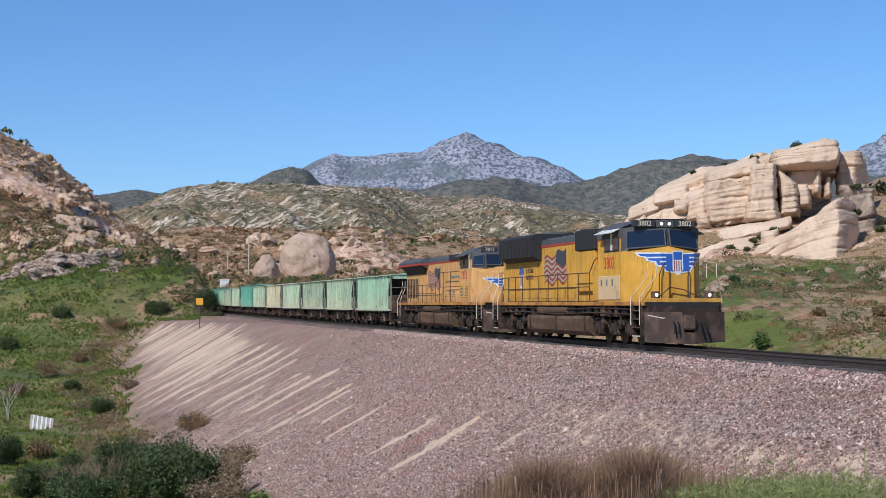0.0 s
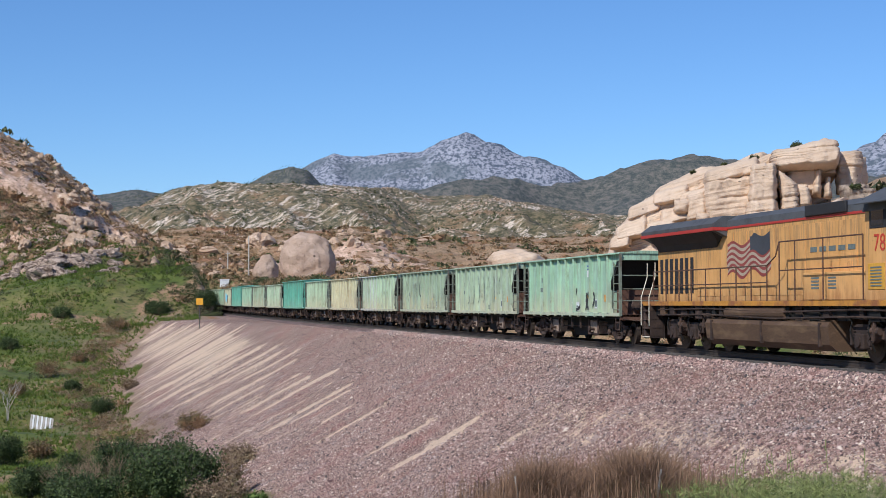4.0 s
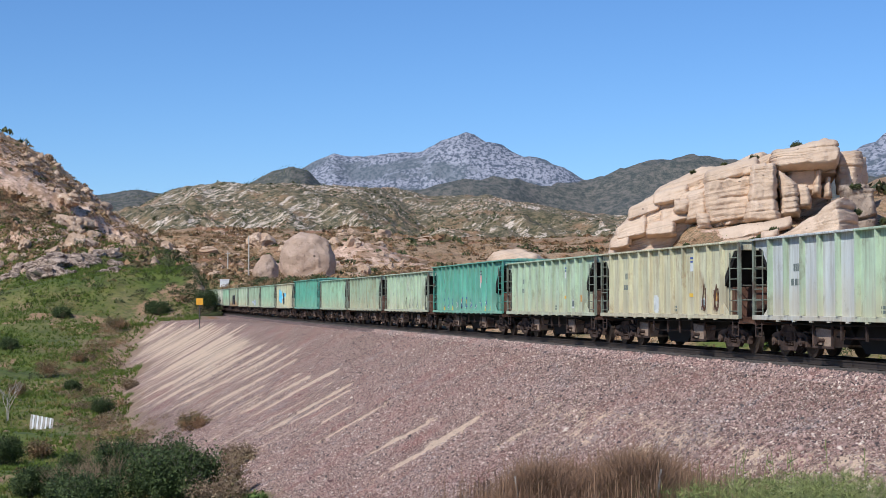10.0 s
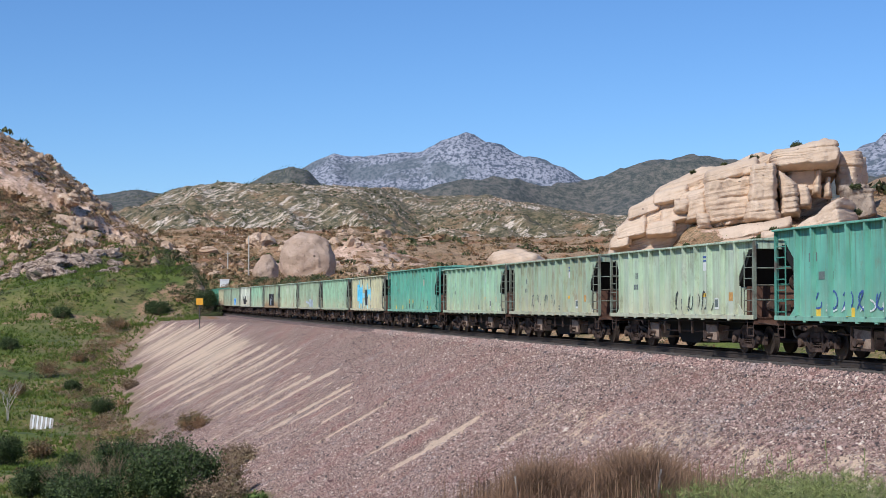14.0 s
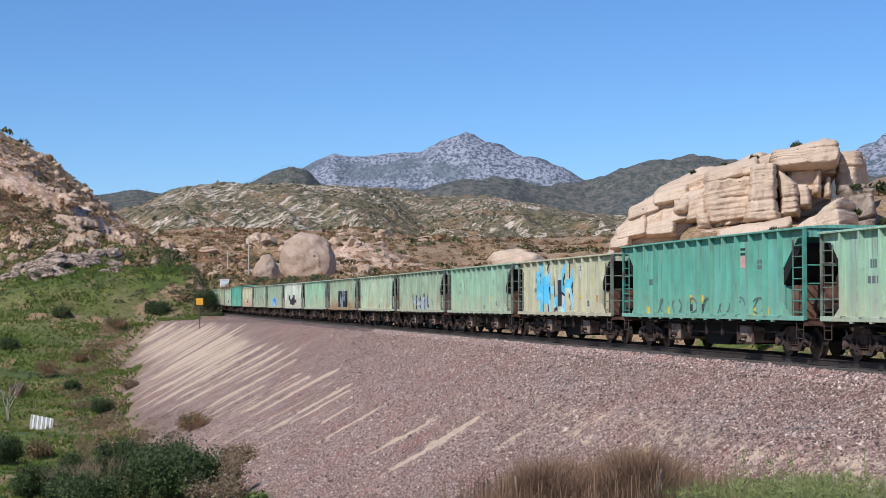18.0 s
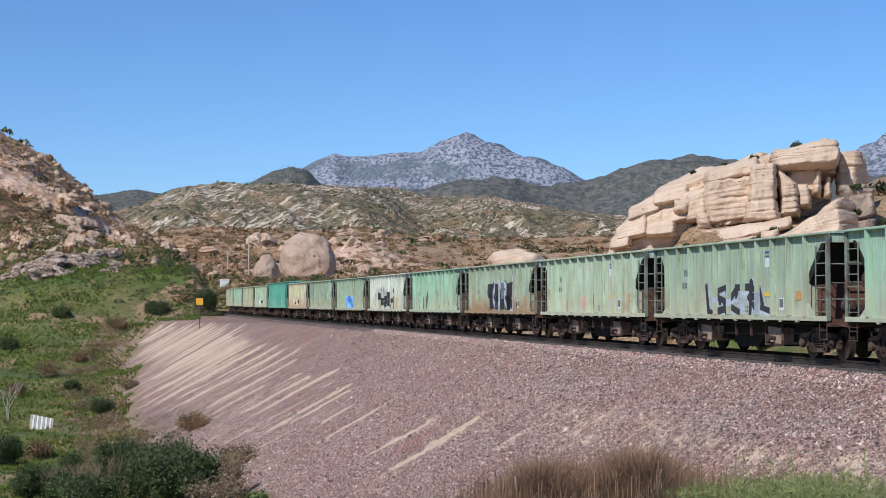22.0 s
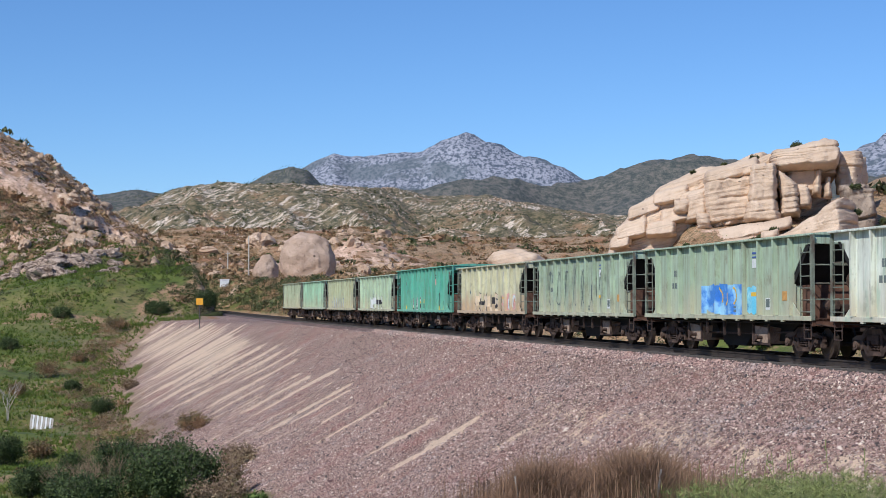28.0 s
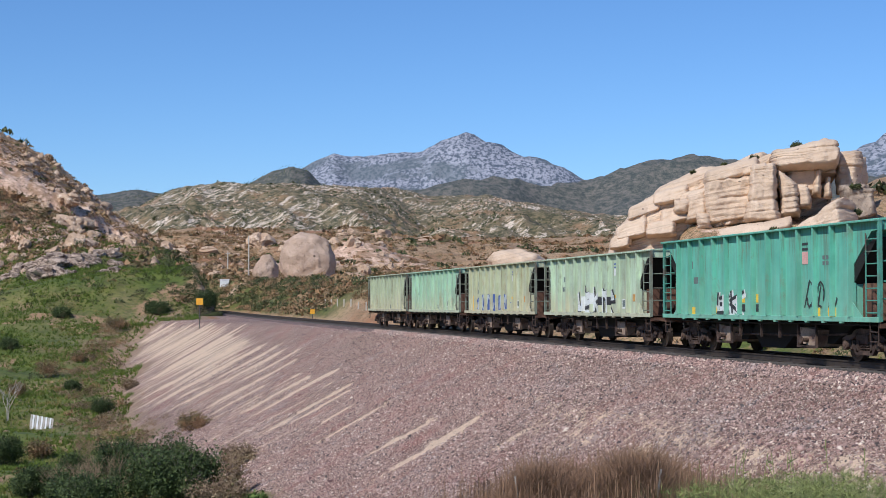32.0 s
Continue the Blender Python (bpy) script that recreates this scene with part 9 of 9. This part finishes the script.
def build_small_things():
    track_sign(-26.97, 169.1, ground_z(-26.97, 169.1), 3.43, 0.75, "orange-yellow sign on a dark post beside the track")
    sx, sy, sz, _ = on_track(106.0, -3.3, -0.5)
    track_sign(float(sx), float(sy), float(sz), 1.35, 0.52, "low orange-yellow sign behind the track")
    line_pole(-38.0, 298, 8.6, 0), line_pole(-45.6, 323, 5.2, 1)
    pylon(-150.0, 1000, 7.0), pylon(-145.0, 1000, 6.4)
    # signal hut
    hz = ground_z(-40.6, 283.5)
    hut = empty("signal_hut", pose(-40.6, 283.5, hz - 0.05, 0, 0, 8))
    bm = bmesh.new()
    box(bm, -0.85, 0.85, -0.7, 0.7, 0, 1.35, 0.03)
    part("wall", bm, WHITE_PAINT, hut)
    bm = bmesh.new()
    box(bm, -0.95, 0.95, -0.8, 0.8, 1.35, 1.46, 0.03)
    part("roof", bm, WHITE_PAINT, hut)
    tagged(hut, "small white equipment hut on the slope above the track", "hut")
    # corrugated sheet on the grass slope
    cx, cy = -33.5, 127.5
    sheet_ob = empty("corrugated_sheet", pose(cx, cy, ground_z(cx, cy) - 0.05, -18, 6, 14))
    for k in range(11):
        bm = bmesh.new()
        box(bm, -0.95 + 0.173 * k, -0.80 + 0.173 * k, -0.03 if k % 2 else 0.0, 0.01 if k % 2 else 0.04, 0, 1.25 - 0.02 * k)
        part("sheet_rib", bm, WHITE_PAINT if k % 2 else CONCRETE, sheet_ob)
    tagged(sheet_ob, "weathered pale corrugated sheet leaning on the grass slope", "metal sheet")
    # bleached dead tree
    branch_bush("dead_tree", -37.0, 130.0, ground_z(-37.0, 130.0) - 0.1, 0.6, 4.0, 77, None, 0, 0, PALE_BARK, 3, "bleached leafless small tree on the grass slope", "tree", 3)
    # low posts behind the line
    for k in range(9):
        s = 84.0 + 4.2 * k
        x, y, z, _ = on_track(s, -5.2)
        bm = bmesh.new()
        box(bm, -0.06, 0.06, -0.06, 0.06, -0.2, 0.75, 0.01)
        ob = part("fence_post", bm, CONCRETE)
        ob.matrix_basis = pose(float(x), float(y), ground_z(float(x), float(y)))
        tagged(ob, "short pale post in the grass behind the track", "post", "low posts")


def build_rock_shrubs():
    """Shrubs that grow in the joints and on top of the outcrops."""
    from mathutils.bvhtree import BVHTree
    trees = []
    for ob in ROCKS[:30]:
        m = ob.matrix_basis
        trees.append(BVHTree.FromPolygons([m @ v.co for v in ob.data.vertices], [list(p.vertices) for p in ob.data.polygons]))
    for k, (x, y, r, h) in enumerate(((46.6, 200.0, 1.5, 1.1), (47.8, 190.6, 1.6, 1.3), (45.2, 187.0, 1.2, 1.0), (48.6, 189.0, 1.3, 1.2), (41.0, 200.5, 0.9, 0.7), (37.5, 203.0, 0.8, 0.6), (34.0, 187.5, 0.9, 0.7), (30.5, 190.5, 0.9, 0.7), (45.9, 182.5, 1.0, 0.8), (37.5, 184.0, 0.9, 0.7), (33.0, 201.0, 0.6, 0.5), (34.6, 183.5, 0.8, 0.7), (38.8, 186.5, 0.7, 0.6), (40.6, 187.5, 0.8, 0.7), (36.2, 181.5, 0.6, 0.5), (31.0, 186.0, 0.7, 0.6), (43.6, 188.0, 0.9, 0.8), (46.8, 184.5, 0.8, 0.8), (50.5, 186.5, 1.2, 1.0), (52.8, 184.0, 1.3, 1.1), (54.5, 188.0, 1.2, 1.1), (49.5, 182.0, 1.0, 0.8))):
        hits = [t.ray_cast(Vector((x, y, 60)), Vector((0, 0, -1)))[0] for t in trees]
        tops = [q.z for q in hits if q]
        z = max(tops) if tops else ground_z(x, y)
        branch_bush("rock_shrub", x, y, z - 0.1, r, h, 600 + k, LEAF_DARK, 1500, 0.085, label="dark green shrub rooted in a joint of the rock", limbs=9)


build_shrubs()
build_rock_shrubs()
build_foreground()
build_small_things()


# ---------------------------------------------------------------- what moves
def spin(r, x, t):
    """Pose of a wheelset in its truck."""
    return pose(x, 0, r, 0, math.degrees(travel(0, 0) - travel(0, t)) / r % 360.0, 0)


def motions():
    for ob, s0 in TRAIN:
        walk(ob, [(t, on_rails(travel(s0, t))) for t in [k * 1.0 for k in range(33)]])
    steps = [k / FPS for k in range(32 * FPS + 1)]
    for axles, r in ((CAR_AXLES, 0.42), (LOCO_AXLES, 0.53)):
        keyed = {}
        for w in all_wheelsets(r):
            x = round(w.matrix_basis.translation.x, 3)
            if x not in keyed:
                walk(w, [(t, spin(r, x, t)) for t in steps])
                keyed[x] = w
            else:
                w.rotation_mode = "QUATERNION"
                w.animation_data_create()
                w.animation_data.action = keyed[x].animation_data.action
                w.animation_data.action_slot = keyed[x].animation_data.action_slot


def all_wheelsets(r):
    data = CAR_WHEEL if r < 0.5 else LOCO_WHEEL
    return [o for o in scene.objects if o.data == data]


motions()
